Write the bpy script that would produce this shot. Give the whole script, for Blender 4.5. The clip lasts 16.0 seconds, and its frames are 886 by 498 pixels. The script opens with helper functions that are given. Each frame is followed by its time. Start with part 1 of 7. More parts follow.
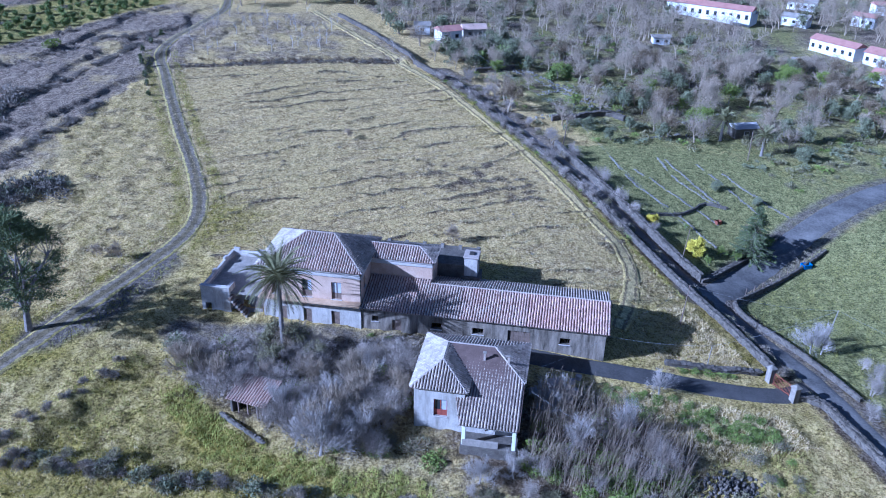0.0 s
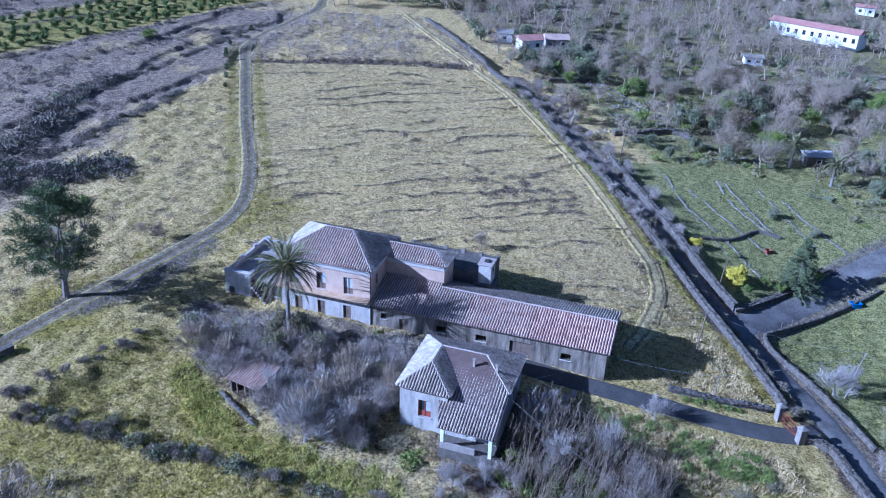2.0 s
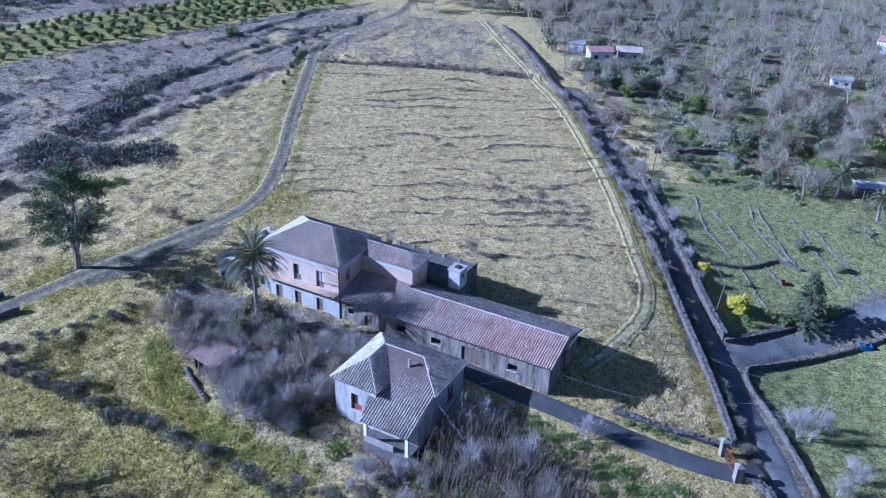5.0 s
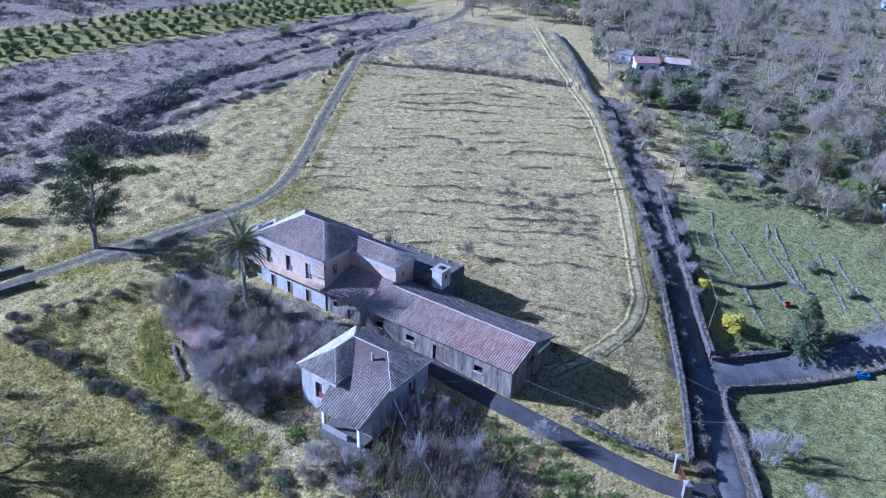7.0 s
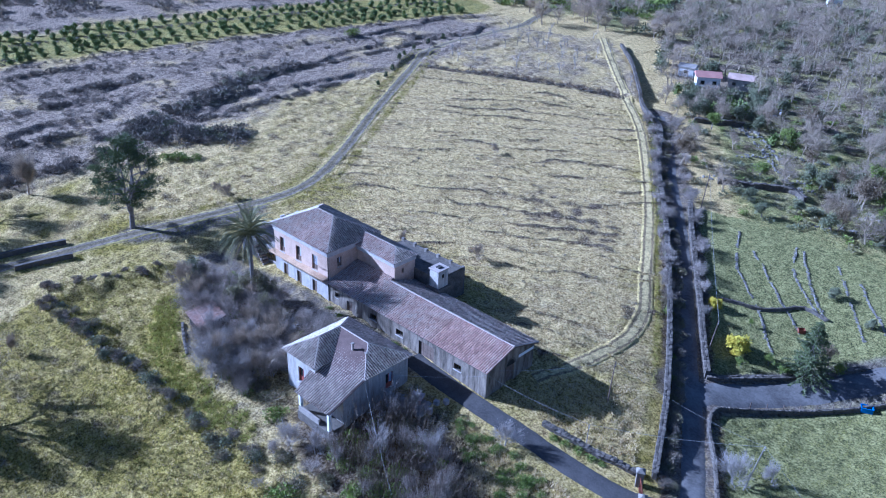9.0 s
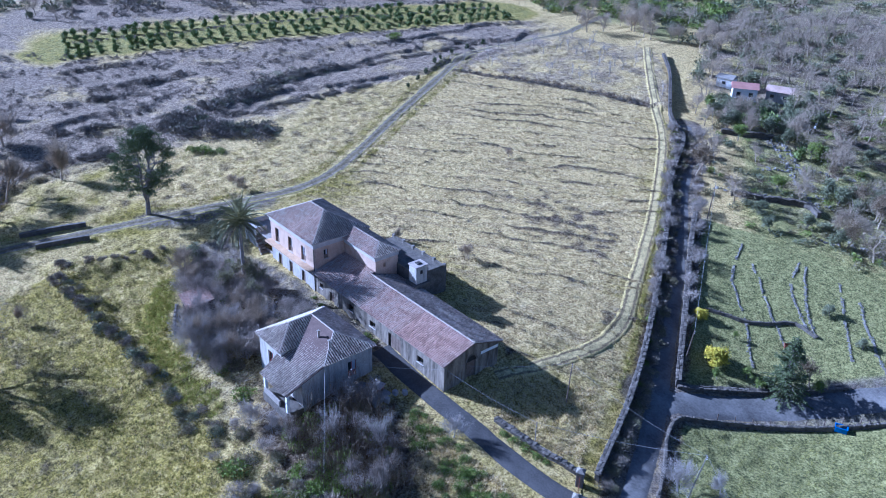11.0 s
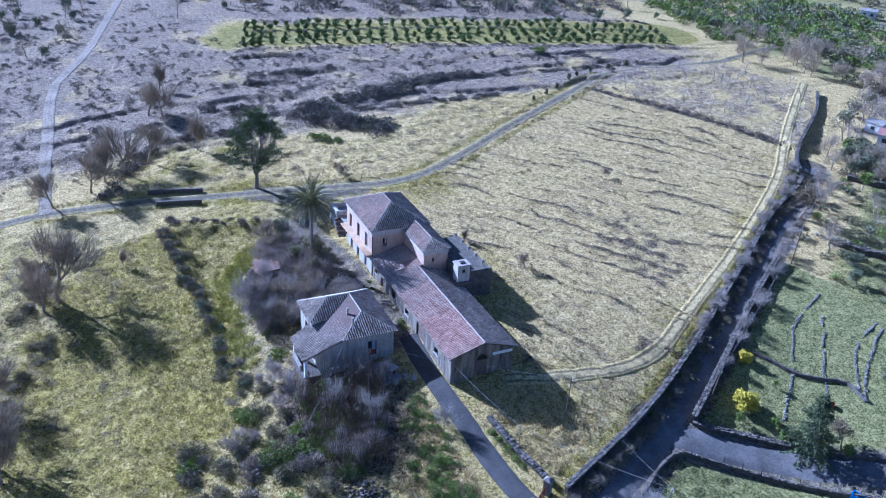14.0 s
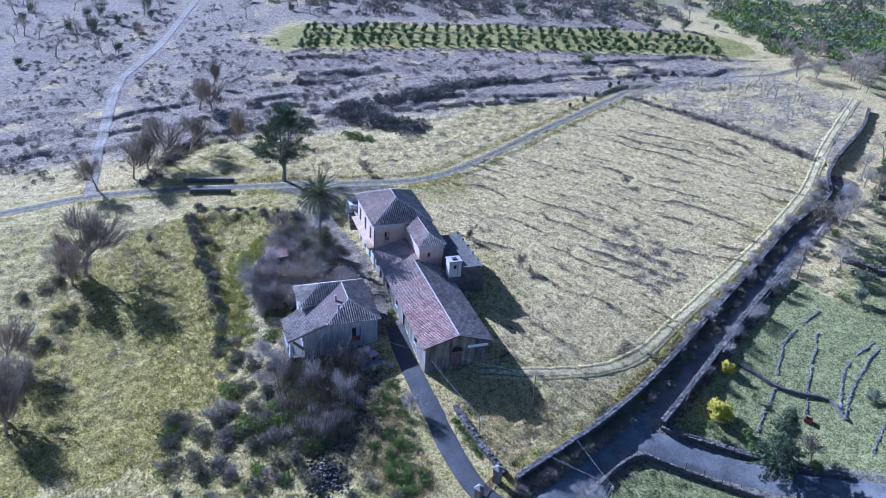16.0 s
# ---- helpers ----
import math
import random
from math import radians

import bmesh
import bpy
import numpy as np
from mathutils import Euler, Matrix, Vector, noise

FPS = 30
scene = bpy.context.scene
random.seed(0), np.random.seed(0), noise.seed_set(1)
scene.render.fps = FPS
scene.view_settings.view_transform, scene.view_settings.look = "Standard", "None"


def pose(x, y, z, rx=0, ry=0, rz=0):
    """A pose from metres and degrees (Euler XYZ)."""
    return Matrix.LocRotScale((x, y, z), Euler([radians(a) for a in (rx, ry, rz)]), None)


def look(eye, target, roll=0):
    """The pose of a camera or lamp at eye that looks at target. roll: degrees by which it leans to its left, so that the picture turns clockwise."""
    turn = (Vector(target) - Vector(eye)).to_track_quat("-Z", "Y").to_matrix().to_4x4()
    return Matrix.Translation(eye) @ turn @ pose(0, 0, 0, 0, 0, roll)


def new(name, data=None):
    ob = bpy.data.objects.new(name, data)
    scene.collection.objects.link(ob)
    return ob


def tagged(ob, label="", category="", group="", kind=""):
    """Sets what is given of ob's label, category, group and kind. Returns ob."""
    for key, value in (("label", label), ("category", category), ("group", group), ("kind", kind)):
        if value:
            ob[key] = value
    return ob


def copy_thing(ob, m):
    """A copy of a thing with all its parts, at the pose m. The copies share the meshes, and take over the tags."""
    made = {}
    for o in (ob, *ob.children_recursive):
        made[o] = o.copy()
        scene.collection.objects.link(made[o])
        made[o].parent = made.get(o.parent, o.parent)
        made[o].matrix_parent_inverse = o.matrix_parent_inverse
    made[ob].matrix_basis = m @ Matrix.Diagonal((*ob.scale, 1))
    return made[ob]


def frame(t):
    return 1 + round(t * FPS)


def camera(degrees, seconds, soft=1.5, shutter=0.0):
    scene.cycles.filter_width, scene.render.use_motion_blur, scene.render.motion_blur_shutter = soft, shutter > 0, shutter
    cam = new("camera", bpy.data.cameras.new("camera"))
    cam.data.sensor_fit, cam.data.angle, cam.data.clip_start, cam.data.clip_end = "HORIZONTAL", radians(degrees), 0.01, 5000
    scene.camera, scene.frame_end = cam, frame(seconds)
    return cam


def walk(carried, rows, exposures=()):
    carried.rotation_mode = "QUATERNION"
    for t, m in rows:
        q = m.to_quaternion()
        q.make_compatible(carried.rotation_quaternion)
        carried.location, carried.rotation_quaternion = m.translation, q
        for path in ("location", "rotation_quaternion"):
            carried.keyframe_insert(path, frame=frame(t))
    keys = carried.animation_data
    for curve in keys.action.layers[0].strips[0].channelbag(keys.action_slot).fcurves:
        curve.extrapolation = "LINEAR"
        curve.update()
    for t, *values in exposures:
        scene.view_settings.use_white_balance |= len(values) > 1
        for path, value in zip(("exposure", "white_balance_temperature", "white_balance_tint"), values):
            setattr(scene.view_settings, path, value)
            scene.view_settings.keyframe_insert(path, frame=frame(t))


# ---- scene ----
cam = camera(56.0, 16.0, soft=1.0)
# seconds, eye x, y, z in metres, turn about x, y, z in degrees
PATH = [
    (0.0, -6.233, -86.650, 58.443, 62.464, -1.120, 9.744),
    (0.5, -3.127, -86.511, 58.463, 62.554, -1.294, 12.040),
    (1.0, -0.099, -86.165, 58.590, 62.640, -1.620, 14.833),
    (1.5, 2.962, -85.547, 58.855, 62.652, -1.853, 17.144),
    (2.0, 6.200, -84.742, 59.204, 62.633, -1.818, 18.715),
    (2.5, 9.643, -83.818, 59.617, 62.564, -1.642, 19.864),
    (3.0, 13.151, -82.793, 60.014, 62.514, -1.465, 21.219),
    (3.5, 16.668, -81.686, 60.336, 62.510, -1.464, 22.996),
    (4.0, 20.199, -80.545, 60.577, 62.542, -1.532, 25.242),
    (6.5, 36.858, -73.947, 61.797, 62.671, -1.683, 34.107),
    (7.0, 40.154, -72.534, 62.122, 62.697, -1.751, 36.000),
    (7.5, 43.457, -71.025, 62.463, 62.713, -1.839, 38.064),
    (8.0, 46.700, -69.343, 62.770, 62.741, -1.852, 40.182),
    (8.5, 49.867, -67.546, 63.037, 62.773, -1.933, 42.204),
    (9.0, 52.928, -65.655, 63.241, 62.824, -1.945, 43.931),
    (11.5, 68.559, -54.696, 64.130, 63.137, -1.724, 52.261),
    (12.0, 71.530, -52.323, 64.489, 63.160, -1.908, 54.749),
    (12.5, 74.338, -49.838, 64.845, 63.188, -2.311, 57.913),
    (13.0, 77.015, -47.275, 65.191, 63.217, -2.655, 60.996),
    (13.5, 79.577, -44.602, 65.492, 63.263, -2.889, 63.597),
    (14.0, 82.085, -41.867, 65.822, 63.302, -2.940, 65.676),
    (14.5, 84.547, -39.005, 66.212, 63.321, -2.921, 67.357),
    (15.0, 87.033, -36.010, 66.601, 63.324, -2.894, 68.998),
    (15.5, 89.499, -32.963, 66.933, 63.357, -2.881, 70.635),
    (16.0, 91.902, -29.941, 67.161, 63.414, -2.875, 72.441),
]
walk(cam, [(t, pose(x, y, z, rx, ry, rz)) for t, x, y, z, rx, ry, rz in PATH], [(0.0, 0.69, 3880, 22.0), (7.0, 0.87, 3895, 22.0), (16.0, 1.12, 3970, 22.0)])

# ---- light ----
SUN_DIR = Vector((0.782, 0.43, -0.452)).normalized()
world = bpy.data.worlds.new("sky")
scene.world = world
world.use_nodes = True
wn = world.node_tree
sky = wn.nodes.new("ShaderNodeTexSky")
sky.sky_type = "NISHITA"
sky.sun_disc = False
sky.sun_elevation = math.asin(-SUN_DIR.z)
sky.sun_rotation = math.atan2(-SUN_DIR.x, -SUN_DIR.y)
wn.links.new(sky.outputs[0], wn.nodes["Background"].inputs[0])
wn.nodes["Background"].inputs[1].default_value = 0.038
sun = new("sun", bpy.data.lights.new("sun", "SUN"))
sun.data.energy, sun.data.angle, sun.data.color = 5.0, radians(0.6), (1.0, 0.93, 0.82)
sun.matrix_world = look((0, 0, 100), Vector((0, 0, 100)) + SUN_DIR)


# ---- materials ----
def material(name, rough=0.9, metal=0.0):
    m = bpy.data.materials.new(name)
    m.use_nodes = True
    b = m.node_tree.nodes["Principled BSDF"]
    b.inputs["Roughness"].default_value, b.inputs["Metallic"].default_value = rough, metal
    b.inputs["Specular IOR Level"].default_value = 0.25
    return m, m.node_tree, b


def noise_node(nt, scale, detail=4.0, rough=0.6, vec=None):
    n = nt.nodes.new("ShaderNodeTexNoise")
    n.inputs["Scale"].default_value, n.inputs["Detail"].default_value, n.inputs["Roughness"].default_value = scale, detail, rough
    nt.links.new(vec or coords(nt), n.inputs["Vector"])
    return n.outputs["Fac"]


def coords(nt):
    for n in nt.nodes:
        if n.type == "NEW_GEOMETRY":
            return n.outputs["Position"]
    return nt.nodes.new("ShaderNodeNewGeometry").outputs["Position"]


def ramp(nt, fac, stops):
    r = nt.nodes.new("ShaderNodeValToRGB")
    while len(r.color_ramp.elements) < len(stops):
        r.color_ramp.elements.new(0.5)
    for e, (p, c) in zip(r.color_ramp.elements, stops):
        e.position, e.color = p, (*c, 1) if len(c) == 3 else c
    nt.links.new(fac, r.inputs[0])
    return r.outputs[0]


def mix(nt, fac, a, b, mode="MIX"):
    n = nt.nodes.new("ShaderNodeMix")
    n.data_type, n.blend_type = "RGBA", mode
    for s, v in ((n.inputs[0], fac), (n.inputs[6], a), (n.inputs[7], b)):
        if isinstance(v, (int, float)):
            s.default_value = v
        elif isinstance(v, tuple):
            s.default_value = (*v, 1)
        else:
            nt.links.new(v, s)
    return n.outputs[2]


def calc(nt, op, a, b=0.0, clamp=False):
    n = nt.nodes.new("ShaderNodeMath")
    n.operation, n.use_clamp = op, clamp
    for s, v in zip(n.inputs, (a, b)):
        if isinstance(v, (int, float)):
            s.default_value = v
        else:
            nt.links.new(v, s)
    return n.outputs[0]


def bump(nt, b, height, strength=0.5, distance=0.05):
    n = nt.nodes.new("ShaderNodeBump")
    n.inputs["Strength"].default_value, n.inputs["Distance"].default_value = strength, distance
    nt.links.new(height, n.inputs["Height"])
    nt.links.new(n.outputs[0], b.inputs["Normal"])


def grainy(name, dark, light, scale=3.0, rough=0.9, relief=0.3, depth=0.03, fine=6.0, metal=0.0, vary=None):
    """Two scales of noise between two colours, with fine relief; vary: spread of brightness from piece to piece."""
    m, nt, b = material(name, rough, metal)
    big, small = noise_node(nt, scale), noise_node(nt, scale * fine, 5.0, 0.7)
    col = ramp(nt, calc(nt, "ADD", calc(nt, "MULTIPLY", big, 0.55), calc(nt, "MULTIPLY", small, 0.45)), [(0.32, dark), (0.66, light)])
    if vary:
        src = nt.nodes.new("ShaderNodeNewGeometry").outputs["Random Per Island"] if vary[0] == "island" else nt.nodes.new("ShaderNodeObjectInfo").outputs["Random"]
        k = calc(nt, "ADD", calc(nt, "MULTIPLY", src, vary[1]), 1.0 - vary[1] / 2)
        hsv = nt.nodes.new("ShaderNodeHueSaturation")
        nt.links.new(k, hsv.inputs["Value"])
        nt.links.new(col, hsv.inputs["Color"])
        col = hsv.outputs[0]
    nt.links.new(col, b.inputs["Base Color"])
    bump(nt, b, small, relief, depth)
    return m


def plaster(name, dark, light, stain, amount, onset=0.50):
    """Old render: blotches, a fine grain and damp streaks that run down it."""
    m, nt, b = material(name, 0.95)
    sc = nt.nodes.new("ShaderNodeVectorMath")
    sc.operation = "MULTIPLY"
    sc.inputs[1].default_value = (1.3, 1.3, 0.22)
    nt.links.new(coords(nt), sc.inputs[0])
    streak, blotch, fine = noise_node(nt, 1.0, 5.0, 0.65, sc.outputs[0]), noise_node(nt, 0.6, 5.0, 0.65), noise_node(nt, 7.0, 4.0, 0.7)
    base = ramp(nt, calc(nt, "ADD", calc(nt, "MULTIPLY", blotch, 0.6), calc(nt, "MULTIPLY", fine, 0.4)), [(0.36, dark), (0.6, light)])
    damp = nt.nodes.new("ShaderNodeMapRange")
    damp.inputs["From Min"].default_value, damp.inputs["From Max"].default_value = onset, onset + 0.2
    damp.inputs["To Max"].default_value = amount
    nt.links.new(calc(nt, "ADD", calc(nt, "MULTIPLY", streak, 0.65), calc(nt, "MULTIPLY", blotch, 0.35)), damp.inputs["Value"])
    nt.links.new(mix(nt, damp.outputs[0], base, stain), b.inputs["Base Color"])
    bump(nt, b, fine, 0.3, 0.02)
    return m


def lichened(name, dark, light, grey, lo, hi):
    """Fired clay tiles, piece by piece, with broad grey patches of lichen."""
    m = grainy(name, dark, light, 0.5, 0.93, 0.3, 0.02, 9, vary=("island", 0.5))
    nt = m.node_tree
    b = nt.nodes["Principled BSDF"]
    src = b.inputs["Base Color"].links[0].from_socket
    r = nt.nodes.new("ShaderNodeMapRange")
    r.inputs["From Min"].default_value, r.inputs["From Max"].default_value = lo, hi
    rnd = nt.nodes.new("ShaderNodeNewGeometry").outputs["Random Per Island"]
    blot = calc(nt, "ADD", calc(nt, "MULTIPLY", noise_node(nt, 0.13, 3.0, 0.6), 0.7), calc(nt, "MULTIPLY", rnd, 0.3))
    nt.links.new(blot, r.inputs["Value"])
    k = calc(nt, "ADD", calc(nt, "MULTIPLY", rnd, 0.5), 0.7)
    nt.links.new(mix(nt, r.outputs[0], src, mix(nt, 1.0, grey, k, "MULTIPLY")), b.inputs["Base Color"])
    return m


M_TILE = lichened("roof_tile", (0.32, 0.20, 0.15), (0.70, 0.51, 0.41), (0.40, 0.34, 0.285), 0.43, 0.78)
M_TILE_RED = lichened("red_roof_tile", (0.345, 0.205, 0.155), (0.72, 0.505, 0.41), (0.43, 0.35, 0.29), 0.47, 0.82)
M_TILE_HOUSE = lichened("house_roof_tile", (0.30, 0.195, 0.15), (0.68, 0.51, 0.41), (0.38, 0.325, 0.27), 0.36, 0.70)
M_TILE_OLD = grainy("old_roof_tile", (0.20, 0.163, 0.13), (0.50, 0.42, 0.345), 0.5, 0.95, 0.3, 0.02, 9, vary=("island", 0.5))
# paler tile, used on the west slopes of house and cottage
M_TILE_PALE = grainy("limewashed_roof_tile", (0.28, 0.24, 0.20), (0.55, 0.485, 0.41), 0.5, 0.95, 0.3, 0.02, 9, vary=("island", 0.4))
# deck colour darkened to stand for shade in the channels between tile rows
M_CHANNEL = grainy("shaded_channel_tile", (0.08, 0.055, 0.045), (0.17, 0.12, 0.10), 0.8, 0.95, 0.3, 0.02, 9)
M_RIDGE = grainy("ridge_mortar", (0.28, 0.235, 0.20), (0.50, 0.43, 0.37), 1.2, 0.95)
M_ORANGE = plaster("ochre_plaster", (0.41, 0.285, 0.20), (0.62, 0.475, 0.36), (0.30, 0.22, 0.17), 0.35)
M_WHITE = plaster("white_plaster", (0.33, 0.30, 0.265), (0.60, 0.565, 0.51), (0.15, 0.13, 0.105), 0.75, 0.46)
M_PILLAR = plaster("pillar_plaster", (0.17, 0.15, 0.125), (0.36, 0.325, 0.28), (0.085, 0.075, 0.06), 0.85, 0.44)
M_GREY = plaster("stained_plaster", (0.17, 0.14, 0.105), (0.40, 0.345, 0.275), (0.05, 0.042, 0.032), 0.92, 0.42)
M_STONE = grainy("lava_stone", (0.048, 0.041, 0.033), (0.20, 0.172, 0.138), 1.6, 0.97, 0.8, 0.08, 5, vary=("island", 0.7))
M_MORTAR = grainy("stone_mortar", (0.06, 0.053, 0.045), (0.19, 0.168, 0.14), 1.2, 0.97, 0.8, 0.08)
M_BALCONY = grainy("ochre_slab", (0.36, 0.24, 0.14), (0.60, 0.43, 0.27), 0.9, 0.95, 0.2)
M_CORNICE = grainy("pale_cornice", (0.34, 0.315, 0.29), (0.60, 0.56, 0.52), 1.0, 0.9)
M_CONCRETE = grainy("concrete", (0.18, 0.16, 0.135), (0.40, 0.36, 0.31), 0.8, 0.95)
M_WOOD = grainy("weathered_wood", (0.10, 0.075, 0.055), (0.25, 0.19, 0.15), 2.0, 0.85)
M_RED = grainy("red_brown_frame", (0.20, 0.05, 0.035), (0.34, 0.10, 0.07), 2.0, 0.7)
# near-black for sheets on solid walls, painting the unlit depth of openings
M_DARK = grainy("dark_opening", (0.012, 0.012, 0.014), (0.03, 0.03, 0.032), 1.0, 0.6)
M_SHUTTER = grainy("pale_shutter", (0.34, 0.36, 0.42), (0.52, 0.54, 0.6), 2.0, 0.7)
M_IRON = grainy("dark_iron", (0.03, 0.028, 0.026), (0.08, 0.07, 0.06), 3.0, 0.6)
M_RUST = grainy("rusty_gate_iron", (0.13, 0.04, 0.02), (0.28, 0.10, 0.06), 3.0, 0.8)
M_ASPHALT = grainy("worn_asphalt", (0.042, 0.039, 0.037), (0.115, 0.107, 0.10), 0.35, 0.93, 0.3, 0.02, 12)
M_ROAD = grainy("pale_worn_asphalt", (0.065, 0.06, 0.056), (0.23, 0.215, 0.195), 0.3, 0.95, 0.3, 0.02, 10)
M_BARK = grainy("grey_bark", (0.13, 0.115, 0.105), (0.30, 0.27, 0.25), 2.5, 0.95)
M_TWIG = grainy("bare_twig", (0.20, 0.158, 0.11), (0.52, 0.43, 0.31), 1.5, 0.95, 0.1, vary=("object", 0.3))
M_TWIG_PALE = grainy("pale_twig", (0.26, 0.228, 0.20), (0.50, 0.455, 0.405), 1.5, 0.95, 0.1)
M_LILAC = grainy("lilac_grey_twig", (0.165, 0.138, 0.112), (0.52, 0.45, 0.375), 0.7, 0.95, 0.1, vary=("object", 0.5))
M_REED = grainy("dry_cane", (0.085, 0.062, 0.04), (0.26, 0.208, 0.148), 1.0, 0.9, 0.1, vary=("island", 0.6))
M_LEAF = grainy("dark_needle_leaf", (0.065, 0.085, 0.035), (0.19, 0.215, 0.09), 0.8, 0.8, 0.1, vary=("island", 0.5))
M_OLIVE = grainy("olive_leaf", (0.12, 0.13, 0.07), (0.29, 0.295, 0.17), 0.8, 0.8, 0.1, vary=("island", 0.6))
M_IVY = grainy("ivy_leaf", (0.10, 0.135, 0.022), (0.31, 0.36, 0.075), 0.8, 0.75, 0.1, vary=("island", 0.6))
M_IVYDARK = grainy("dark_evergreen_leaf", (0.10, 0.096, 0.07), (0.27, 0.25, 0.185), 0.7, 0.95, 0.1, vary=("island", 0.6))
M_YELLOW = grainy("yellow_bloom", (0.50, 0.42, 0.03), (0.72, 0.62, 0.08), 1.5, 0.8, 0.1, vary=("island", 0.4))
M_BRAMBLE = grainy("bramble_leaf", (0.12, 0.112, 0.055), (0.34, 0.305, 0.165), 0.6, 0.9, 0.1, vary=("island", 0.7))
M_STRAW = grainy("straw_grass", (0.40, 0.305, 0.14), (0.77, 0.62, 0.345), 0.3, 0.95, 0.1, vary=("island", 0.5))
M_GREENGRASS = grainy("green_grass_blade", (0.20, 0.19, 0.03), (0.48, 0.43, 0.10), 0.3, 0.95, 0.1, vary=("island", 0.5))
M_LUSH = grainy("lush_grass_blade", (0.24, 0.25, 0.035), (0.54, 0.52, 0.12), 0.3, 0.95, 0.1, vary=("island", 0.5))
M_PALM = grainy("palm_frond", (0.13, 0.13, 0.06), (0.33, 0.31, 0.155), 1.2, 0.7, 0.1, vary=("island", 0.5))
M_CITRUS = grainy("citrus_leaf", (0.10, 0.14, 0.035), (0.26, 0.30, 0.085), 0.8, 0.6, 0.1, vary=("island", 0.6))
M_BLUE = grainy("blue_plastic", (0.02, 0.11, 0.38), (0.04, 0.2, 0.55), 1.0, 0.45)
M_PAINT = grainy("white_paint", (0.66, 0.66, 0.66), (0.82, 0.82, 0.82), 1.0, 0.8)
M_TERRACOTTA = grainy("far_red_roof", (0.30, 0.15, 0.12), (0.45, 0.25, 0.20), 0.6, 0.9)


def glass():
    m, nt, b = material("window_glass", 0.05)
    b.inputs["Base Color"].default_value = (0.03, 0.035, 0.04, 1)
    b.inputs["Specular IOR Level"].default_value = 0.6
    return m


M_GLASS = glass()


# ---- mesh helpers ----
def mesh_object(name, verts, faces, mat, parent=None, label="", smooth=False):
    me = bpy.data.meshes.new(name)
    me.from_pydata([tuple(v) for v in verts], [], faces)
    me.materials.append(mat)
    if smooth:
        me.polygons.foreach_set("use_smooth", [True] * len(me.polygons))
    me.update()
    ob = new(name, me)
    if parent:
        ob.parent = parent
    if label:
        ob["label"] = label
    return ob


def part(name, bm, mat, parent=None, label=""):
    me = bpy.data.meshes.new(name)
    bm.to_mesh(me)
    bm.free()
    me.materials.append(mat)
    ob = new(name, me)
    if parent:
        ob.parent = parent
    if label:
        ob["label"] = label
    return ob


def thing(name, at=(0, 0, 0), turn=0.0, label="", category="", group="", kind=""):
    ob = new(name)
    ob.empty_display_size = 0.2
    ob.matrix_world = pose(*at, 0, 0, turn)
    return tagged(ob, label, category, group, kind)


def block(bm, x0, x1, y0, y1, z0, z1, bevel=0.0, taper=0.0):
    """A box with softened edges in bm."""
    vs = [bm.verts.new((x, y, z)) for z, k in ((z0, 0.0), (z1, taper)) for x, y in ((x0 + k, y0 + k), (x1 - k, y0 + k), (x1 - k, y1 - k), (x0 + k, y1 - k))]
    fs = [bm.faces.new([vs[i] for i in f]) for f in ((3, 2, 1, 0), (4, 5, 6, 7), (0, 1, 5, 4), (1, 2, 6, 5), (2, 3, 7, 6), (3, 0, 4, 7))]
    if bevel:
        es = {e for f in fs for e in f.edges}
        bmesh.ops.bevel(bm, geom=list(es), offset=bevel, segments=1, affect="EDGES")
    return bm


def boxed(x0, x1, y0, y1, z0, z1, bevel=0.02, taper=0.0):
    return block(bmesh.new(), x0, x1, y0, y1, z0, z1, bevel, taper)


# ---- ground shape ----
def ground_z(x, y):
    """Height of the land: a slope that rises to the north and west, with a level yard round the house."""
    u, v = np.tanh(x / 130.0), np.tanh((y - 20.0) / 130.0)
    g = lambda cx, cy, s: np.exp(-((x - cx) ** 2 + (y - cy) ** 2) / (2 * s * s))
    return (-0.94 - 6.87 * u + 8.54 * v + 1.78 * u * u - 2.29 * u * v - 4.63 * v * v
            + 2.03 * g(-8, 3, 18) - 5.15 * g(28, 36, 16) + 0.79 * g(-70, 15, 28) - 2.63 * g(-25, -50, 22))


def spline(pts, step=1.5):
    """Points every step metres along a smooth line through pts."""
    p = [Vector(q).to_2d() for q in pts]
    p = [2 * p[0] - p[1]] + p + [2 * p[-1] - p[-2]]
    out = []
    for a, b, c, d in zip(p, p[1:], p[2:], p[3:]):
        n = max(1, int((c - b).length / step))
        for i in range(n):
            t = i / n
            out.append(0.5 * (2 * b + (c - a) * t + (2 * a - 5 * b + 4 * c - d) * t * t + (3 * b - a - 3 * c + d) * t ** 3))
    return out + [p[-2]]


def distance_to(line, X, Y):
    d = np.full(X.shape, 1e9)
    for a, b in zip(line, line[1:]):
        ab = b - a
        L = max(ab.length_squared, 1e-9)
        t = np.clip(((X - a.x) * ab.x + (Y - a.y) * ab.y) / L, 0, 1)
        d = np.minimum(d, np.hypot(X - a.x - t * ab.x, Y - a.y - t * ab.y))
    return d


def inside(poly, X, Y):
    r = np.zeros(X.shape, bool)
    for (x0, y0), (x1, y1) in zip(poly, poly[1:] + poly[:1]):
        c = (y0 > Y) != (y1 > Y)
        r ^= c & (X < (x1 - x0) * (Y - y0) / (y1 - y0 if y1 != y0 else 1e-9) + x0)
    return r


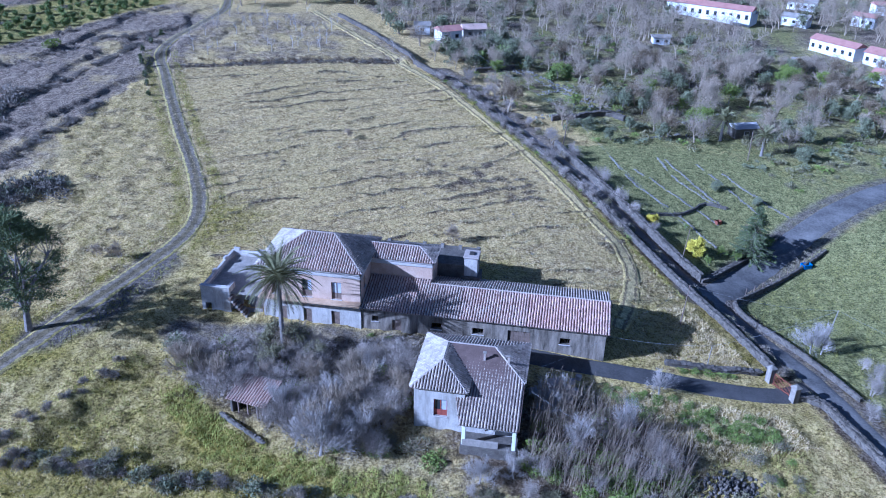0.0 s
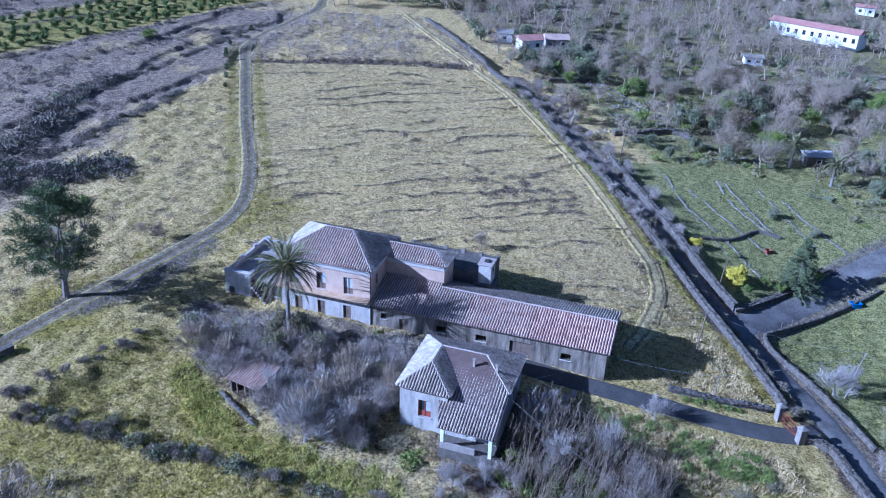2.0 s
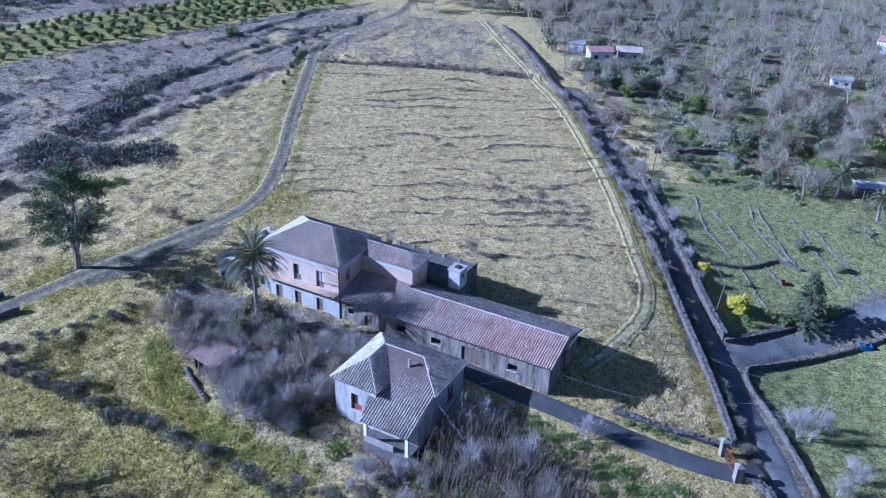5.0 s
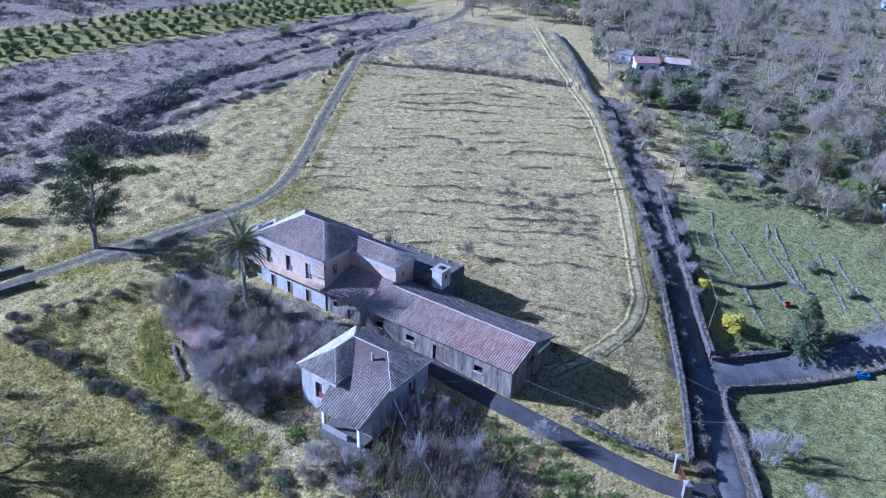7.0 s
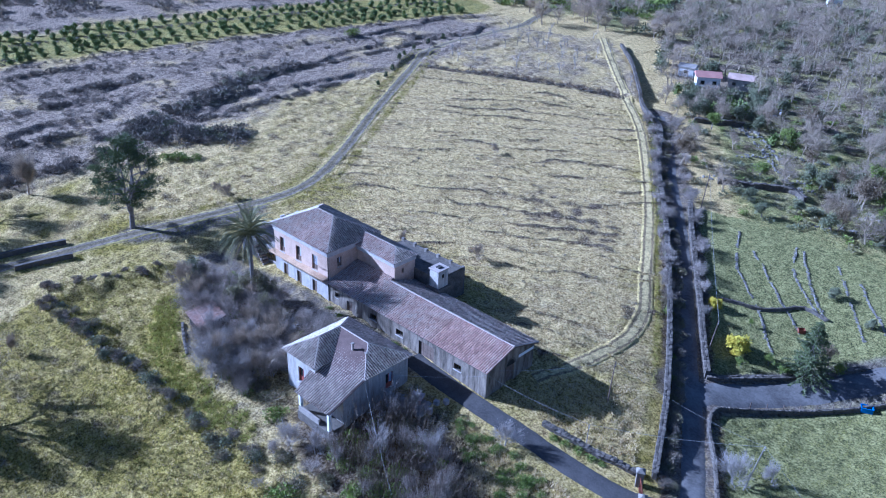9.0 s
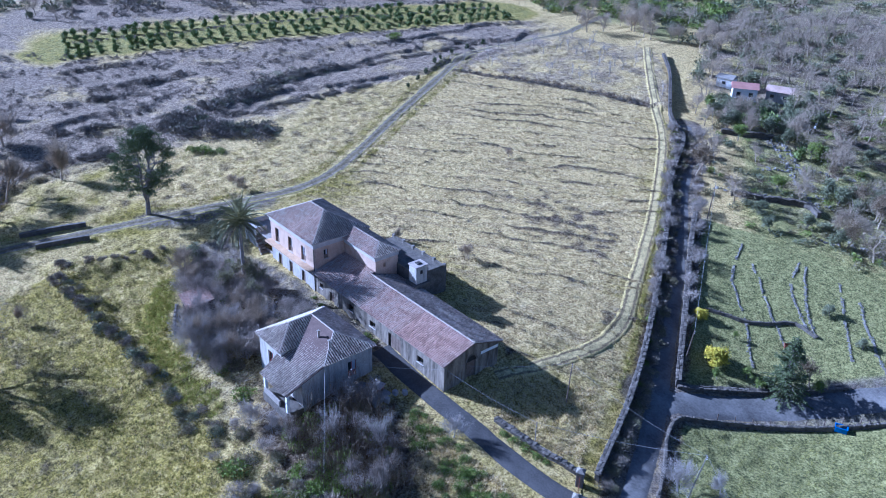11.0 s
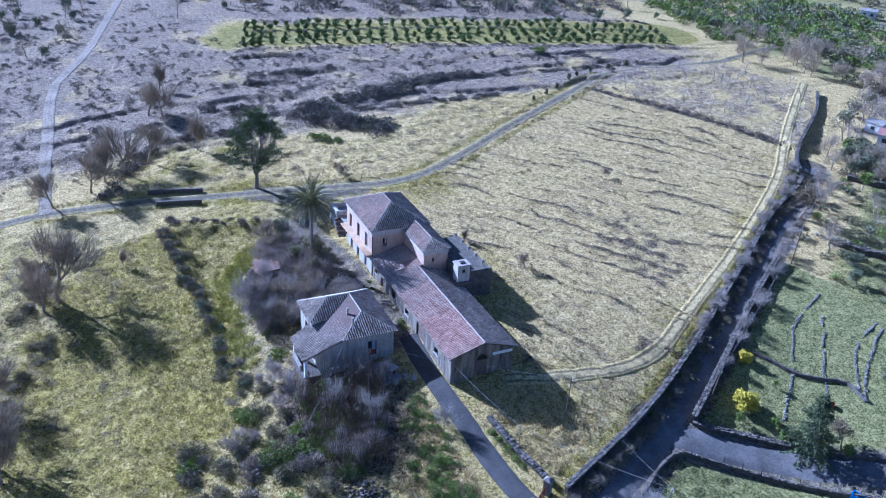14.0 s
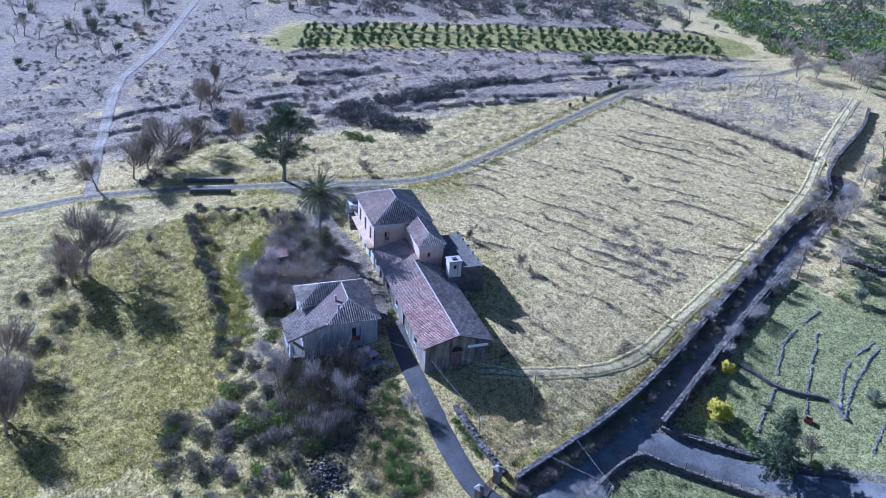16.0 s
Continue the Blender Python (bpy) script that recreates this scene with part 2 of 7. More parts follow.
TRACK = spline([(-74, -75), (-76.4, -57.8), (-77.5, -48), (-75.2, -34), (-70.6, -18), (-66.6, -5), (-63.5, 5), (-61.3, 14.5), (-62.4, 23), (-68.6, 35.2), (-79.3, 52.3), (-93.8, 77), (-102, 92), (-104, 111), (-104.5, 133), (-110, 151), (-118, 175)])
NW_PATH = spline([(-77.5, -48), (-95, -47.5), (-113, -46.4), (-152, -43.5), (-179, -34.6), (-219, -25.5), (-260, -16)])
RUTS = spline([(1.8, 7.5), (3.2, 13), (4.0, 19.5), (4.1, 26), (2.2, 33.4), (-2.6, 41.6), (-13.2, 59.4), (-26.4, 79), (-37.5, 93.8), (-52, 109.5), (-70, 130.5), (-82, 145)])
FIELD_WALL = spline([(21.3, 5.4), (14.1, 20.3), (5.0, 36.2), (-8.2, 56.7), (-22.5, 77.5), (-33, 95.5), (-43, 104), (-62, 129), (-74, 142)])
GARDEN_WALL = spline([(15.2, 29.5), (10.6, 36.4), (6.2, 43), (-3.6, 57.5), (-9.5, 67)])
DRIVE = spline([(-12, -1.2), (-5, -1.6), (2, -1.4), (8, -1.0), (15, -0.6), (21.5, 0.6), (25.5, 3.2)])
LANE = spline([(33, -9), (27.8, 2.5), (24, 9.8), (18.9, 19.2), (13.6, 27.4), (8.2, 36.0), (0.9, 47.4), (-7.8, 60.2), (-17, 73), (-28, 90), (-38, 103)])
EAST_ROAD = spline([(14.5, 24.0), (18.0, 27.8), (24.5, 37.5), (33, 48.5), (42, 58), (56, 70), (80, 88)])
TERRACE = spline([(-95, 82.7), (-80.8, 91.2), (-64, 100), (-49.5, 105.5)])


# ---- ground ----
def axis(lo, hi, fine_lo, fine_hi, fine, coarse):
    mid = list(np.arange(fine_lo, fine_hi + 1e-6, fine))
    left, right = [], []
    s, x = fine, fine_lo
    while x > lo:
        s = min(s * 1.2, coarse)
        x -= s
        left.append(x)
    s, x = fine, fine_hi
    while x < hi:
        s = min(s * 1.2, coarse)
        x += s
        right.append(x)
    return np.array(left[::-1] + mid + right)


def wave_noise(X, Y, scale, seed):
    """Smooth random field of about -1 to 1, by sums of sines in turned directions."""
    rng = np.random.default_rng(seed)
    out = np.zeros(X.shape)
    for k in range(14):
        a, ph = rng.uniform(0, 2 * np.pi), rng.uniform(0, 2 * np.pi)
        f = 2 * np.pi / scale * rng.uniform(0.6, 2.2)
        out += np.sin((X * np.cos(a) + Y * np.sin(a)) * f + ph + 1.5 * np.sin((X * np.sin(a) - Y * np.cos(a)) * f * 0.6 + ph * 2))
    return out / 5.0


def soft(d, edge, width):
    """1 where d is below edge, falling to 0 over width."""
    return np.clip((edge + width - d) / width, 0, 1)


FIELD = [(1, 12), (12, 21), (4, 35), (-9, 56), (-23, 77), (-34, 95), (-49, 105), (-64, 100), (-81, 91), (-95, 82), (-78, 50), (-67, 33), (-61, 22), (-59, 14), (-52, 8), (-48, 12), (-20, 16), (0, 12)]
UPPER = [(-49, 106), (-64, 101), (-81, 92), (-97, 85), (-103, 105), (-103, 130), (-80, 146), (-60, 126), (-45, 107)]
GARDEN = [(15, 30), (24, 42), (34, 53), (40, 62), (30, 72), (12, 74), (-9, 68), (-3, 57), (7, 42)]
MEADOW = [(20, 24), (27, 35), (36, 45), (60, 66), (80, 20), (50, -20), (31, 2), (26, 14)]
PASTURE = [(-60, -22), (-44, -25), (-20, -25), (-8, -26), (4, -36), (6, -60), (-22, -56), (-40, -52), (-52, -46), (-62, -34)]
LEFT_GRASS = [(-62, 20), (-68, 34), (-82, 57), (-96, 78), (-98, 55), (-96, 40), (-84, 26), (-84, 12), (-92, 2), (-90, -10), (-80, -24), (-72, -22), (-66, 0)]


def side_of(line, off):
    """The line shifted sideways."""
    out = []
    for i, p in enumerate(line):
        t = (line[min(i + 1, len(line) - 1)] - line[max(i - 1, 0)]).normalized()
        out.append(p + Vector((-t.y, t.x)) * off)
    return out


ORCHARD = spline([(-165, 8), (-160.5, 22), (-148.5, 56), (-132, 103), (-123.5, 131)], 1.6)


def furrow_coord(X, Y):
    along = X * 0.79 + Y * 0.61
    across = -X * 0.61 + Y * 0.79
    return along, across + 0.0022 * (along + 10) ** 2 * 0.3 + 0.8 * wave_noise(X, Y, 38, 5)


def streaks(al, ac):
    """Broken withered bands along the old plough ridges, 0 to 1."""
    w = ac + 2.0 * wave_noise(al, ac, 44, 14) + 0.6 * wave_noise(al, ac, 11, 16)
    d = np.abs(np.mod(w / 5.2 + 0.5, 1.0) - 0.5) * 5.2
    torn = wave_noise(al * 0.14, ac * 0.8, 5.0, 2)
    patch = wave_noise(al * 0.6, ac, 30, 15)
    main = np.exp(-(d / (0.5 + 0.18 * patch)) ** 2) * np.clip(0.62 + 0.8 * torn + 0.45 * patch, 0, 1.1)
    side = 0.8 * np.exp(-((2.6 - d) / 0.42) ** 2) * np.clip(wave_noise(al * 0.3, ac, 5.5, 18) - 0.1, 0, 1)
    return np.clip(main + side, 0, 1)


def land(X, Y):
    """Height with furrows, banks and small unevenness, and the covers of the ground: green, scrub, bare, rough."""
    Z = ground_z(X, Y)
    edge = 2.2 * wave_noise(X, Y, 14, 1)
    field = inside(FIELD, X, Y).astype(float)
    upper = inside(UPPER, X, Y).astype(float)
    garden = inside(GARDEN, X + 0.4 * edge, Y).astype(float)
    meadow = inside(MEADOW, X, Y).astype(float)
    pasture = inside(PASTURE, X + edge, Y + edge).astype(float)
    left = inside(LEFT_GRASS, X + edge, Y - edge).astype(float)
    al, ac = furrow_coord(X, Y)
    crest = streaks(al, ac)
    Z = Z + field * (0.26 * crest + 0.08 * wave_noise(X, Y, 5, 3) + 0.05 * wave_noise(X, Y, 2.3, 13))
    d_track, d_path, d_drive = distance_to(TRACK, X, Y), distance_to(NW_PATH, X, Y), distance_to(DRIVE, X, Y)
    d_lane, d_road, d_rut, d_terr, d_wall = (distance_to(l, X, Y) for l in (LANE, EAST_ROAD, RUTS, TERRACE, FIELD_WALL))
    flat = np.maximum.reduce([soft(d, 2.6, 2.5) for d in (d_track, d_path, d_drive, d_lane)] + [soft(d_road, 3.6, 2.5)])
    rough_relief = 0.16 * wave_noise(X, Y, 7, 4) + 0.10 * wave_noise(X, Y, 3.2, 8)
    Z = Z + (1 - field) * (1 - flat) * rough_relief * (1 - 0.6 * garden)
    tussock = soft(np.hypot(X + 20, (Y + 18) * 1.1), 52, 20) * (1 - field) * (1 - flat)
    Z = Z + tussock * (0.13 * np.abs(wave_noise(X, Y, 4.2, 61)) + 0.07 * wave_noise(X, Y, 1.9, 62))
    Z = Z - 0.35 * soft(d_lane, 1.6, 1.0) * np.clip((Y - 8) / 6, 0, 1)
    # stepped banks of the old terraces in the scrub to the west
    west = np.clip((-X - 88) / 12, 0, 1) * np.clip((150 - Y) / 30, 0, 1)
    step = np.mod((-X * 0.97 + Y * 0.10 + 3 * wave_noise(X, Y, 40, 6)) / 13.0, 1.0)
    Z = Z + west * 0.9 * (np.clip(step / 0.12, 0, 1) - step)
    Z = Z + upper * 1.1 * np.clip(d_terr / 1.5, 0, 1) * np.exp(-d_terr / 25)
    # low banks across the rough pasture south of the track
    for bank in ([(-64, -27), (-60, -23.5), (-58.5, -19), (-56, -13)], [(-60, -28.5), (-54, -28), (-48, -26.8), (-42, -28), (-31, -27)]):
        Z = Z + 0.9 * np.exp(-(distance_to(spline(bank), X, Y) / 1.8) ** 2)
    green = np.clip(0.74 * pasture + 0.66 * garden + 0.6 * meadow + 0.38 * left, 0, 1)
    green = np.maximum(green, 0.62 * soft(np.abs(d_track - 2.8), 0.3, 1.8) * (X > -100) * (0.7 + 0.5 * wave_noise(X, Y, 9, 63)))
    green = np.maximum(green, 0.66 * soft(np.abs(d_wall - 1.3), 0.8, 2.2) * np.clip(field + (X > 0), 0, 1))
    green = np.maximum(green, 0.55 * soft(np.hypot((X + 22) / 2, Y - 17), 3, 9) * field)
    green = np.maximum(green, 0.5 * soft(np.hypot(X - 9, (Y - 9) * 0.8), 9, 8))
    green = np.maximum(green, 0.7 * soft(np.hypot((X + 58) / 1.0, Y - 20), 4, 10))
    green = np.maximum(green, 0.8 * soft(distance_to(spline([(-47, -15.5), (-44.5, -19.5), (-36, -23), (-28, -23.4), (-19, -23.4)]), X, Y), 1.6, 2.2))
    green = np.maximum(green, 0.6 * soft(distance_to(spline([(-60, -16), (-54, -18), (-46, -21)]), X, Y), 5, 6))
    near = soft(np.hypot(X + 20, (Y + 12) * 1.2), 45, 25)
    green = np.maximum(green, 0.5 * near * (1 - field))
    green = np.maximum(green, field * 0.42 * soft(d_wall, 5, 16) * np.clip(0.7 + 0.6 * wave_noise(X, Y, 17, 65), 0, 1.2))
    green = np.maximum(green, 0.62 * soft(np.hypot(X + 89, Y + 20), 12, 12) * (0.8 + 0.4 * wave_noise(X, Y, 10, 68)))
    green = np.maximum(green, 0.85 * soft(np.hypot(X + 69, Y + 12), 4, 8))
    orchard = soft(distance_to(side_of(ORCHARD, 12.5), X, Y), 12, 4)
    green = np.maximum(green, 0.95 * orchard)
    south = soft(np.hypot(X + 42, Y + 58), 24, 22) * (1 - flat)
    green = np.maximum(green, 0.55 * south)
    east = np.clip((X + 0.7 * Y - 42) / 10, 0, 1) * (1 - meadow)
    green = np.clip(np.maximum(green, 0.8 * east * np.clip(0.75 + 0.5 * wave_noise(X, Y, 30, 9), 0, 1)), 0, 1.15)
    scrub = np.clip(west * (1 - left) * (1 - orchard) * (0.88 + 0.3 * wave_noise(X, Y, 26, 7)), 0, 1)
    scrub = np.maximum(scrub, 0.62 * upper * np.clip(0.8 + 0.4 * wave_noise(X, Y, 22, 17), 0, 1))
    wood = np.clip((Y - 76) / 12, 0, 1) * np.clip((X + 0.75 * Y - 44) / 6, 0, 1)
    scrub = np.maximum(scrub, 0.4 * east * (1 - garden) * np.clip(0.4 - wave_noise(X, Y, 24, 19), 0, 1))
    scrub = np.maximum(scrub, wood * np.clip((Y - 95) / 30, 0.25, 1) * np.clip(0.55 + 0.5 * wave_noise(X, Y, 18, 47), 0, 1))
    scrub = np.maximum(scrub, 0.45 * soft(np.hypot((X + 18) / 1.6, Y + 14), 9, 9))
    bare = soft(distance_to(spline([(-24, -40), (-9, -44.4), (0.4, -46.4)]), X, Y), 1.2, 3.0) * 0.28
    bare = np.maximum(bare, 0.6 * soft(d_track, 1.2, 1.1) * (0.85 + 0.3 * wave_noise(X, Y, 4, 81)))
    bare = np.maximum(bare, 0.8 * soft(distance_to(spline([(-68, -10), (-64, -3), (-61.5, 8)]), X, Y), 2.0, 3.0))
    bare = np.maximum(bare, 0.7 * soft(distance_to(spline([(-52, -5.5), (-46, -5.2), (-38, -3.4), (-24, -2.6), (-12, -2.2)]), X, Y), 2.0, 2.2))
    bare = np.maximum(bare, 0.7 * soft(np.minimum(d_lane, d_road - 1.5), 2.2, 1.5))
    patch = np.clip(0.62 * soft(np.hypot((X + 22 + edge) / 1.8, Y - 47), 2, 9) * (0.8 + 0.7 * wave_noise(X, Y, 6, 31)), 0, 1)
    rough = np.clip(field * (crest * 0.82 + patch), 0, 1)
    rough = np.maximum(rough, 0.36 * tussock * np.clip(0.4 + wave_noise(X, Y, 11, 64), 0, 1))
    rough = np.maximum(rough, 0.9 * soft(d_terr, 0.6, 1.2))
    rough = np.maximum(rough, 0.5 * left * np.clip(0.35 + 0.9 * wave_noise(X, Y, 8, 66), 0, 1))
    rough = np.maximum(rough, 0.5 * south * np.clip(0.3 + wave_noise(X, Y, 7, 67), 0, 1))
    rough = np.maximum(rough, wood * np.clip(0.2 - 0.6 * wave_noise(X, Y, 15, 53), 0, 0.6))
    rough = np.maximum(rough, 0.8 * soft(np.abs(d_lane - 2.6), 0.8, 0.8))
    # brown ground under canes and thicket: low growth, plus their shade put into colour
    rough = np.maximum(rough, 0.85 * soft(np.hypot((X + 3) / 1.7, Y + 14.5), 6.5, 5))
    rough = np.maximum(rough, 0.75 * soft(np.hypot((X + 35) / 1.9, Y + 10.5), 6, 4))
    far = np.clip((np.hypot(X + 30, Y - 20) - 165) / 50, 0, 1)
    far = np.maximum(far, np.clip((Y - 150) / 12, 0, 1) * (X < -38)) * (1 - orchard)
    dull = np.clip(np.maximum.reduce([0.5 * orchard, 0.85 * garden, 0.95 * meadow, 0.75 * east, 0.8 * far * (0.7 + 0.5 * wave_noise(X, Y, 40, 57))]), 0, 1)
    scrub = np.maximum(scrub, 0.6 * far * np.clip(0.4 + 0.6 * wave_noise(X, Y, 60, 58), 0, 1))
    return Z, green, scrub, bare, rough, dull, field


def ground_material():
    m, nt, b = material("grassland", 0.97)
    b.inputs["Specular IOR Level"].default_value = 0.1

    def mask(name, ragged=0.55):
        a = nt.nodes.new("ShaderNodeAttribute")
        a.attribute_name = name
        n = noise_node(nt, 0.55, 6.0, 0.72)
        s = calc(nt, "ADD", a.outputs["Fac"], calc(nt, "MULTIPLY", calc(nt, "SUBTRACT", n, 0.5), ragged * 2.2))
        r = nt.nodes.new("ShaderNodeMapRange")
        r.inputs["From Min"].default_value, r.inputs["From Max"].default_value = 0.28, 0.78
        nt.links.new(s, r.inputs["Value"])
        return r.outputs[0]

    fine, mid, big = noise_node(nt, 3.4, 6.0, 0.8), noise_node(nt, 1.0, 6.0, 0.72), noise_node(nt, 0.09, 5.0, 0.65)
    grain = calc(nt, "ADD", calc(nt, "MULTIPLY", fine, 0.7), calc(nt, "MULTIPLY", mid, 0.3))
    # noise mask for painted shade in the gaps between grass clumps
    gaps = nt.nodes.new("ShaderNodeMapRange")
    gaps.inputs["From Min"].default_value, gaps.inputs["From Max"].default_value = 0.36, 0.47
    gaps.inputs["To Min"].default_value, gaps.inputs["To Max"].default_value = 0.36, 0.0
    nt.links.new(noise_node(nt, 2.6, 5.0, 0.7), gaps.inputs["Value"])
    straw = mix(nt, big, ramp(nt, grain, [(0.42, (0.23, 0.155, 0.075)), (0.5, (0.60, 0.445, 0.185)), (0.58, (0.87, 0.70, 0.365))]),
                ramp(nt, grain, [(0.42, (0.19, 0.13, 0.05)), (0.5, (0.57, 0.43, 0.15)), (0.58, (0.83, 0.66, 0.29))]))
    grass = mix(nt, big, ramp(nt, grain, [(0.42, (0.06, 0.06, 0.012)), (0.5, (0.275, 0.224, 0.036)), (0.58, (0.545, 0.44, 0.095))]),
                ramp(nt, grain, [(0.42, (0.085, 0.075, 0.016)), (0.5, (0.38, 0.285, 0.055)), (0.58, (0.65, 0.50, 0.14))]))
    scrub = mix(nt, big, ramp(nt, grain, [(0.44, (0.09, 0.068, 0.055)), (0.5, (0.245, 0.19, 0.135)), (0.56, (0.49, 0.395, 0.285))]),
                ramp(nt, grain, [(0.44, (0.11, 0.082, 0.058)), (0.5, (0.285, 0.22, 0.14)), (0.56, (0.55, 0.44, 0.29))]))
    soil = ramp(nt, grain, [(0.44, (0.10, 0.083, 0.066)), (0.57, (0.29, 0.245, 0.195))])
    brown = ramp(nt, grain, [(0.44, (0.06, 0.043, 0.026)), (0.52, (0.17, 0.125, 0.075)), (0.58, (0.32, 0.27, 0.19))])
    col = mix(nt, mask("green"), straw, grass)
    damp = ramp(nt, grain, [(0.42, (0.075, 0.08, 0.03)), (0.5, (0.265, 0.248, 0.082)), (0.58, (0.495, 0.45, 0.175))])
    col = mix(nt, mask("dull"), col, damp)
    # torn brown streaks along the old furrows of the field
    turn = nt.nodes.new("ShaderNodeMapping")
    turn.vector_type = "TEXTURE"
    turn.inputs["Rotation"].default_value = (0, 0, math.atan2(0.61, 0.79))
    turn.inputs["Scale"].default_value = (7.0, 1.0, 1.0)
    nt.links.new(coords(nt), turn.inputs["Vector"])
    streak = nt.nodes.new("ShaderNodeMapRange")
    streak.inputs["From Min"].default_value, streak.inputs["From Max"].default_value = 0.505, 0.59
    streak.inputs["To Max"].default_value = 0.55
    nt.links.new(calc(nt, "ADD", calc(nt, "MULTIPLY", noise_node(nt, 0.62, 5.0, 0.72, turn.outputs[0]), 0.75), calc(nt, "MULTIPLY", noise_node(nt, 1.6, 4.0, 0.7), 0.25)), streak.inputs["Value"])
    tilled = nt.nodes.new("ShaderNodeAttribute")
    tilled.attribute_name = "field"
    tan = ramp(nt, grain, [(0.44, (0.10, 0.068, 0.034)), (0.5, (0.27, 0.195, 0.105)), (0.56, (0.48, 0.37, 0.21))])
    col = mix(nt, calc(nt, "MULTIPLY", streak.outputs[0], tilled.outputs["Fac"]), col, tan)
    col = mix(nt, mask("scrub"), col, scrub)
    col = mix(nt, mask("rough", 0.8), col, brown)
    col = mix(nt, mask("bare", 0.35), col, soil)
    # darken those gaps with brown, as shade between tufts
    col = mix(nt, gaps.outputs[0], col, brown)
    nt.links.new(col, b.inputs["Base Color"])
    bump(nt, b, grain, 1.0, 0.45)
    return m


M_GROUND = ground_material()


GRID = []


def build_ground():
    xs, ys = axis(-2600, 2600, -126, 40, 0.6, 140), axis(-2600, 2600, -60, 130, 0.6, 140)
    X, Y = np.meshgrid(xs, ys)
    Z, *covers = land(X, Y)
    GRID.extend((xs, ys, Z))
    nx, ny = len(xs), len(ys)
    idx = np.arange(nx * ny).reshape(ny, nx)
    faces = np.stack([idx[:-1, :-1], idx[:-1, 1:], idx[1:, 1:], idx[1:, :-1]], -1).reshape(-1, 4)
    ob = mesh_object("ground", np.stack([X, Y, Z], -1).reshape(-1, 3).tolist(), faces.tolist(), M_GROUND, smooth=True)
    for name, a in zip(("green", "scrub", "bare", "rough", "dull", "field"), covers):
        ob.data.attributes.new(name, "FLOAT", "POINT").data.foreach_set("value", a.ravel().astype(np.float32))
    return tagged(ob, "dry grass field and scrubland sloping gently", "ground", kind="structure")


ground = build_ground()


def heights(xy):
    """Heights of the built ground, between its grid points."""
    xs, ys, Z = GRID
    q = np.array(xy, float)
    i = np.clip(np.searchsorted(xs, q[:, 0]) - 1, 0, len(xs) - 2)
    j = np.clip(np.searchsorted(ys, q[:, 1]) - 1, 0, len(ys) - 2)
    u, v = (q[:, 0] - xs[i]) / (xs[i + 1] - xs[i]), (q[:, 1] - ys[j]) / (ys[j + 1] - ys[j])
    return Z[j, i] * (1 - u) * (1 - v) + Z[j, i + 1] * u * (1 - v) + Z[j + 1, i] * (1 - u) * v + Z[j + 1, i + 1] * u * v


def lz(x, y):
    return float(heights([(x, y)])[0])


def strip(name, line, width, mat, lift=0.05, label="", category="road", cols=6, ragged=0.25):
    pts, fs = [], []
    for i, p in enumerate(line):
        a, b = line[max(i - 1, 0)], line[min(i + 1, len(line) - 1)]
        t = (b - a).normalized()
        n = Vector((-t.y, t.x))
        w = width * (1 + ragged * 0.5 * noise.noise((p.x * 0.45, p.y * 0.45, 3.0)))
        pts += [p + n * w * (j / cols - 0.5) for j in range(cols + 1)]
    Z = heights([(q.x, q.y) for q in pts]) + lift
    for i in range(len(line)):
        Z[i * (cols + 1)] -= lift + 0.08
        Z[i * (cols + 1) + cols] -= lift + 0.08
    vs = [(q.x, q.y, z) for q, z in zip(pts, Z)]
    for i in range(len(line) - 1):
        for j in range(cols):
            k = i * (cols + 1) + j
            fs.append((k + 1, k, k + cols + 1, k + cols + 2))
    return tagged(mesh_object(name, vs, fs, mat, smooth=True), label, category, kind="structure")


def wheel_material(name, rut, middle, side, lo, hi):
    """Two worn wheel lines with growth between and beside them; the ribbon's own across value runs 0 to 1 from its middle."""
    m, nt, b = material(name, 0.97)
    a = nt.nodes.new("ShaderNodeAttribute")
    a.attribute_name = "across"
    grain = calc(nt, "ADD", calc(nt, "MULTIPLY", noise_node(nt, 5.0, 6.0, 0.75), 0.6), calc(nt, "MULTIPLY", noise_node(nt, 1.1, 5.0, 0.7), 0.4))
    edge = calc(nt, "ADD", a.outputs["Fac"], calc(nt, "MULTIPLY", calc(nt, "SUBTRACT", noise_node(nt, 1.3, 5.0, 0.75), 0.5), 0.85))
    shade = lambda c: ramp(nt, grain, [(0.40, tuple(v * 0.4 for v in c)), (0.5, c), (0.6, tuple(min(v * 1.6, 0.9) for v in c))])
    stops = [(max(lo - 0.12, 0.0), (0, 0, 0)), (lo, (1, 1, 1)), (hi, (1, 1, 1)), (min(hi + 0.14, 1.0), (0, 0, 0))]
    outer = ramp(nt, edge, [(hi, (0, 0, 0)), (min(hi + 0.14, 1.0), (1, 1, 1))])
    col = mix(nt, ramp(nt, edge, stops), mix(nt, outer, shade(middle), shade(side)), shade(rut))
    nt.links.new(col, b.inputs["Base Color"])
    bump(nt, b, grain, 0.6, 0.08)
    return m


def wheel_track(name, line, width, mat, lift, label, category):
    cols = 12
    ob = strip(name, line, width, mat, lift, label, category, cols, 0.3)
    across = [abs(2 * j / cols - 1) for _ in line for j in range(cols + 1)]
    ob.data.attributes.new("across", "FLOAT", "POINT").data.foreach_set("value", across)
    return ob


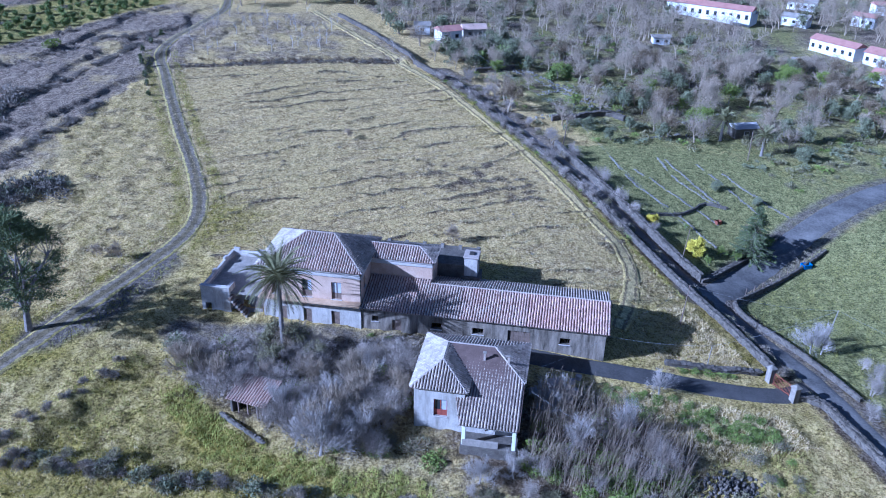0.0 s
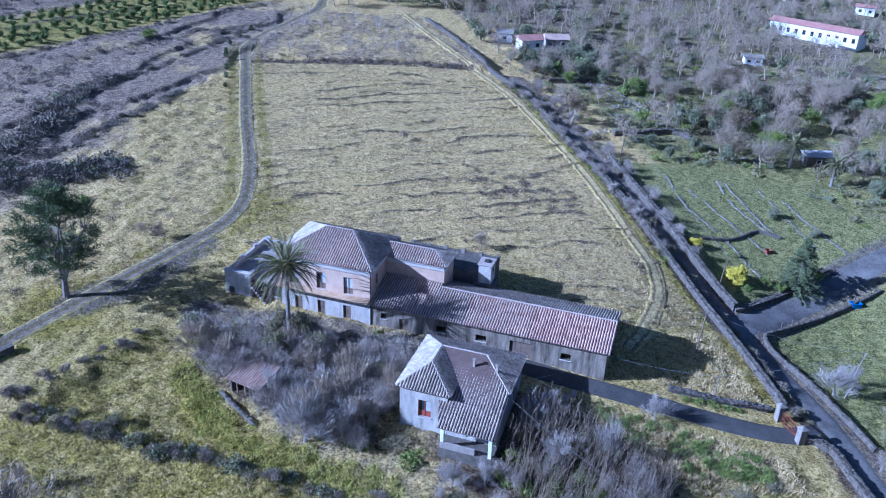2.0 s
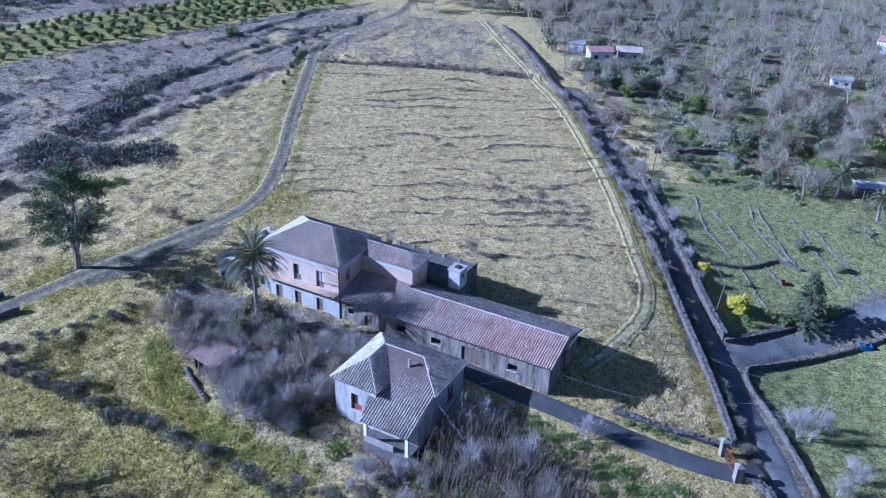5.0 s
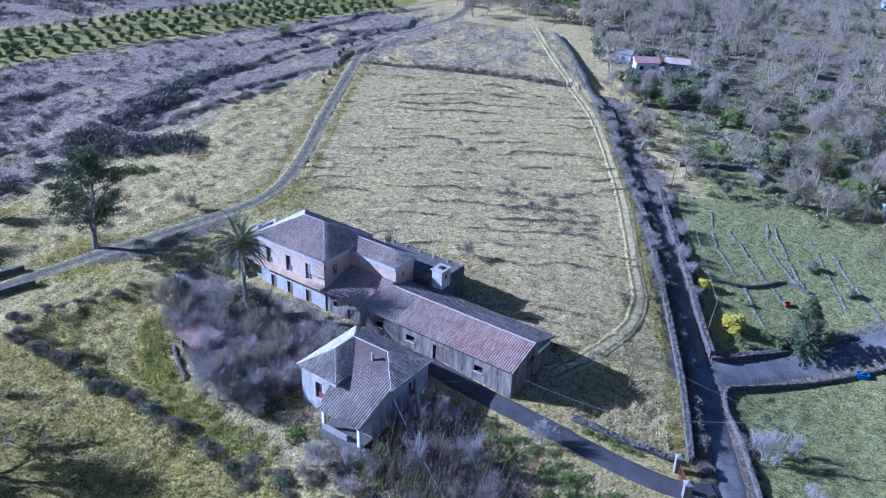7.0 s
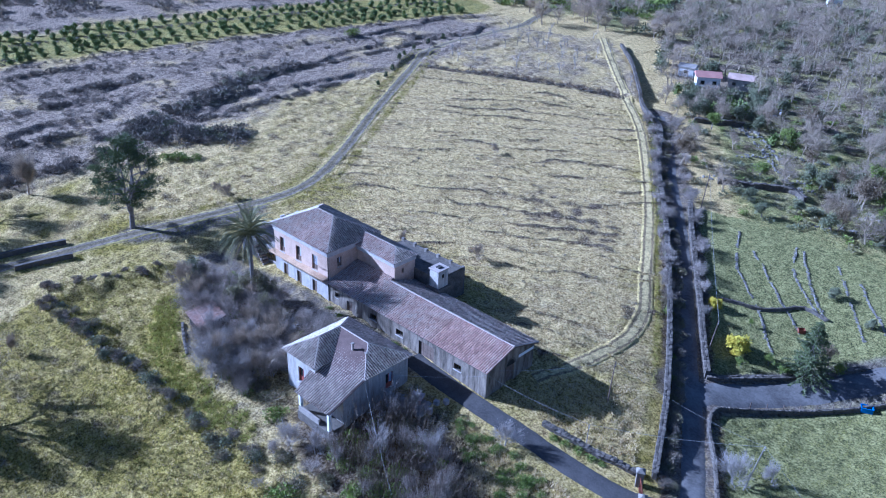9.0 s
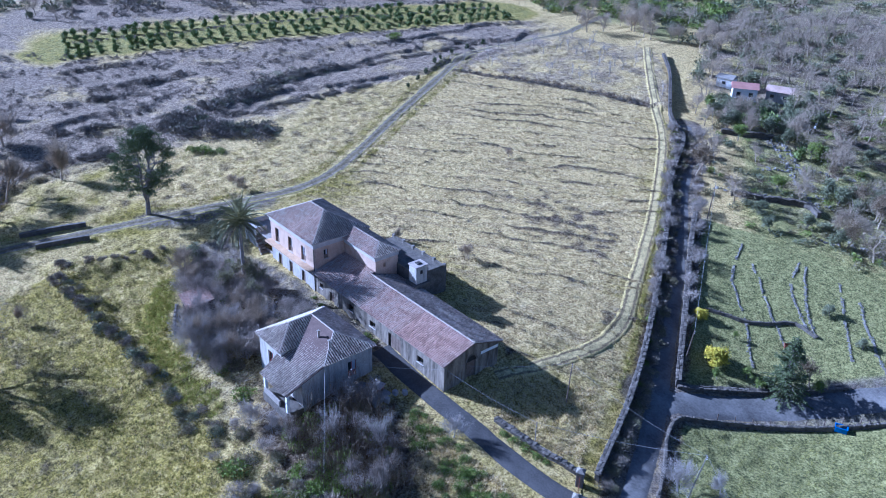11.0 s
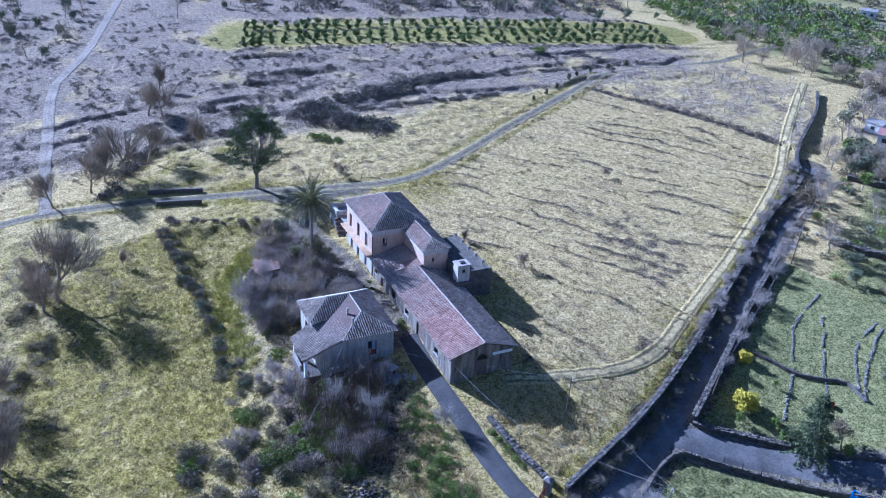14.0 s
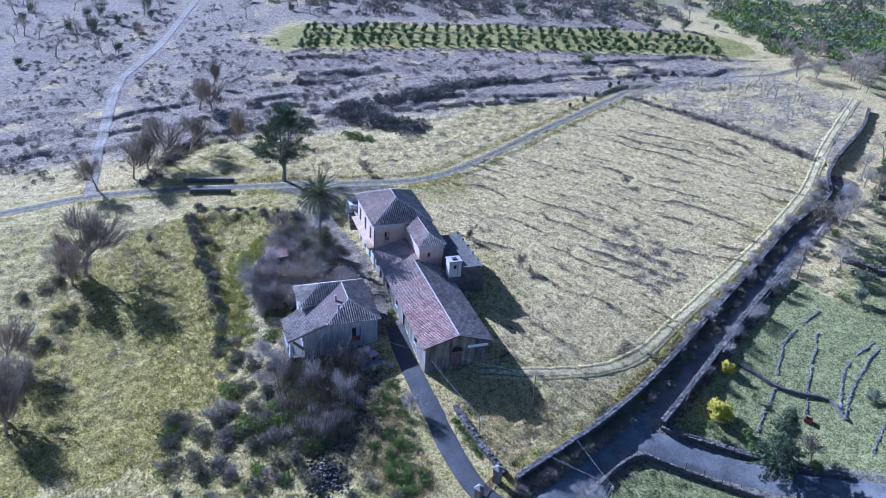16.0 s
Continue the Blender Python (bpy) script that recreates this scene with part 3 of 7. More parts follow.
M_TRACK = wheel_material("gravel_track", (0.20, 0.165, 0.115), (0.14, 0.112, 0.06), (0.38, 0.31, 0.10), 0.34, 0.60)
# field wheel marks: the dark rut colour includes shade from tall grass beside them
M_FIELD_RUTS = wheel_material("field_wheel_marks", (0.20, 0.15, 0.075), (0.52, 0.41, 0.175), (0.50, 0.385, 0.14), 0.42, 0.58)
M_FARPATH = wheel_material("pale_far_path", (0.26, 0.21, 0.15), (0.21, 0.17, 0.115), (0.24, 0.19, 0.13), 0.12, 0.6)
wheel_track("farm_track", TRACK, 3.0, M_TRACK, 0.07, "grey gravel farm track with two worn wheel lines", "track")
wheel_track("wheel_ruts", RUTS, 2.7, M_FIELD_RUTS, 0.08, "pair of narrow wheel marks along the field edge", "track")
wheel_track("far_path", NW_PATH, 2.8, M_FARPATH, 0.12, "pale gravel path through the scrub", "path")
strip("driveway", DRIVE, 3.3, M_ASPHALT, 0.10, "dark asphalt driveway along the farmhouse", "driveway")
strip("lane", LANE, 3.3, M_ROAD, 0.10, "narrow worn asphalt lane between stone walls", "road")
strip("east_road", EAST_ROAD, 5.2, M_ROAD, 0.15, "worn grey asphalt road with patched surface", "road")


# ---- building kit ----
def wall_panel(parent, p0, p1, z0, z1, mat, openings=(), thick=0.5, name="wall", label=""):
    """A wall from p0 to p1, its outer face on that line and the inside to the left; openings are (u0, u1, z0, z1)."""
    p0, p1 = Vector((*p0, 0)), Vector((*p1, 0))
    L = (p1 - p0).length
    e = (p1 - p0) / L
    n = Vector((-e.y, e.x, 0)) * thick
    us = sorted({0.0, L, *(u for o in openings for u in o[:2])})
    zs = sorted({z0, z1, *(z for o in openings for z in o[2:4])})
    solid = {(i, j): not any(o[0] - 1e-6 <= us[i] and us[i + 1] <= o[1] + 1e-6 and o[2] - 1e-6 <= zs[j] and zs[j + 1] <= o[3] + 1e-6 for o in openings)
             for i in range(len(us) - 1) for j in range(len(zs) - 1)}
    vs, fs, seen = [], [], {}

    def v(u, z, k):
        key = (round(u, 4), round(z, 4), k)
        if key not in seen:
            seen[key] = len(vs)
            vs.append(p0 + e * u + n * k + Vector((0, 0, z)))
        return seen[key]

    for (i, j), s in solid.items():
        if not s:
            continue
        a, b, c, d = us[i], us[i + 1], zs[j], zs[j + 1]
        fs.append((v(a, c, 0), v(b, c, 0), v(b, d, 0), v(a, d, 0)))
        fs.append((v(b, c, 1), v(a, c, 1), v(a, d, 1), v(b, d, 1)))
        for di, dj, q in ((-1, 0, ((a, c), (a, d))), (1, 0, ((b, d), (b, c))), (0, -1, ((b, c), (a, c))), (0, 1, ((a, d), (b, d)))):
            if not solid.get((i + di, j + dj), False):
                (ua, za), (ub, zb) = q
                fs.append((v(ua, za, 0), v(ub, zb, 0), v(ub, zb, 1), v(ua, za, 1)))
    return mesh_object(name, vs, fs, mat, parent, label)


def local_frame(p0, p1, u, z, depth=0.0):
    """Pose on the outer face of a wall: x along it, y outwards, z up."""
    e = (Vector(p1) - Vector(p0)).normalized()
    p = Vector(p0) + e * u
    m = Matrix(((e.x, e.y, 0, p.x), (e.y, -e.x, 0, p.y), (0, 0, 1, z), (0, 0, 0, 1)))
    return m @ Matrix.Translation((0, depth, 0))


def window(parent, p0, p1, o, frame_mat, kind="french", name="window", closed=False):
    """A framed opening: french (two glazed leaves with shutters), dark (iron bars only), door (plank leaf)."""
    u0, u1, z0, z1 = o
    w, h = u1 - u0, z1 - z0
    m = local_frame(p0, p1, u0, z0, -0.22)
    bm = bmesh.new()
    t = 0.09
    block(bm, 0, t, -0.05, 0.05, 0, h), block(bm, w - t, w, -0.05, 0.05, 0, h), block(bm, t, w - t, -0.05, 0.05, h - t, h)
    if kind == "french":
        block(bm, w / 2 - 0.05, w / 2 + 0.05, -0.04, 0.04, 0, h - t)
        block(bm, t, w - t, -0.035, 0.035, h * 0.32, h * 0.32 + 0.07)
    bm.transform(m)
    win = part(name, bm, frame_mat, parent)
    if kind == "french":
        for a, b in ((t, w / 2 - 0.05), (w / 2 + 0.05, w - t)):
            bm = boxed(a, b, -0.015, 0.0, h * 0.32 + 0.07, h - t, 0)
            bm.transform(m)
            part("pane", bm, M_SHUTTER if a > 0.3 or closed else M_GLASS, win)
            bm = boxed(a, b, -0.02, 0.01, 0.02, h * 0.32, 0)
            bm.transform(m)
            part("panel", bm, frame_mat, win)
    elif kind == "door":
        for i in range(4):
            a = t + (w - 2 * t) * i / 4
            bm = boxed(a + 0.01, a + (w - 2 * t) / 4 - 0.01, -0.03, 0.02, 0.02, h - t, 0.006)
            bm.transform(m)
            part("board", bm, M_WOOD, win)
    elif kind == "bars":
        for i in range(1, 4):
            a = w * i / 4
            bm = boxed(a - 0.02, a + 0.02, -0.02, 0.02, 0, h - t, 0)
            bm.transform(m)
            part("bar", bm, M_IRON, win)
    bm = boxed(-0.08, w + 0.08, 0.16, 0.34, -0.1, 0.0, 0.02)
    bm.transform(m)
    part("sill", bm, M_CORNICE, win)
    return win


def tiled_slope(parent, corners, mat, pitch=0.335, seed=1):
    """A roof slope (eave start, eave end, then the top points) of half-round tiles over a boarded deck."""
    rng = random.Random(seed)
    c = [Vector(p) for p in corners]
    e = (c[1] - c[0]).normalized()
    n = e.cross(c[2] - c[0]).normalized()
    up = n.cross(e)
    poly = [((p - c[0]).dot(e), (p - c[0]).dot(up)) for p in c]
    top = [p + n * 0.05 for p in c]
    low = [p - n * 0.10 for p in c]
    k = len(c)
    # the deck's dark colour paints in the shade between the rows
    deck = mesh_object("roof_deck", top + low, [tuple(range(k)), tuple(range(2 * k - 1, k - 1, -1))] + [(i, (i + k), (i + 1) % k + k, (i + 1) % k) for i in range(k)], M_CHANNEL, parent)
    vs, fs = [], []
    us = [u for u, _ in poly]
    u = min(us) + pitch * 0.5
    while u < max(us):
        hits = []
        for (a, b), (a2, b2) in zip(poly, poly[1:] + poly[:1]):
            if (a - u) * (a2 - u) < 0:
                hits.append(b + (b2 - b) * (u - a) / (a2 - a))
        if len(hits) >= 2:
            lo, hi = min(hits), max(hits)
            v = lo - (0.10 if lo < 0.05 else 0.0)
            sag = 0.03 * noise.noise((u * 0.3, seed, 0))
            first = True
            while v < hi - 0.08:
                w = min(0.46, hi - v)
                du, dz = rng.gauss(0, 0.010), rng.gauss(0, 0.008) + sag * 0.3
                if rng.random() < 0.015:
                    du += rng.choice((-0.06, 0.06))
                base = len(vs)
                for vv, r, lift in ((v, 0.125, 0.123 + dz), (v + w, 0.105, 0.092 + dz)):
                    for a in (0, 45, 90, 135, 180):
                        vs.append(c[0] + e * (u + du + r * math.cos(radians(a))) + up * vv + n * (lift * math.sin(radians(a)) * 1.15 + 0.05 + (0.018 if vv == v else 0)))
                fs += [(base + i, base + i + 1, base + i + 6, base + i + 5) for i in range(4)]
                fs.append((base + 4, base + 3, base + 2, base + 1, base))
                first = False
                v += 0.40
        u += pitch
    t = mesh_object("tiles", vs, fs, mat, parent)
    return tagged(t, kind="stuff")


def ridge_caps(parent, p, q, r=0.16, mat=None):
    """A row of mortared half-round caps from p to q."""
    p, q = Vector(p), Vector(q)
    d = (q - p).normalized()
    s = d.cross(Vector((0, 0, 1))).normalized()
    up = s.cross(d)
    L, v = (q - p).length, 0.0
    vs, fs = [], []
    while v < L:
        b = len(vs)
        for vv, k in ((v, 1.06), (min(v + 0.44, L), 0.94)):
            for a in (-10, 35, 90, 145, 190):
                vs.append(p + d * vv + s * (r * k * math.cos(radians(a))) + up * (r * k * math.sin(radians(a)) + 0.05))
        fs += [(b + i, b + i + 1, b + i + 6, b + i + 5) for i in range(4)] + [(b + 4, b + 3, b + 2, b + 1, b), (b + 5, b + 6, b + 7, b + 8, b + 9)]
        v += 0.42
    return tagged(mesh_object("ridge", vs, fs, mat or M_RIDGE, parent), kind="stuff")


def band(parent, name, pts, z0, z1, out, mat, closed=True, inset=0.0):
    """A moulding that runs round a block, given its corners counter-clockwise."""
    obs = []
    n = len(pts)
    for i in range(n if closed else n - 1):
        a, b = Vector((*pts[i], 0)), Vector((*pts[(i + 1) % n], 0))
        e = (b - a).normalized()
        o = Vector((e.y, -e.x, 0))
        bm = bmesh.new()
        L = (b - a).length
        block(bm, -out, L + out - 0.004, 0.004, out, z0, z1, 0.015)
        bm.transform(Matrix(((e.x, o.x, 0, a.x), (e.y, o.y, 0, a.y), (0, 0, 1, 0), (0, 0, 0, 1))))
        bmesh.ops.recalc_face_normals(bm, faces=bm.faces)
        obs.append(part(name, bm, mat, parent))
    return obs


# ---- main two-storey house with its rear wing ----
house = thing("farmhouse", label="two-storey farmhouse with faded ochre plaster and tiled hip roof", category="house")
HX0, HX1, HY0, HY1, HZ = -43.4, -30.5, 0.0, 9.5, 8.0
up_open = [(1.35, 2.6, 4.1, 6.55), (5.3, 6.6, 4.1, 6.55), (9.15, 10.45, 4.1, 6.55)]
lo_open = [(2.0, 3.1, -0.4, 2.3), (5.3, 6.4, -0.4, 2.3), (9.0, 10.1, -0.4, 2.3)]
S0, S1 = (HX0, HY0), (HX1, HY0)
wall_panel(house, S0, S1, 4.0, HZ, M_ORANGE, up_open, label="faded ochre upper front wall")
wall_panel(house, S0, S1, -2.0, 4.0, M_WHITE, lo_open, label="peeling white lower front wall")
e_open = [(1.2, 2.0, 5.2, 6.7)]
wall_panel(house, (HX1, HY0 + 0.5), (HX1, HY1 - 0.5), -2.0, HZ, M_ORANGE, e_open)
wall_panel(house, (HX1, HY1), (HX0, HY1), -2.0, HZ, M_ORANGE, [(3, 4, 4.6, 6.4), (8.5, 9.5, 4.6, 6.4)])
wall_panel(house, (HX0, HY1 - 0.5), (HX0, HY0 + 0.5), -2.0, HZ, M_ORANGE, [(4, 5.1, 4.4, 6.6)])
for o in up_open:
    window(house, S0, S1, o, M_WOOD, closed=o[0] > 9)
for o in lo_open:
    window(house, S0, S1, o, M_WOOD, "door", "door")
window(house, (HX1, HY0 + 0.5), (HX1, HY1), e_open[0], M_WOOD)
band(house, "cornice", [(HX0, HY0), (HX1, HY0), (HX1, HY1), (HX0, HY1)], 7.35, 8.0, 0.14, M_CORNICE)
band(house, "gutter_course", [(HX0, HY0), (HX1, HY0), (HX1, HY1), (HX0, HY1)], 8.0, 8.22, 0.34, M_CORNICE)
part("balcony", boxed(HX0 - 0.2, HX1 + 0.05, HY0 - 1.15, HY0 - 0.004, 3.78, 4.04, 0.03), M_BALCONY, house, "long weathered ochre balcony slab")
for i in range(9):
    x = HX0 + 0.4 + i * 1.52
    bm = boxed(x, x + 0.16, HY0 - 0.85, HY0 - 0.01, 3.52, 3.818, 0.02)
    part("bracket", bm, M_CONCRETE, house)
part("drainpipe", boxed(HX1 - 0.02, HX1 + 0.10, HY0 - 0.14, HY0 - 0.02, -0.6, 7.4, 0.03), M_IRON, house)
EA = 8.24
A, B, C, D = (HX0 - 0.35, HY0 - 0.38, EA), (HX1 + 0.35, HY0 - 0.38, EA), (HX1 + 0.35, HY1 + 0.35, EA), (HX0 - 0.35, HY1 + 0.35, EA)
P, Q = (-38.6, 4.7, 10.9), (-34.9, 4.7, 10.9)
# main tile to the south, greyer to east and north, palest to the west
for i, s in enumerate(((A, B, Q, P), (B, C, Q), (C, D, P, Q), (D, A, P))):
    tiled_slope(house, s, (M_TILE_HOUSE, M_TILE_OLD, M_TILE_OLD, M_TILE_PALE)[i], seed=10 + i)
for a, b in ((A, P), (B, Q), (C, Q), (D, P), (P, Q)):
    ridge_caps(house, a, b, 0.105)
# rear wing, lower roof
WX1, WY0, WY1, WZ = -22.4, 5.45, 9.5, 7.5
wall_panel(house, (HX1, WY0), (WX1, WY0), 2.5, WZ, M_ORANGE)
wall_panel(house, (WX1, WY0 + 0.5), (WX1, WY1 - 0.5), 2.0, WZ, M_ORANGE, [(0.9, 1.3, 5.5, 6.3)])
wall_panel(house, (WX1, WY1), (HX1, WY1), -2.0, WZ, M_ORANGE, [(2, 2.8, 5.6, 6.8)], name="rear_wall")
band(house, "wing_cornice", [(HX1, WY0), (WX1, WY0), (WX1, WY1), (HX1, WY1)], 6.95, 7.5, 0.12, M_CORNICE, False)
band(house, "wing_course", [(HX1, WY0), (WX1, WY0), (WX1, WY1), (HX1, WY1)], 7.5, 7.7, 0.28, M_CORNICE, False)
WE = 7.72
a, b, c, d = (-32.2, WY0 - 0.3, WE), (WX1 + 0.3, WY0 - 0.3, WE), (WX1 + 0.3, WY1 + 0.3, WE), (-32.2, WY1 + 0.3, WE)
p, q = (-33.2, 7.5, 8.75), (-24.4, 7.5, 8.75)
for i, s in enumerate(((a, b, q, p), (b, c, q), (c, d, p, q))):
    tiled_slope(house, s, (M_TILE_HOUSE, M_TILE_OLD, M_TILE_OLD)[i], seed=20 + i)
for s in ((b, q), (c, q), (p, q)):
    ridge_caps(house, *s, 0.10)

# ---- long stable building ----
stable = thing("stable_building", label="long single-storey stable with stained plaster and terracotta tile roof", category="building")
T0, T1 = (-30.5, 0.0), (0.0, 0.0)
s_open = [(1.4, 2.2, 1.5, 2.3), (4.0, 5.2, -0.6, 2.0), (9.0, 10.3, 1.3, 2.2), (14.2, 15.6, 1.2, 2.1), (18.6, 21.4, -0.7, 2.3), (25.0, 26.3, 1.1, 2.0)]
wall_panel(stable, T0, T1, -2.0, 3.3, M_GREY, s_open, label="grey weather-stained front wall")
wall_panel(stable, (0.0, 0.5), (0.0, 8.8), -2.0, 3.3, M_GREY, [(3.3, 4.9, -0.6, 2.2)])
wall_panel(stable, (0.0, 9.3), (-22.4, 9.3), -2.0, 3.3, M_GREY)
gable = bmesh.new()
gv = [gable.verts.new(v) for v in ((-0.5, 0.0, 3.3), (-0.5, 9.3, 3.3), (-0.5, 4.7, 4.85), (0, 0.0, 3.3), (0, 9.3, 3.3), (0, 4.7, 4.85))]
for f in ((0, 2, 1), (3, 4, 5), (0, 1, 4, 3), (1, 2, 5, 4), (2, 0, 3, 5)):
    gable.faces.new([gv[i] for i in f])
part("gable", gable, M_GREY, stable)
for o, k in zip(s_open, ("bars", "door", "bars", "bars", "door", "bars")):
    window(stable, T0, T1, o, M_WOOD, k, "window" if k == "bars" else "door")
window(stable, (0.0, 0.5), (0.0, 9.3), (3.3, 4.9, -0.6, 2.2), M_WOOD, "door", "door")
# round arch over the gable door
arch = bmesh.new()
for i in range(9):
    t0, t1 = math.pi * i / 9, math.pi * (i + 1) / 9 - 0.04
    vv = [(0.03, 4.6 + r * math.cos(t), 2.2 + r * math.sin(t)) for r, t in ((0.82, t0), (1.08, t0), (1.08, t1), (0.82, t1))]
    f1 = [arch.verts.new(v) for v in vv]
    f0 = [arch.verts.new((0.004, v[1], v[2])) for v in vv]
    arch.faces.new(f1)
    for j in range(4):
        arch.faces.new((f1[j], f0[j], f0[(j + 1) % 4], f1[(j + 1) % 4]))
part("door_arch", arch, M_MORTAR, stable)
fan = bmesh.new()
fan.faces.new([fan.verts.new((0.012, 4.6 + 0.82 * math.cos(math.pi * i / 10), 2.2 + 0.82 * math.sin(math.pi * i / 10))) for i in range(11)])
part("fanlight", fan, M_DARK, stable)
part("bare_plaster", boxed(0.003, 0.02, 6.2, 9.25, 2.55, 3.0, 0.004), M_PAINT, stable, "patch of fresh white plaster")
for i, (s, mt) in enumerate(((((-30.45, -0.42, 3.42), (-18.0, -0.42, 3.42), (-18.0, 4.7, 5.0), (-22.5, 4.7, 5.0), (-22.5, 5.4, 5.22), (-30.45, 5.4, 5.22)), M_TILE_HOUSE),
                             (((-18.0, -0.42, 3.42), (-9.6, -0.42, 3.42), (-9.6, 4.7, 5.0), (-18.0, 4.7, 5.0)), M_TILE),
                             (((-9.6, -0.42, 3.42), (0.35, -0.42, 3.42), (0.35, 4.7, 5.0), (-9.6, 4.7, 5.0)), M_TILE_RED),
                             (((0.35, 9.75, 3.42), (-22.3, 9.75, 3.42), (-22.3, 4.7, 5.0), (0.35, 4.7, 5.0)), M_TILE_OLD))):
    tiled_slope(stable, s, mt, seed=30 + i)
ridge_caps(stable, (-22.4, 4.7, 5.02), (0.35, 4.7, 5.02), 0.12)
ridge_caps(stable, (0.27, -0.42, 3.45), (0.27, 4.7, 5.0), 0.10)
ridge_caps(stable, (0.27, 9.75, 3.45), (0.27, 4.7, 5.0), 0.10)
part("eave_beam", boxed(-30.4, 0.2, -0.30, -0.004, 3.18, 3.34, 0.02), M_CONCRETE, stable)

# ---- walled roof terrace behind the wing, with its little white stair turret ----
annex = thing("terrace_annex", label="stone annex with flat roof terrace and broken parapet", category="building")
NX0, NX1, NY0, NY1 = -30.4, -17.4, 9.55, 14.8
for p0, p1 in (((NX1, 9.55), (NX1, NY1 - 0.55)), ((NX1, NY1), (NX0, NY1)), ((NX0, NY1 - 0.55), (NX0, 9.6))):
    wall_panel(annex, p0, p1, -2.0, 5.2, M_MORTAR, thick=0.55)
wall_panel(annex, (-22.4, 9.34), (NX1, 9.34), -2.0, 5.6, M_MORTAR, thick=0.2)
part("terrace_floor", boxed(NX0 + 0.1, NX1 - 0.1, 9.56, NY1 - 0.1, 5.0, 5.22, 0.0), M_MORTAR, annex, "stained concrete terrace floor")
# parapet posts with gaps between low runs
x = NX0
while x < NX1 - 0.4:
    part("parapet_post", boxed(x, x + 0.5, NY1 - 0.42, NY1, 5.2, 5.8, 0.03), M_PILLAR, annex)
    part("parapet_rail", boxed(x + 0.555, min(x + 2.5, NX1), NY1 - 0.36, NY1 - 0.08, 5.2, 5.6, 0.03), M_MORTAR, annex)
    x += 2.51
part("parapet_side", boxed(NX1 - 0.4, NX1, 11.0, NY1 - 0.51, 5.2, 5.75, 0.03), M_MORTAR, annex)
turret = thing("roof_turret", label="small white rendered turret with a flat concrete cap", category="turret")
part("shaft", boxed(-18.75, -17.0, 8.8, 10.8, 3.5, 7.05, 0.03), M_WHITE, turret)
part("base", boxed(-19.1, -16.6, 8.5, 11.1, -1.5, 4.4, 0.04), M_MORTAR, turret)
part("cap", boxed(-18.9, -16.85, 8.65, 10.95, 7.054, 7.22, 0.03), M_RIDGE, turret)
part("hatch", boxed(-18.2, -17.5, 9.4, 10.2, 7.225, 7.4, 0.04), M_IRON, turret)
part("opening", boxed(-16.997, -16.98, 9.5, 9.95, 5.9, 6.5, 0.0), M_DARK, turret)

# ---- lower west block with roof terrace and outside stair ----
west = thing("west_annex", label="low white annex with flat roof terrace and crumbling parapet", category="building")
VX0, VX1, VY0, VY1 = -51.6, -43.9, -0.5, 10.2
wall_panel(west, (VX0, VY0), (-47.7, VY0), -2.2, 4.3, M_WHITE, [(0.5, 1.3, -0.3, 1.9)])
wall_panel(west, (-47.7, VY0 + 0.5), (-47.7, 1.5), -2.2, 4.3, M_WHITE)
wall_panel(west, (-47.7, 1.5), (VX1, 1.5), -2.2, 3.4, M_WHITE, [(0.8, 1.8, -0.6, 1.6)])
wall_panel(west, (VX1, VY1), (VX0, VY1), -2.2, 3.6, M_WHITE)
wall_panel(west, (VX0, VY1 - 0.5), (VX0, VY0 + 0.5), -2.2, 3.6, M_WHITE)
part("terrace_floor", boxed(VX0 + 0.05, VX1 - 0.02, VY0 + 0.52, VY1 - 0.05, 3.25, 3.5, 0), M_CONCRETE, west, "grey concrete roof terrace")
for i, (x0, x1, y0, y1, h) in enumerate(((VX0, VX0 + 0.35, VY0 + 0.55, 3.2, 4.15), (VX0, VX0 + 0.35, 3.21, 4.0, 4.5), (VX0, VX0 + 0.35, 4.01, 6.9, 4.1), (VX0, VX0 + 0.35, 6.91, 7.7, 4.5),
                                      (VX0, VX0 + 0.35, 7.71, VY1, 4.15), (VX0 + 0.36, VX0 + 1.2, VY1 - 0.35, VY1, 4.55), (VX0 + 1.21, -47.6, VY1 - 0.35, VY1, 4.15), (-47.59, -46.8, VY1 - 0.35, VY1, 4.5), (-46.79, VX1, VY1 - 0.35, VY1, 4.15))):
    part("parapet", boxed(x0, x1, y0, y1, 3.6, h, 0.03), M_CORNICE, west)
part("coping", boxed(VX0 - 0.08, -47.62, VY0 - 0.08, VY0 + 0.5, 4.304, 4.42, 0.02), M_CORNICE, west)
stair = thing("outside_stair", label="brick outside stair rising along the white annex", category="stair")
for i in range(13):
    x = -43.9 - i * 0.29
    part("step", boxed(x - 0.30, x, -1.0, 0.2, -1.2 + 0.0 + i * 0.33, -0.86 + i * 0.33, 0.01), M_CONCRETE if i % 2 else M_WOOD, stair)
part("stringer", boxed(-47.7, -43.7, 0.22, 0.45, -1.5, 1.2, 0.02), M_CONCRETE, stair)

# ---- cottage ----
cot = thing("cottage", label="small white cottage with lichen-grey tiled hip roofs", category="house")
CX0, CX1 = -20.7, -9.2
wall_panel(cot, (CX0, -14.7), (-15.1, -14.7), -3.4, 3.3, M_WHITE, [(2.2, 3.7, -0.3, 1.95)], label="white front wall with damp stains")
window(cot, (CX0, -14.7), (-15.1, -14.7), (2.2, 3.7, -0.3, 1.95), M_RED)
wall_panel(cot, (-15.1, -14.2), (-15.1, -11.8), -3.4, 3.3, M_WHITE)
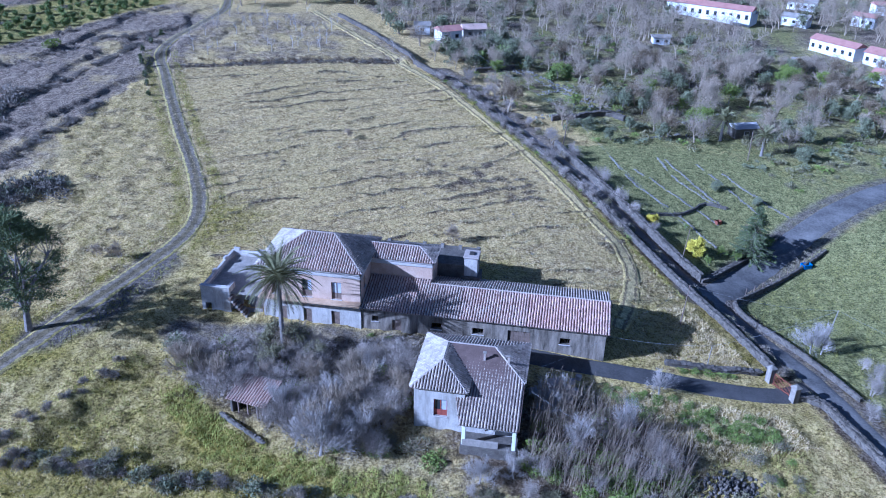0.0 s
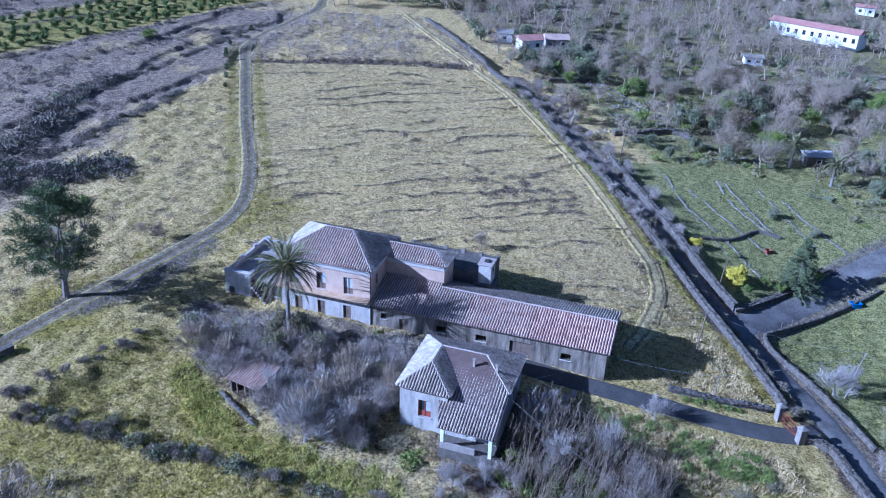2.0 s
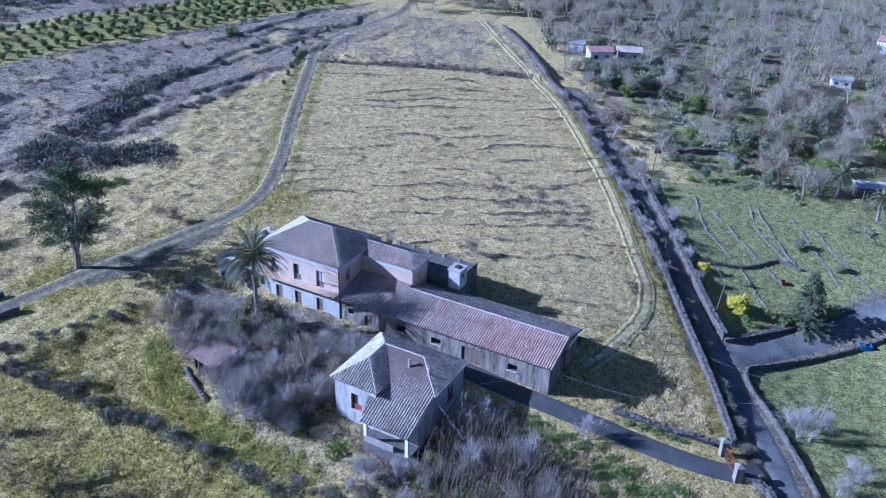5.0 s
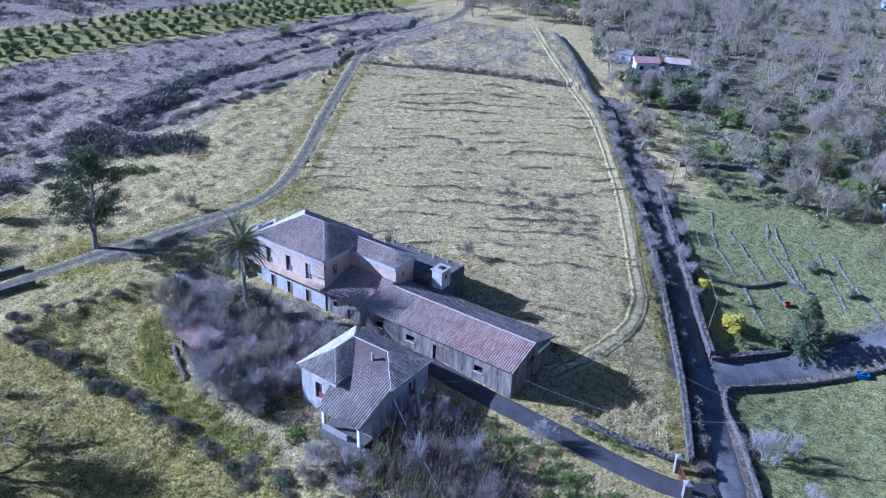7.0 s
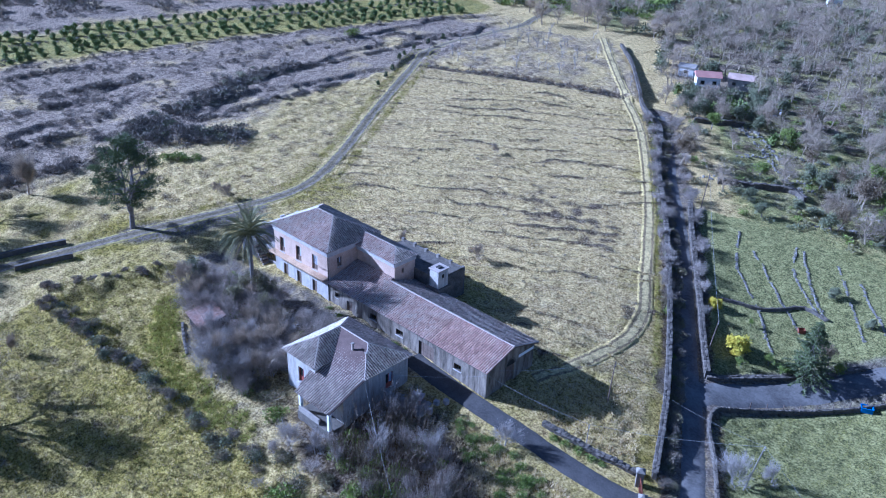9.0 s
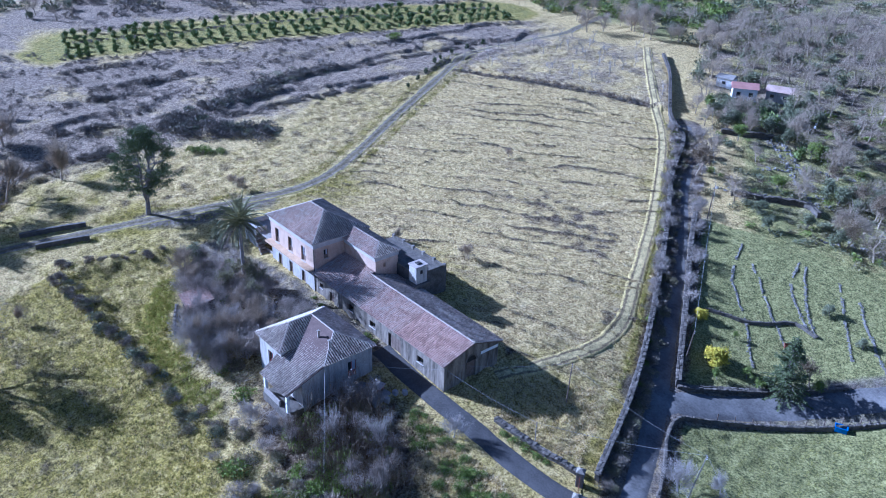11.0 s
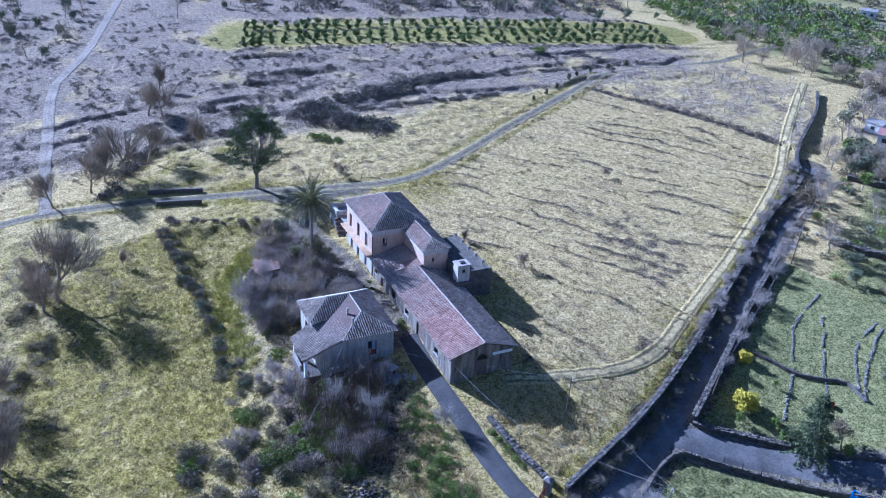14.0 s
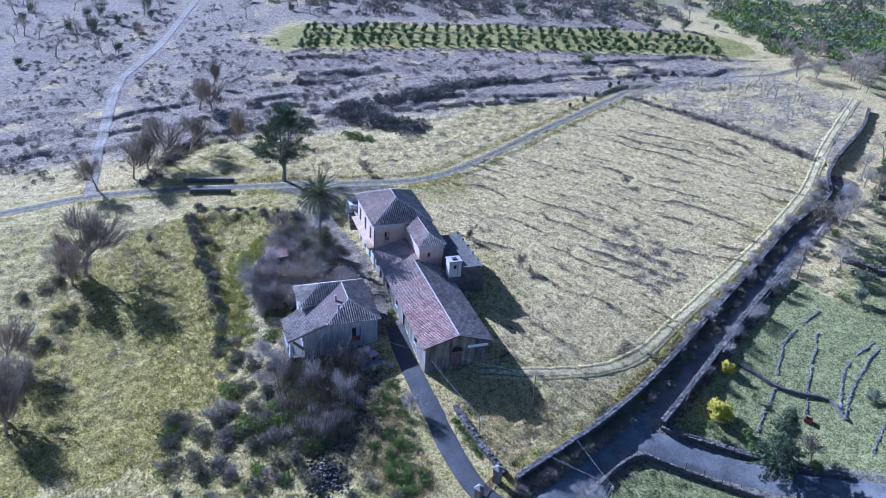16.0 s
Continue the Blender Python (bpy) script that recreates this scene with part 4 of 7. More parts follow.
wall_panel(cot, (CX0, -5.1), (CX0, -14.2), -3.4, 3.3, M_WHITE, [(3.0, 4.0, 0.3, 2.0)])
wall_panel(cot, (CX1, -4.6), (CX0, -4.6), -3.4, 3.3, M_WHITE, [(4.5, 5.4, 0.5, 2.0)])
wall_panel(cot, (CX1, -12.0), (CX1, -5.1), -3.4, 3.3, M_WHITE, [(3.6, 4.9, -0.1, 2.3)])
window(cot, (CX1, -12.0), (CX1, -5.1), (3.6, 4.9, -0.1, 2.3), M_RED)
# lean-to with an open porch at its end
side = bmesh.new()
sv = [side.verts.new((x, y, z)) for x in (-9.65, -9.2) for y, z in ((-15.2, -3.4), (-12.0, -3.4), (-12.0, 3.3), (-15.2, 2.05))]
for f in ((0, 1, 2, 3), (7, 6, 5, 4), (0, 3, 7, 4), (3, 2, 6, 7), (1, 0, 4, 5), (2, 1, 5, 6)):
    side.faces.new([sv[i] for i in f])
bmesh.ops.recalc_face_normals(side, faces=side.faces)
part("lean_to_wall", side, M_WHITE, cot)
wall_panel(cot, (-14.9, -15.2), (-9.66, -15.2), -3.4, 2.0, M_WHITE, [(2.2, 3.1, -1.2, 0.9)])
wall_panel(cot, (-14.9, -12), (-14.9, -14.7), -3.4, 2.0, M_WHITE, name="lean_to_wall")
for x in (-14.95, -9.55):
    part("porch_pillar", boxed(x, x + 0.4, -17.45, -17.05, -1.5, 0.95, 0.02), M_PAINT, cot)
part("porch_beam", boxed(-15.0, -9.1, -17.5, -17.0, 0.954, 1.22, 0.02), M_PAINT, cot, "white-painted porch beam")
part("porch_base", boxed(-15.1, -9.0, -17.6, -15.21, -4.6, -1.5, 0.04), M_MORTAR, cot)
part("porch_parapet", boxed(-14.9, -11.0, -17.55, -17.3, -1.496, -0.7, 0.02), M_CONCRETE, cot)
ce = 3.42
CR = 5.15
sl = (CR - ce) / 3.9
cA, cB, cC = (-18.0, -8.2, CR), (-18.0, -11.6, CR), (-12.6, -8.2, CR)
NWc, SWc, SPc, NEc, SEc = (-21.05, -4.25, ce), (-21.05, -15.05, ce), (-14.8, -15.05, ce), (-8.85, -4.25, ce), (-8.85, -12.15, ce)
# the west slope gets the paler tile, the others the grey one
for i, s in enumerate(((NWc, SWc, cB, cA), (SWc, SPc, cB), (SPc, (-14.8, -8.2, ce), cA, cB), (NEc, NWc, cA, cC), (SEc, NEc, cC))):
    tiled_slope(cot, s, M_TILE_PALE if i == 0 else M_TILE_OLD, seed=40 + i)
tiled_slope(cot, ((-15.2, -17.7, 1.28), (-8.85, -17.7, 1.28), SEc, cC, cA), M_TILE_OLD, seed=50)
for s in ((NWc, cA), (SWc, cB), (SPc, cB), (cA, cB), (cA, cC), (NEc, cC), (SEc, cC)):
    ridge_caps(cot, *s, 0.10)
for i, (x, y) in enumerate(((-13.6, -9.9), (-10.9, -10.0))):
    z = CR - sl * abs(y + 8.2)
    part("flue", boxed(x - 0.13, x + 0.13, y - 0.13, y + 0.13, z - 0.2, z + 1.0, 0.03), M_RIDGE, cot)
    part("flue_cap", boxed(x - 0.2, x + 0.2, y - 0.2, y + 0.2, z + 1.004, z + 1.12, 0.03), M_CONCRETE, cot)


# ---- plant kit ----
class Geo:
    """Vertices and faces that grow piece by piece."""

    def __init__(self):
        self.v, self.f = [], []

    def tube(self, p, q, r0, r1, sides=3):
        d = (q - p)
        if d.length < 1e-6:
            return
        d.normalize()
        s = d.orthogonal().normalized()
        t = d.cross(s)
        b = len(self.v)
        for c, r in ((p, r0), (q, r1)):
            for i in range(sides):
                a = 2 * math.pi * i / sides
                self.v.append(c + (s * math.cos(a) + t * math.sin(a)) * r)
        for i in range(sides):
            j = (i + 1) % sides
            self.f.append((b + i, b + j, b + sides + j, b + sides + i))

    def pipe(self, pts, r, sides=4):
        """One bent tube through all the points."""
        b = len(self.v)
        for i, p in enumerate(pts):
            d = (pts[min(i + 1, len(pts) - 1)] - pts[max(i - 1, 0)]).normalized()
            s = d.cross(Vector((0, 0, 1))).normalized()
            t = d.cross(s)
            self.v += [p + (s * math.cos(6.2832 * k / sides) + t * math.sin(6.2832 * k / sides)) * r for k in range(sides)]
        for i in range(len(pts) - 1):
            for k in range(sides):
                j = (k + 1) % sides
                self.f.append((b + i * sides + k, b + i * sides + j, b + (i + 1) * sides + j, b + (i + 1) * sides + k))

    def leaf(self, p, d, w, l, rng):
        """A small bent leaf blade at p along d."""
        s = d.cross(Vector((rng.gauss(0, 1), rng.gauss(0, 1), rng.gauss(0, 1)))).normalized() * w
        b = len(self.v)
        self.v += [p, p + d * l * 0.5 + s, p + d * l, p + d * l * 0.5 - s]
        self.f.append((b, b + 1, b + 2, b + 3))

    def mesh(self, name, mat):
        me = bpy.data.meshes.new(name)
        me.from_pydata([tuple(v) for v in self.v], [], self.f)
        me.materials.append(mat)
        return me


def rand_dir(rng, up=0.0):
    while True:
        v = Vector((rng.uniform(-1, 1), rng.uniform(-1, 1), rng.uniform(-1, 1)))
        if 0.05 < v.length < 1:
            v = v.normalized() + Vector((0, 0, up))
            return v.normalized()


def grow(limbs, twigs, tips, p, d, length, r, level, rng, spread, up, kids, last, twig_r):
    """One limb with its children; limbs up to level 2 are wood, the rest twigs."""
    if level == last and level > 1:
        twigs.leaf(p, d, max(r, twig_r) * 0.95, length * 1.1, rng)
        tips.append(p + d * length)
        return
    n = 3 if level < 2 else 2
    q = p
    for i in range(n):
        d2 = (d + rand_dir(rng) * 0.16 + Vector((0, 0, up * 0.10))).normalized()
        q2 = q + d2 * length / n
        ra, rb = r * (1 - 0.5 * i / n), r * (1 - 0.5 * (i + 1) / n)
        (limbs if level < 2 else twigs).tube(q, q2, max(ra, twig_r), max(rb, twig_r), 5 if level < 1 else 3)
        if level < last and (i > 0 or level > 0):
            for _ in range(kids if i == n - 1 else max(1, kids - 1)):
                side = (d2 + rand_dir(rng, up) * spread).normalized()
                grow(limbs, twigs, tips, q2, side, length * rng.uniform(0.5, 0.78), r * 0.5, level + 1, rng, spread, up, kids, last, twig_r)
        q, d = q2, d2
    tips.append(q)


def make_tree(name, seed, height, bark, leaf=None, stems=1, spread=0.9, up=0.35, kids=3, last=4, twig_r=0.016, trunk=0.32, clump=0.0, per_tip=0, leaf_l=0.16, leaf_w=0.05, lean=0.12, thick=0.035, twig_mat=None, fill=1.0, ray=0.0):
    """A template thing with trunk, twigs and, where it has leaves, a crown."""
    rng = random.Random(seed)
    limbs, twigs, tips, crown = Geo(), Geo(), [], Geo()
    for s in range(stems):
        d = (Vector((0, 0, 1)) + rand_dir(rng) * (lean if stems == 1 else 0.45)).normalized()
        grow(limbs, twigs, tips, Vector((0, 0, -0.3)) + (rand_dir(rng) * 0.15 if stems > 1 else Vector()), d, height * trunk * 1.6, height * thick / stems ** 0.5, 0, rng, spread, up, kids, last, twig_r)
    if leaf:
        for p in tips:
            if rng.random() > fill:
                continue
            for _ in range(per_tip):
                c = p + rand_dir(rng) * rng.random() * clump
                out = (p - Vector((0, 0, height * 0.25))).normalized() * ray
                crown.leaf(c, (rand_dir(rng, 0.2) + out).normalized(), leaf_w * rng.uniform(0.7, 1.3), leaf_l * rng.uniform(0.7, 1.3), rng)
    allz = [v.z for g in (limbs, twigs, crown) for v in g.v]
    k = height / max(allz)
    root = new(name)
    for g, nm, mt in ((limbs, "trunk", bark), (twigs, "branchwork", twig_mat or bark), (crown, "crown", leaf)):
        if g.v:
            for v in g.v:
                v *= k
            ob = new(nm, g.mesh(nm, mt))
            ob.parent = root
    return root


TEMPLATES = []


def template(ob):
    TEMPLATES.append(ob)
    return ob


def plant(tpl, name, x, y, scale, label, category, group="", sink=0.05, turn=None, rng=random.Random(77), wide=None):
    ob = copy_thing(tpl, pose(x, y, lz(x, y) - sink, 0, 0, rng.uniform(0, 360) if turn is None else turn) @ Matrix.Diagonal(((wide or scale), (wide or scale), scale, 1)))
    ob.name = name
    return tagged(ob, label, category, group)


def retire():
    """Remove the templates after their copies stand."""
    for t in TEMPLATES:
        for o in (*t.children_recursive, t):
            bpy.data.objects.remove(o)


BARE = [template(make_tree("bare_tree", s, 6.0, M_TWIG, M_TWIG, spread=0.95, up=0.35, kids=3, last=4, twig_r=0.03, clump=0.35, per_tip=2, leaf_l=0.6, leaf_w=0.012, ray=0.8)) for s in (1, 2, 3)]
BARE_PALE = [template(make_tree("bare_tree", s, 6.0, M_TWIG_PALE, M_TWIG_PALE, spread=1.15, up=0.22, kids=3, last=4, twig_r=0.022, clump=0.4, per_tip=2, leaf_l=0.5, leaf_w=0.012, ray=0.7)) for s in (4, 5)]
SHRUB = [template(make_tree("bare_shrub", s, 3.5, M_LILAC, M_LILAC, stems=7, spread=0.95, up=0.25, kids=2, last=3, twig_r=0.02, trunk=0.28, clump=0.45, per_tip=4, leaf_l=0.62, leaf_w=0.012, ray=0.7)) for s in (6, 7, 8)]
FAR_BARE = [template(make_tree("bare_tree", s, 7.0, M_TWIG, M_TWIG, spread=1.05, up=0.22, kids=3, last=3, twig_r=0.032, clump=0.9, per_tip=6, leaf_l=0.75, leaf_w=0.024, ray=0.6)) for s in (11, 12, 13, 14)]
BROWN = [template(make_tree("brown_tree", s, 7.0, M_TWIG, grainy("russet_leaf_%d" % s, (0.13, 0.10, 0.06), (0.26, 0.20, 0.12), 0.8, 0.9, 0.1, vary=("island", 0.6)), spread=1.0, up=0.25, last=3, clump=0.8, per_tip=9, leaf_l=0.3, leaf_w=0.09, fill=0.9)) for s in (15, 16)]
OLIVE = [template(make_tree("olive_tree", s, 4.5, M_BARK, M_OLIVE, spread=1.0, up=0.2, last=3, clump=0.75, per_tip=8, leaf_l=0.32, leaf_w=0.095, trunk=0.22)) for s in (17, 18, 19)]
GREEN = [template(make_tree("evergreen_tree", s, 6.5, M_BARK, M_IVY, spread=1.0, up=0.3, last=3, clump=0.9, per_tip=8, leaf_l=0.38, leaf_w=0.14)) for s in (20, 21)]
CITRUS = [template(make_tree("citrus_tree", s, 2.4, M_BARK, M_CITRUS, spread=1.0, up=0.25, kids=2, last=3, clump=0.6, per_tip=8, leaf_l=0.34, leaf_w=0.12, trunk=0.2)) for s in (22, 23)]
IVIED = [template(make_tree("ivied_tree", s, 8.0, M_BARK, M_BRAMBLE, spread=0.8, up=0.5, last=3, clump=0.8, per_tip=9, leaf_l=0.36, leaf_w=0.12)) for s in (26, 27)]
YELLOW = [template(make_tree("mimosa", 24, 2.6, M_BARK, M_YELLOW, stems=3, spread=1.0, up=0.3, kids=3, last=3, clump=0.4, per_tip=10, leaf_l=0.2, leaf_w=0.09, trunk=0.25))]


def make_bush(name, seed, r, leaf_mat, leaves=420, twigs=60, leaf_l=0.2, leaf_w=0.07, flat=0.75, hollow=0.55):
    """A low mound of leaves on stems, lumpy in outline."""
    rng = random.Random(seed)
    g, tw = Geo(), Geo()
    lumps = [(Vector((rng.uniform(-0.55, 0.55), rng.uniform(-0.55, 0.55), rng.uniform(0.1, 0.45))) * r, r * rng.uniform(0.35, 0.62)) for _ in range(7)]
    for _ in range(leaves):
        c, k = rng.choice(lumps)
        d = rand_dir(rng, 0.35)
        p = c + d * k * rng.uniform(hollow, 1.0)
        p.z = max(p.z * flat, 0.02)
        g.leaf(p, (d + rand_dir(rng) * 0.8).normalized(), leaf_w * rng.uniform(0.6, 1.4), leaf_l * rng.uniform(0.6, 1.4), rng)
    for _ in range(twigs):
        c, k = rng.choice(lumps)
        q = c + rand_dir(rng, 0.6) * k * rng.uniform(0.8, 1.25)
        q.z = max(q.z * flat, 0.1)
        tw.tube(Vector((rng.uniform(-0.2, 0.2) * r, rng.uniform(-0.2, 0.2) * r, -0.1)), q, 0.03, 0.012)
    root = new(name)
    for gg, nm, mt in ((g, "foliage", leaf_mat), (tw, "branchwork", M_TWIG)):
        ob = new(nm, gg.mesh(nm, mt))
        ob.parent = root
    return root


M_HEATH = grainy("grey_heath_twig", (0.10, 0.087, 0.068), (0.31, 0.27, 0.215), 0.6, 0.95, 0.1, vary=("island", 0.7))
HEATH_LIGHT = [template(make_bush("scrub_bush", s, 1.5, M_HEATH, 120, 5, 0.46, 0.07)) for s in (46, 47, 48)]
YOUNG = [template(make_tree("young_tree", s, 6.0, M_TWIG_PALE, M_TWIG_PALE, spread=0.9, up=0.4, kids=2, last=3, twig_r=0.02, clump=0.5, per_tip=4, leaf_l=0.5, leaf_w=0.014)) for s in (55, 56)]
OLIVE_LIGHT = [template(make_tree("olive_tree", s, 4.5, M_BARK, M_OLIVE, spread=1.0, up=0.2, kids=2, last=2, clump=1.2, per_tip=26, leaf_l=0.5, leaf_w=0.15, trunk=0.22)) for s in (64, 65)]
WOOD_LIGHT = [template(make_tree("bare_tree", s, 7.0, M_TWIG, M_TWIG, spread=1.05, up=0.2, kids=2, last=2, twig_r=0.045, clump=1.2, per_tip=20, leaf_l=0.95, leaf_w=0.036, ray=0.6)) for s in (61, 62, 63)]
OLIVE_BUSH = [template(make_bush("evergreen_bush", s, 1.5, M_OLIVE, 520, 30, 0.26, 0.08)) for s in (51, 52)]
LOW_MIX = {m: [template(make_bush("low_bush", s, 1.5, mt, 130, 8, 0.42, 0.11)) for s in (71, 72)] for m, mt in (("olive", M_OLIVE), ("bramble", M_BRAMBLE), ("ivy", M_IVY), ("dark", M_IVYDARK))}
BRAMBLE = [template(make_bush("bramble_bush", s, 1.5, M_BRAMBLE, 700, 90, 0.17, 0.05)) for s in (31, 32, 33)]
IVY = [template(make_bush("ivy_bush", s, 1.5, M_IVY, 700, 30, 0.19, 0.08)) for s in (34, 35)]
HEATH = [template(make_bush("scrub_bush", s, 1.5, M_HEATH, 600, 160, 0.24, 0.035)) for s in (36, 37, 38)]


def merged(tpls, name, spots, label, category):
    """Uncountable plants: the templates' meshes repeated at the spots (x, y, z, turn, scale, which) in one object for each part."""
    tops = []
    for ch in range(len(tpls[0].children)):
        V, F, off = [], [], 0
        for k, tpl in enumerate(tpls):
            me = sorted(tpl.children, key=lambda o: o.name)[ch].data
            mat = me.materials[0]
            v = np.empty(len(me.vertices) * 3, np.float32)
            me.vertices.foreach_get("co", v)
            v = v.reshape(-1, 3)
            f = np.empty(len(me.loops), np.int32)
            me.loops.foreach_get("vertex_index", f)
            f = f.reshape(-1, 4)
            for x, y, z, a, s, which in spots:
                if which % len(tpls) != k:
                    continue
                c, sn = math.cos(a) * s, math.sin(a) * s
                V.append(np.stack([v[:, 0] * c - v[:, 1] * sn + x, v[:, 0] * sn + v[:, 1] * c + y, v[:, 2] * s + z], -1))
                F.append(f + off)
                off += len(v)
        if V:
            tops.append(tagged(big_mesh(name, np.concatenate(V), np.concatenate(F), mat), label, category, kind="stuff"))
    return tops


def big_mesh(name, V, F, mat):
    me = bpy.data.meshes.new(name)
    me.vertices.add(len(V))
    me.vertices.foreach_set("co", V.astype(np.float32).ravel())
    n = F.shape[1]
    me.loops.add(F.size)
    me.loops.foreach_set("vertex_index", F.astype(np.int32).ravel())
    me.polygons.add(len(F))
    me.polygons.foreach_set("loop_start", np.arange(0, F.size, n, dtype=np.int32))
    me.materials.append(mat)
    me.update(calc_edges=True)
    me.validate()
    return new(name, me)


def scatter(poly, n, rng, keep=None):
    x0, x1 = min(p[0] for p in poly), max(p[0] for p in poly)
    y0, y1 = min(p[1] for p in poly), max(p[1] for p in poly)
    out = []
    while len(out) < n:
        xs, ys = np.array([[rng.uniform(x0, x1) for _ in range(400)]]), np.array([[rng.uniform(y0, y1) for _ in range(400)]])
        ok = inside(poly, xs, ys)
        if keep is not None:
            ok &= keep(xs, ys)
        out += [(float(a), float(b)) for a, b, k in zip(xs[0], ys[0], ok[0]) if k]
    return out[:n]


# ---- palm ----
def make_palm(height, fronds, length, seed, name="palm_tree"):
    rng = random.Random(seed)
    root, tr, cr, dead = new(name), Geo(), Geo(), Geo()
    n = int(height / 0.35)
    for i in range(n):
        z = height * i / n
        r = 0.25 + 0.05 * (i % 2) + 0.12 * max(0, (z - height * 0.85) / height * 6) + 0.12 * math.exp(-z)
        tr.tube(Vector((0.02 * math.sin(i), 0.02 * math.cos(i * 1.3), z - 0.3)), Vector((0.02 * math.sin(i + 1), 0.02 * math.cos(i * 1.3 + 1), z + 0.09)), r, r * 0.9, 8)
    for k in range(fronds):
        a = k * 2.399 + rng.uniform(-0.2, 0.2)
        el = radians(82 - 118 * (k / fronds) ** 0.85 + rng.uniform(-6, 6))
        g = dead if k > fronds * 0.86 else cr
        p, d = Vector((0, 0, height)), Vector((math.cos(a) * math.cos(el), math.sin(a) * math.cos(el), math.sin(el)))
        L, seg = length * rng.uniform(0.85, 1.1), 10
        for i in range(seg):
            q = p + d * L / seg
            g.tube(p, q, 0.045 * (1 - i / seg) + 0.01, 0.045 * (1 - (i + 1) / seg) + 0.01)
            s = d.cross(Vector((0, 0, 1)))
            s = s.normalized() if s.length > 0.01 else Vector((1, 0, 0))
            u = s.cross(d)
            if i > 0:
                for j in range(3):
                    c = p + (q - p) * (j / 3)
                    for sg in (-1, 1):
                        ll = 0.62 * math.sin(math.pi * min(0.95, 0.18 + 0.8 * (i + j / 3) / seg)) * rng.uniform(0.85, 1.15)
                        dd = (d * 0.62 + s * sg * 0.85 + u * 0.28 + Vector((0, 0, -0.12))).normalized()
                        b = len(g.v)
                        w = u * 0.035 + d * 0.035
                        g.v += [c - w * 0.5, c + w, c + dd * ll, c + dd * ll * 0.5 - w]
                        g.f.append((b, b + 1, b + 2, b + 3))
            p = q
            d = (d + Vector((0, 0, -0.105 * (1 + i * 0.12)))).normalized()
    for g, nm, mt in ((tr, "trunk", M_BARK), (cr, "frond_crown", M_PALM), (dead, "dead_skirt", M_REED)):
        if g.v:
            ob = new(nm, g.mesh(nm, mt))
            ob.parent = root
    return root


PALM = template(make_palm(11.25 - lz(-38.0, -7.9), 110, 5.2, 3))
PALM_SMALL = template(make_palm(4.6, 46, 3.0, 4))
plant(PALM, "palm_tree", -38.0, -7.9, 1.0, "tall date palm with drooping grey-green fronds", "palm tree", turn=20)
for x, y, s in ((23.4, 81.8, 1.0), (30.8, 76.8, 0.9)):
    plant(PALM_SMALL, "palm_tree", x, y, s, "short palm with a dense round crown", "palm tree", "garden palms")

# ---- tall dark tree beside the track: several stems, feathery clumps of needles ----
def make_pine(name, seed):
    """Short forked trunk, rising limbs and layered tufts of long needles."""
    rng = random.Random(seed)
    root, tr, cr = new(name), Geo(), Geo()
    fork = Vector((0.2, 0.0, 2.3))
    tr.tube(Vector((0, 0, -0.5)), fork, 0.46, 0.36, 9)
    limbs = []
    for a, lean, top in ((0.4, 0.16, 14.6), (2.3, 0.34, 12.4), (4.1, 0.30, 12.8), (5.5, 0.48, 10.2)):
        p, d, r, pts = fork, Vector((math.cos(a) * lean, math.sin(a) * lean, 1)).normalized(), 0.27, [fork]
        while p.z < top:
            q = p + d * 1.3
            tr.tube(p, q, r, r * 0.86, 7)
            p, r = q, r * 0.86
            d = (d + Vector((rng.gauss(0, 0.10), rng.gauss(0, 0.10), 0.08))).normalized()
            pts.append(p)
        limbs.append(pts)
    reach = lambda z: float(np.interp(z, [4.5, 6.5, 9, 12, 14.5, 16], [3.4, 5.2, 5.4, 4.1, 2.2, 0.8]))
    for k in range(170):
        z = rng.uniform(4.8, 15.4)
        a = k * 2.399 + rng.uniform(-0.4, 0.4)
        R = reach(z) * rng.uniform(0.4, 1.14)
        c = Vector((math.cos(a) * R + 0.3, math.sin(a) * R, z))
        base = min((p for l in limbs for p in l if p.z < z - 0.4), key=lambda p: (p - c).length)
        mid = base.lerp(c, 0.55) - Vector((0, 0, 0.35))
        tr.tube(base, mid, 0.07, 0.045, 4)
        tr.tube(mid, c, 0.045, 0.02, 3)
        out = Vector((math.cos(a), math.sin(a), 0.55)).normalized()
        size = rng.uniform(0.5, 0.95)
        for _ in range(int(150 * size)):
            o = rand_dir(rng) * rng.random() ** 0.5 * size
            o.z *= 0.5
            o += out * rng.uniform(-0.7, 0.5)
            cr.leaf(c + o - out * 0.3, (out * 0.8 + rand_dir(rng) + o * 0.5).normalized(), 0.045, rng.uniform(0.35, 0.7), rng)
    for g, nm, mt in ((tr, "trunk", M_BARK), (cr, "crown", M_LEAF)):
        ob = new(nm, g.mesh(nm, mt))
        ob.parent = root
    return root


plant(template(make_pine("pine_tree", 41)), "pine_tree", -70.3, -9.7, 1.04, "tall dark evergreen with forked trunk and feathery crown", "tree", turn=40)


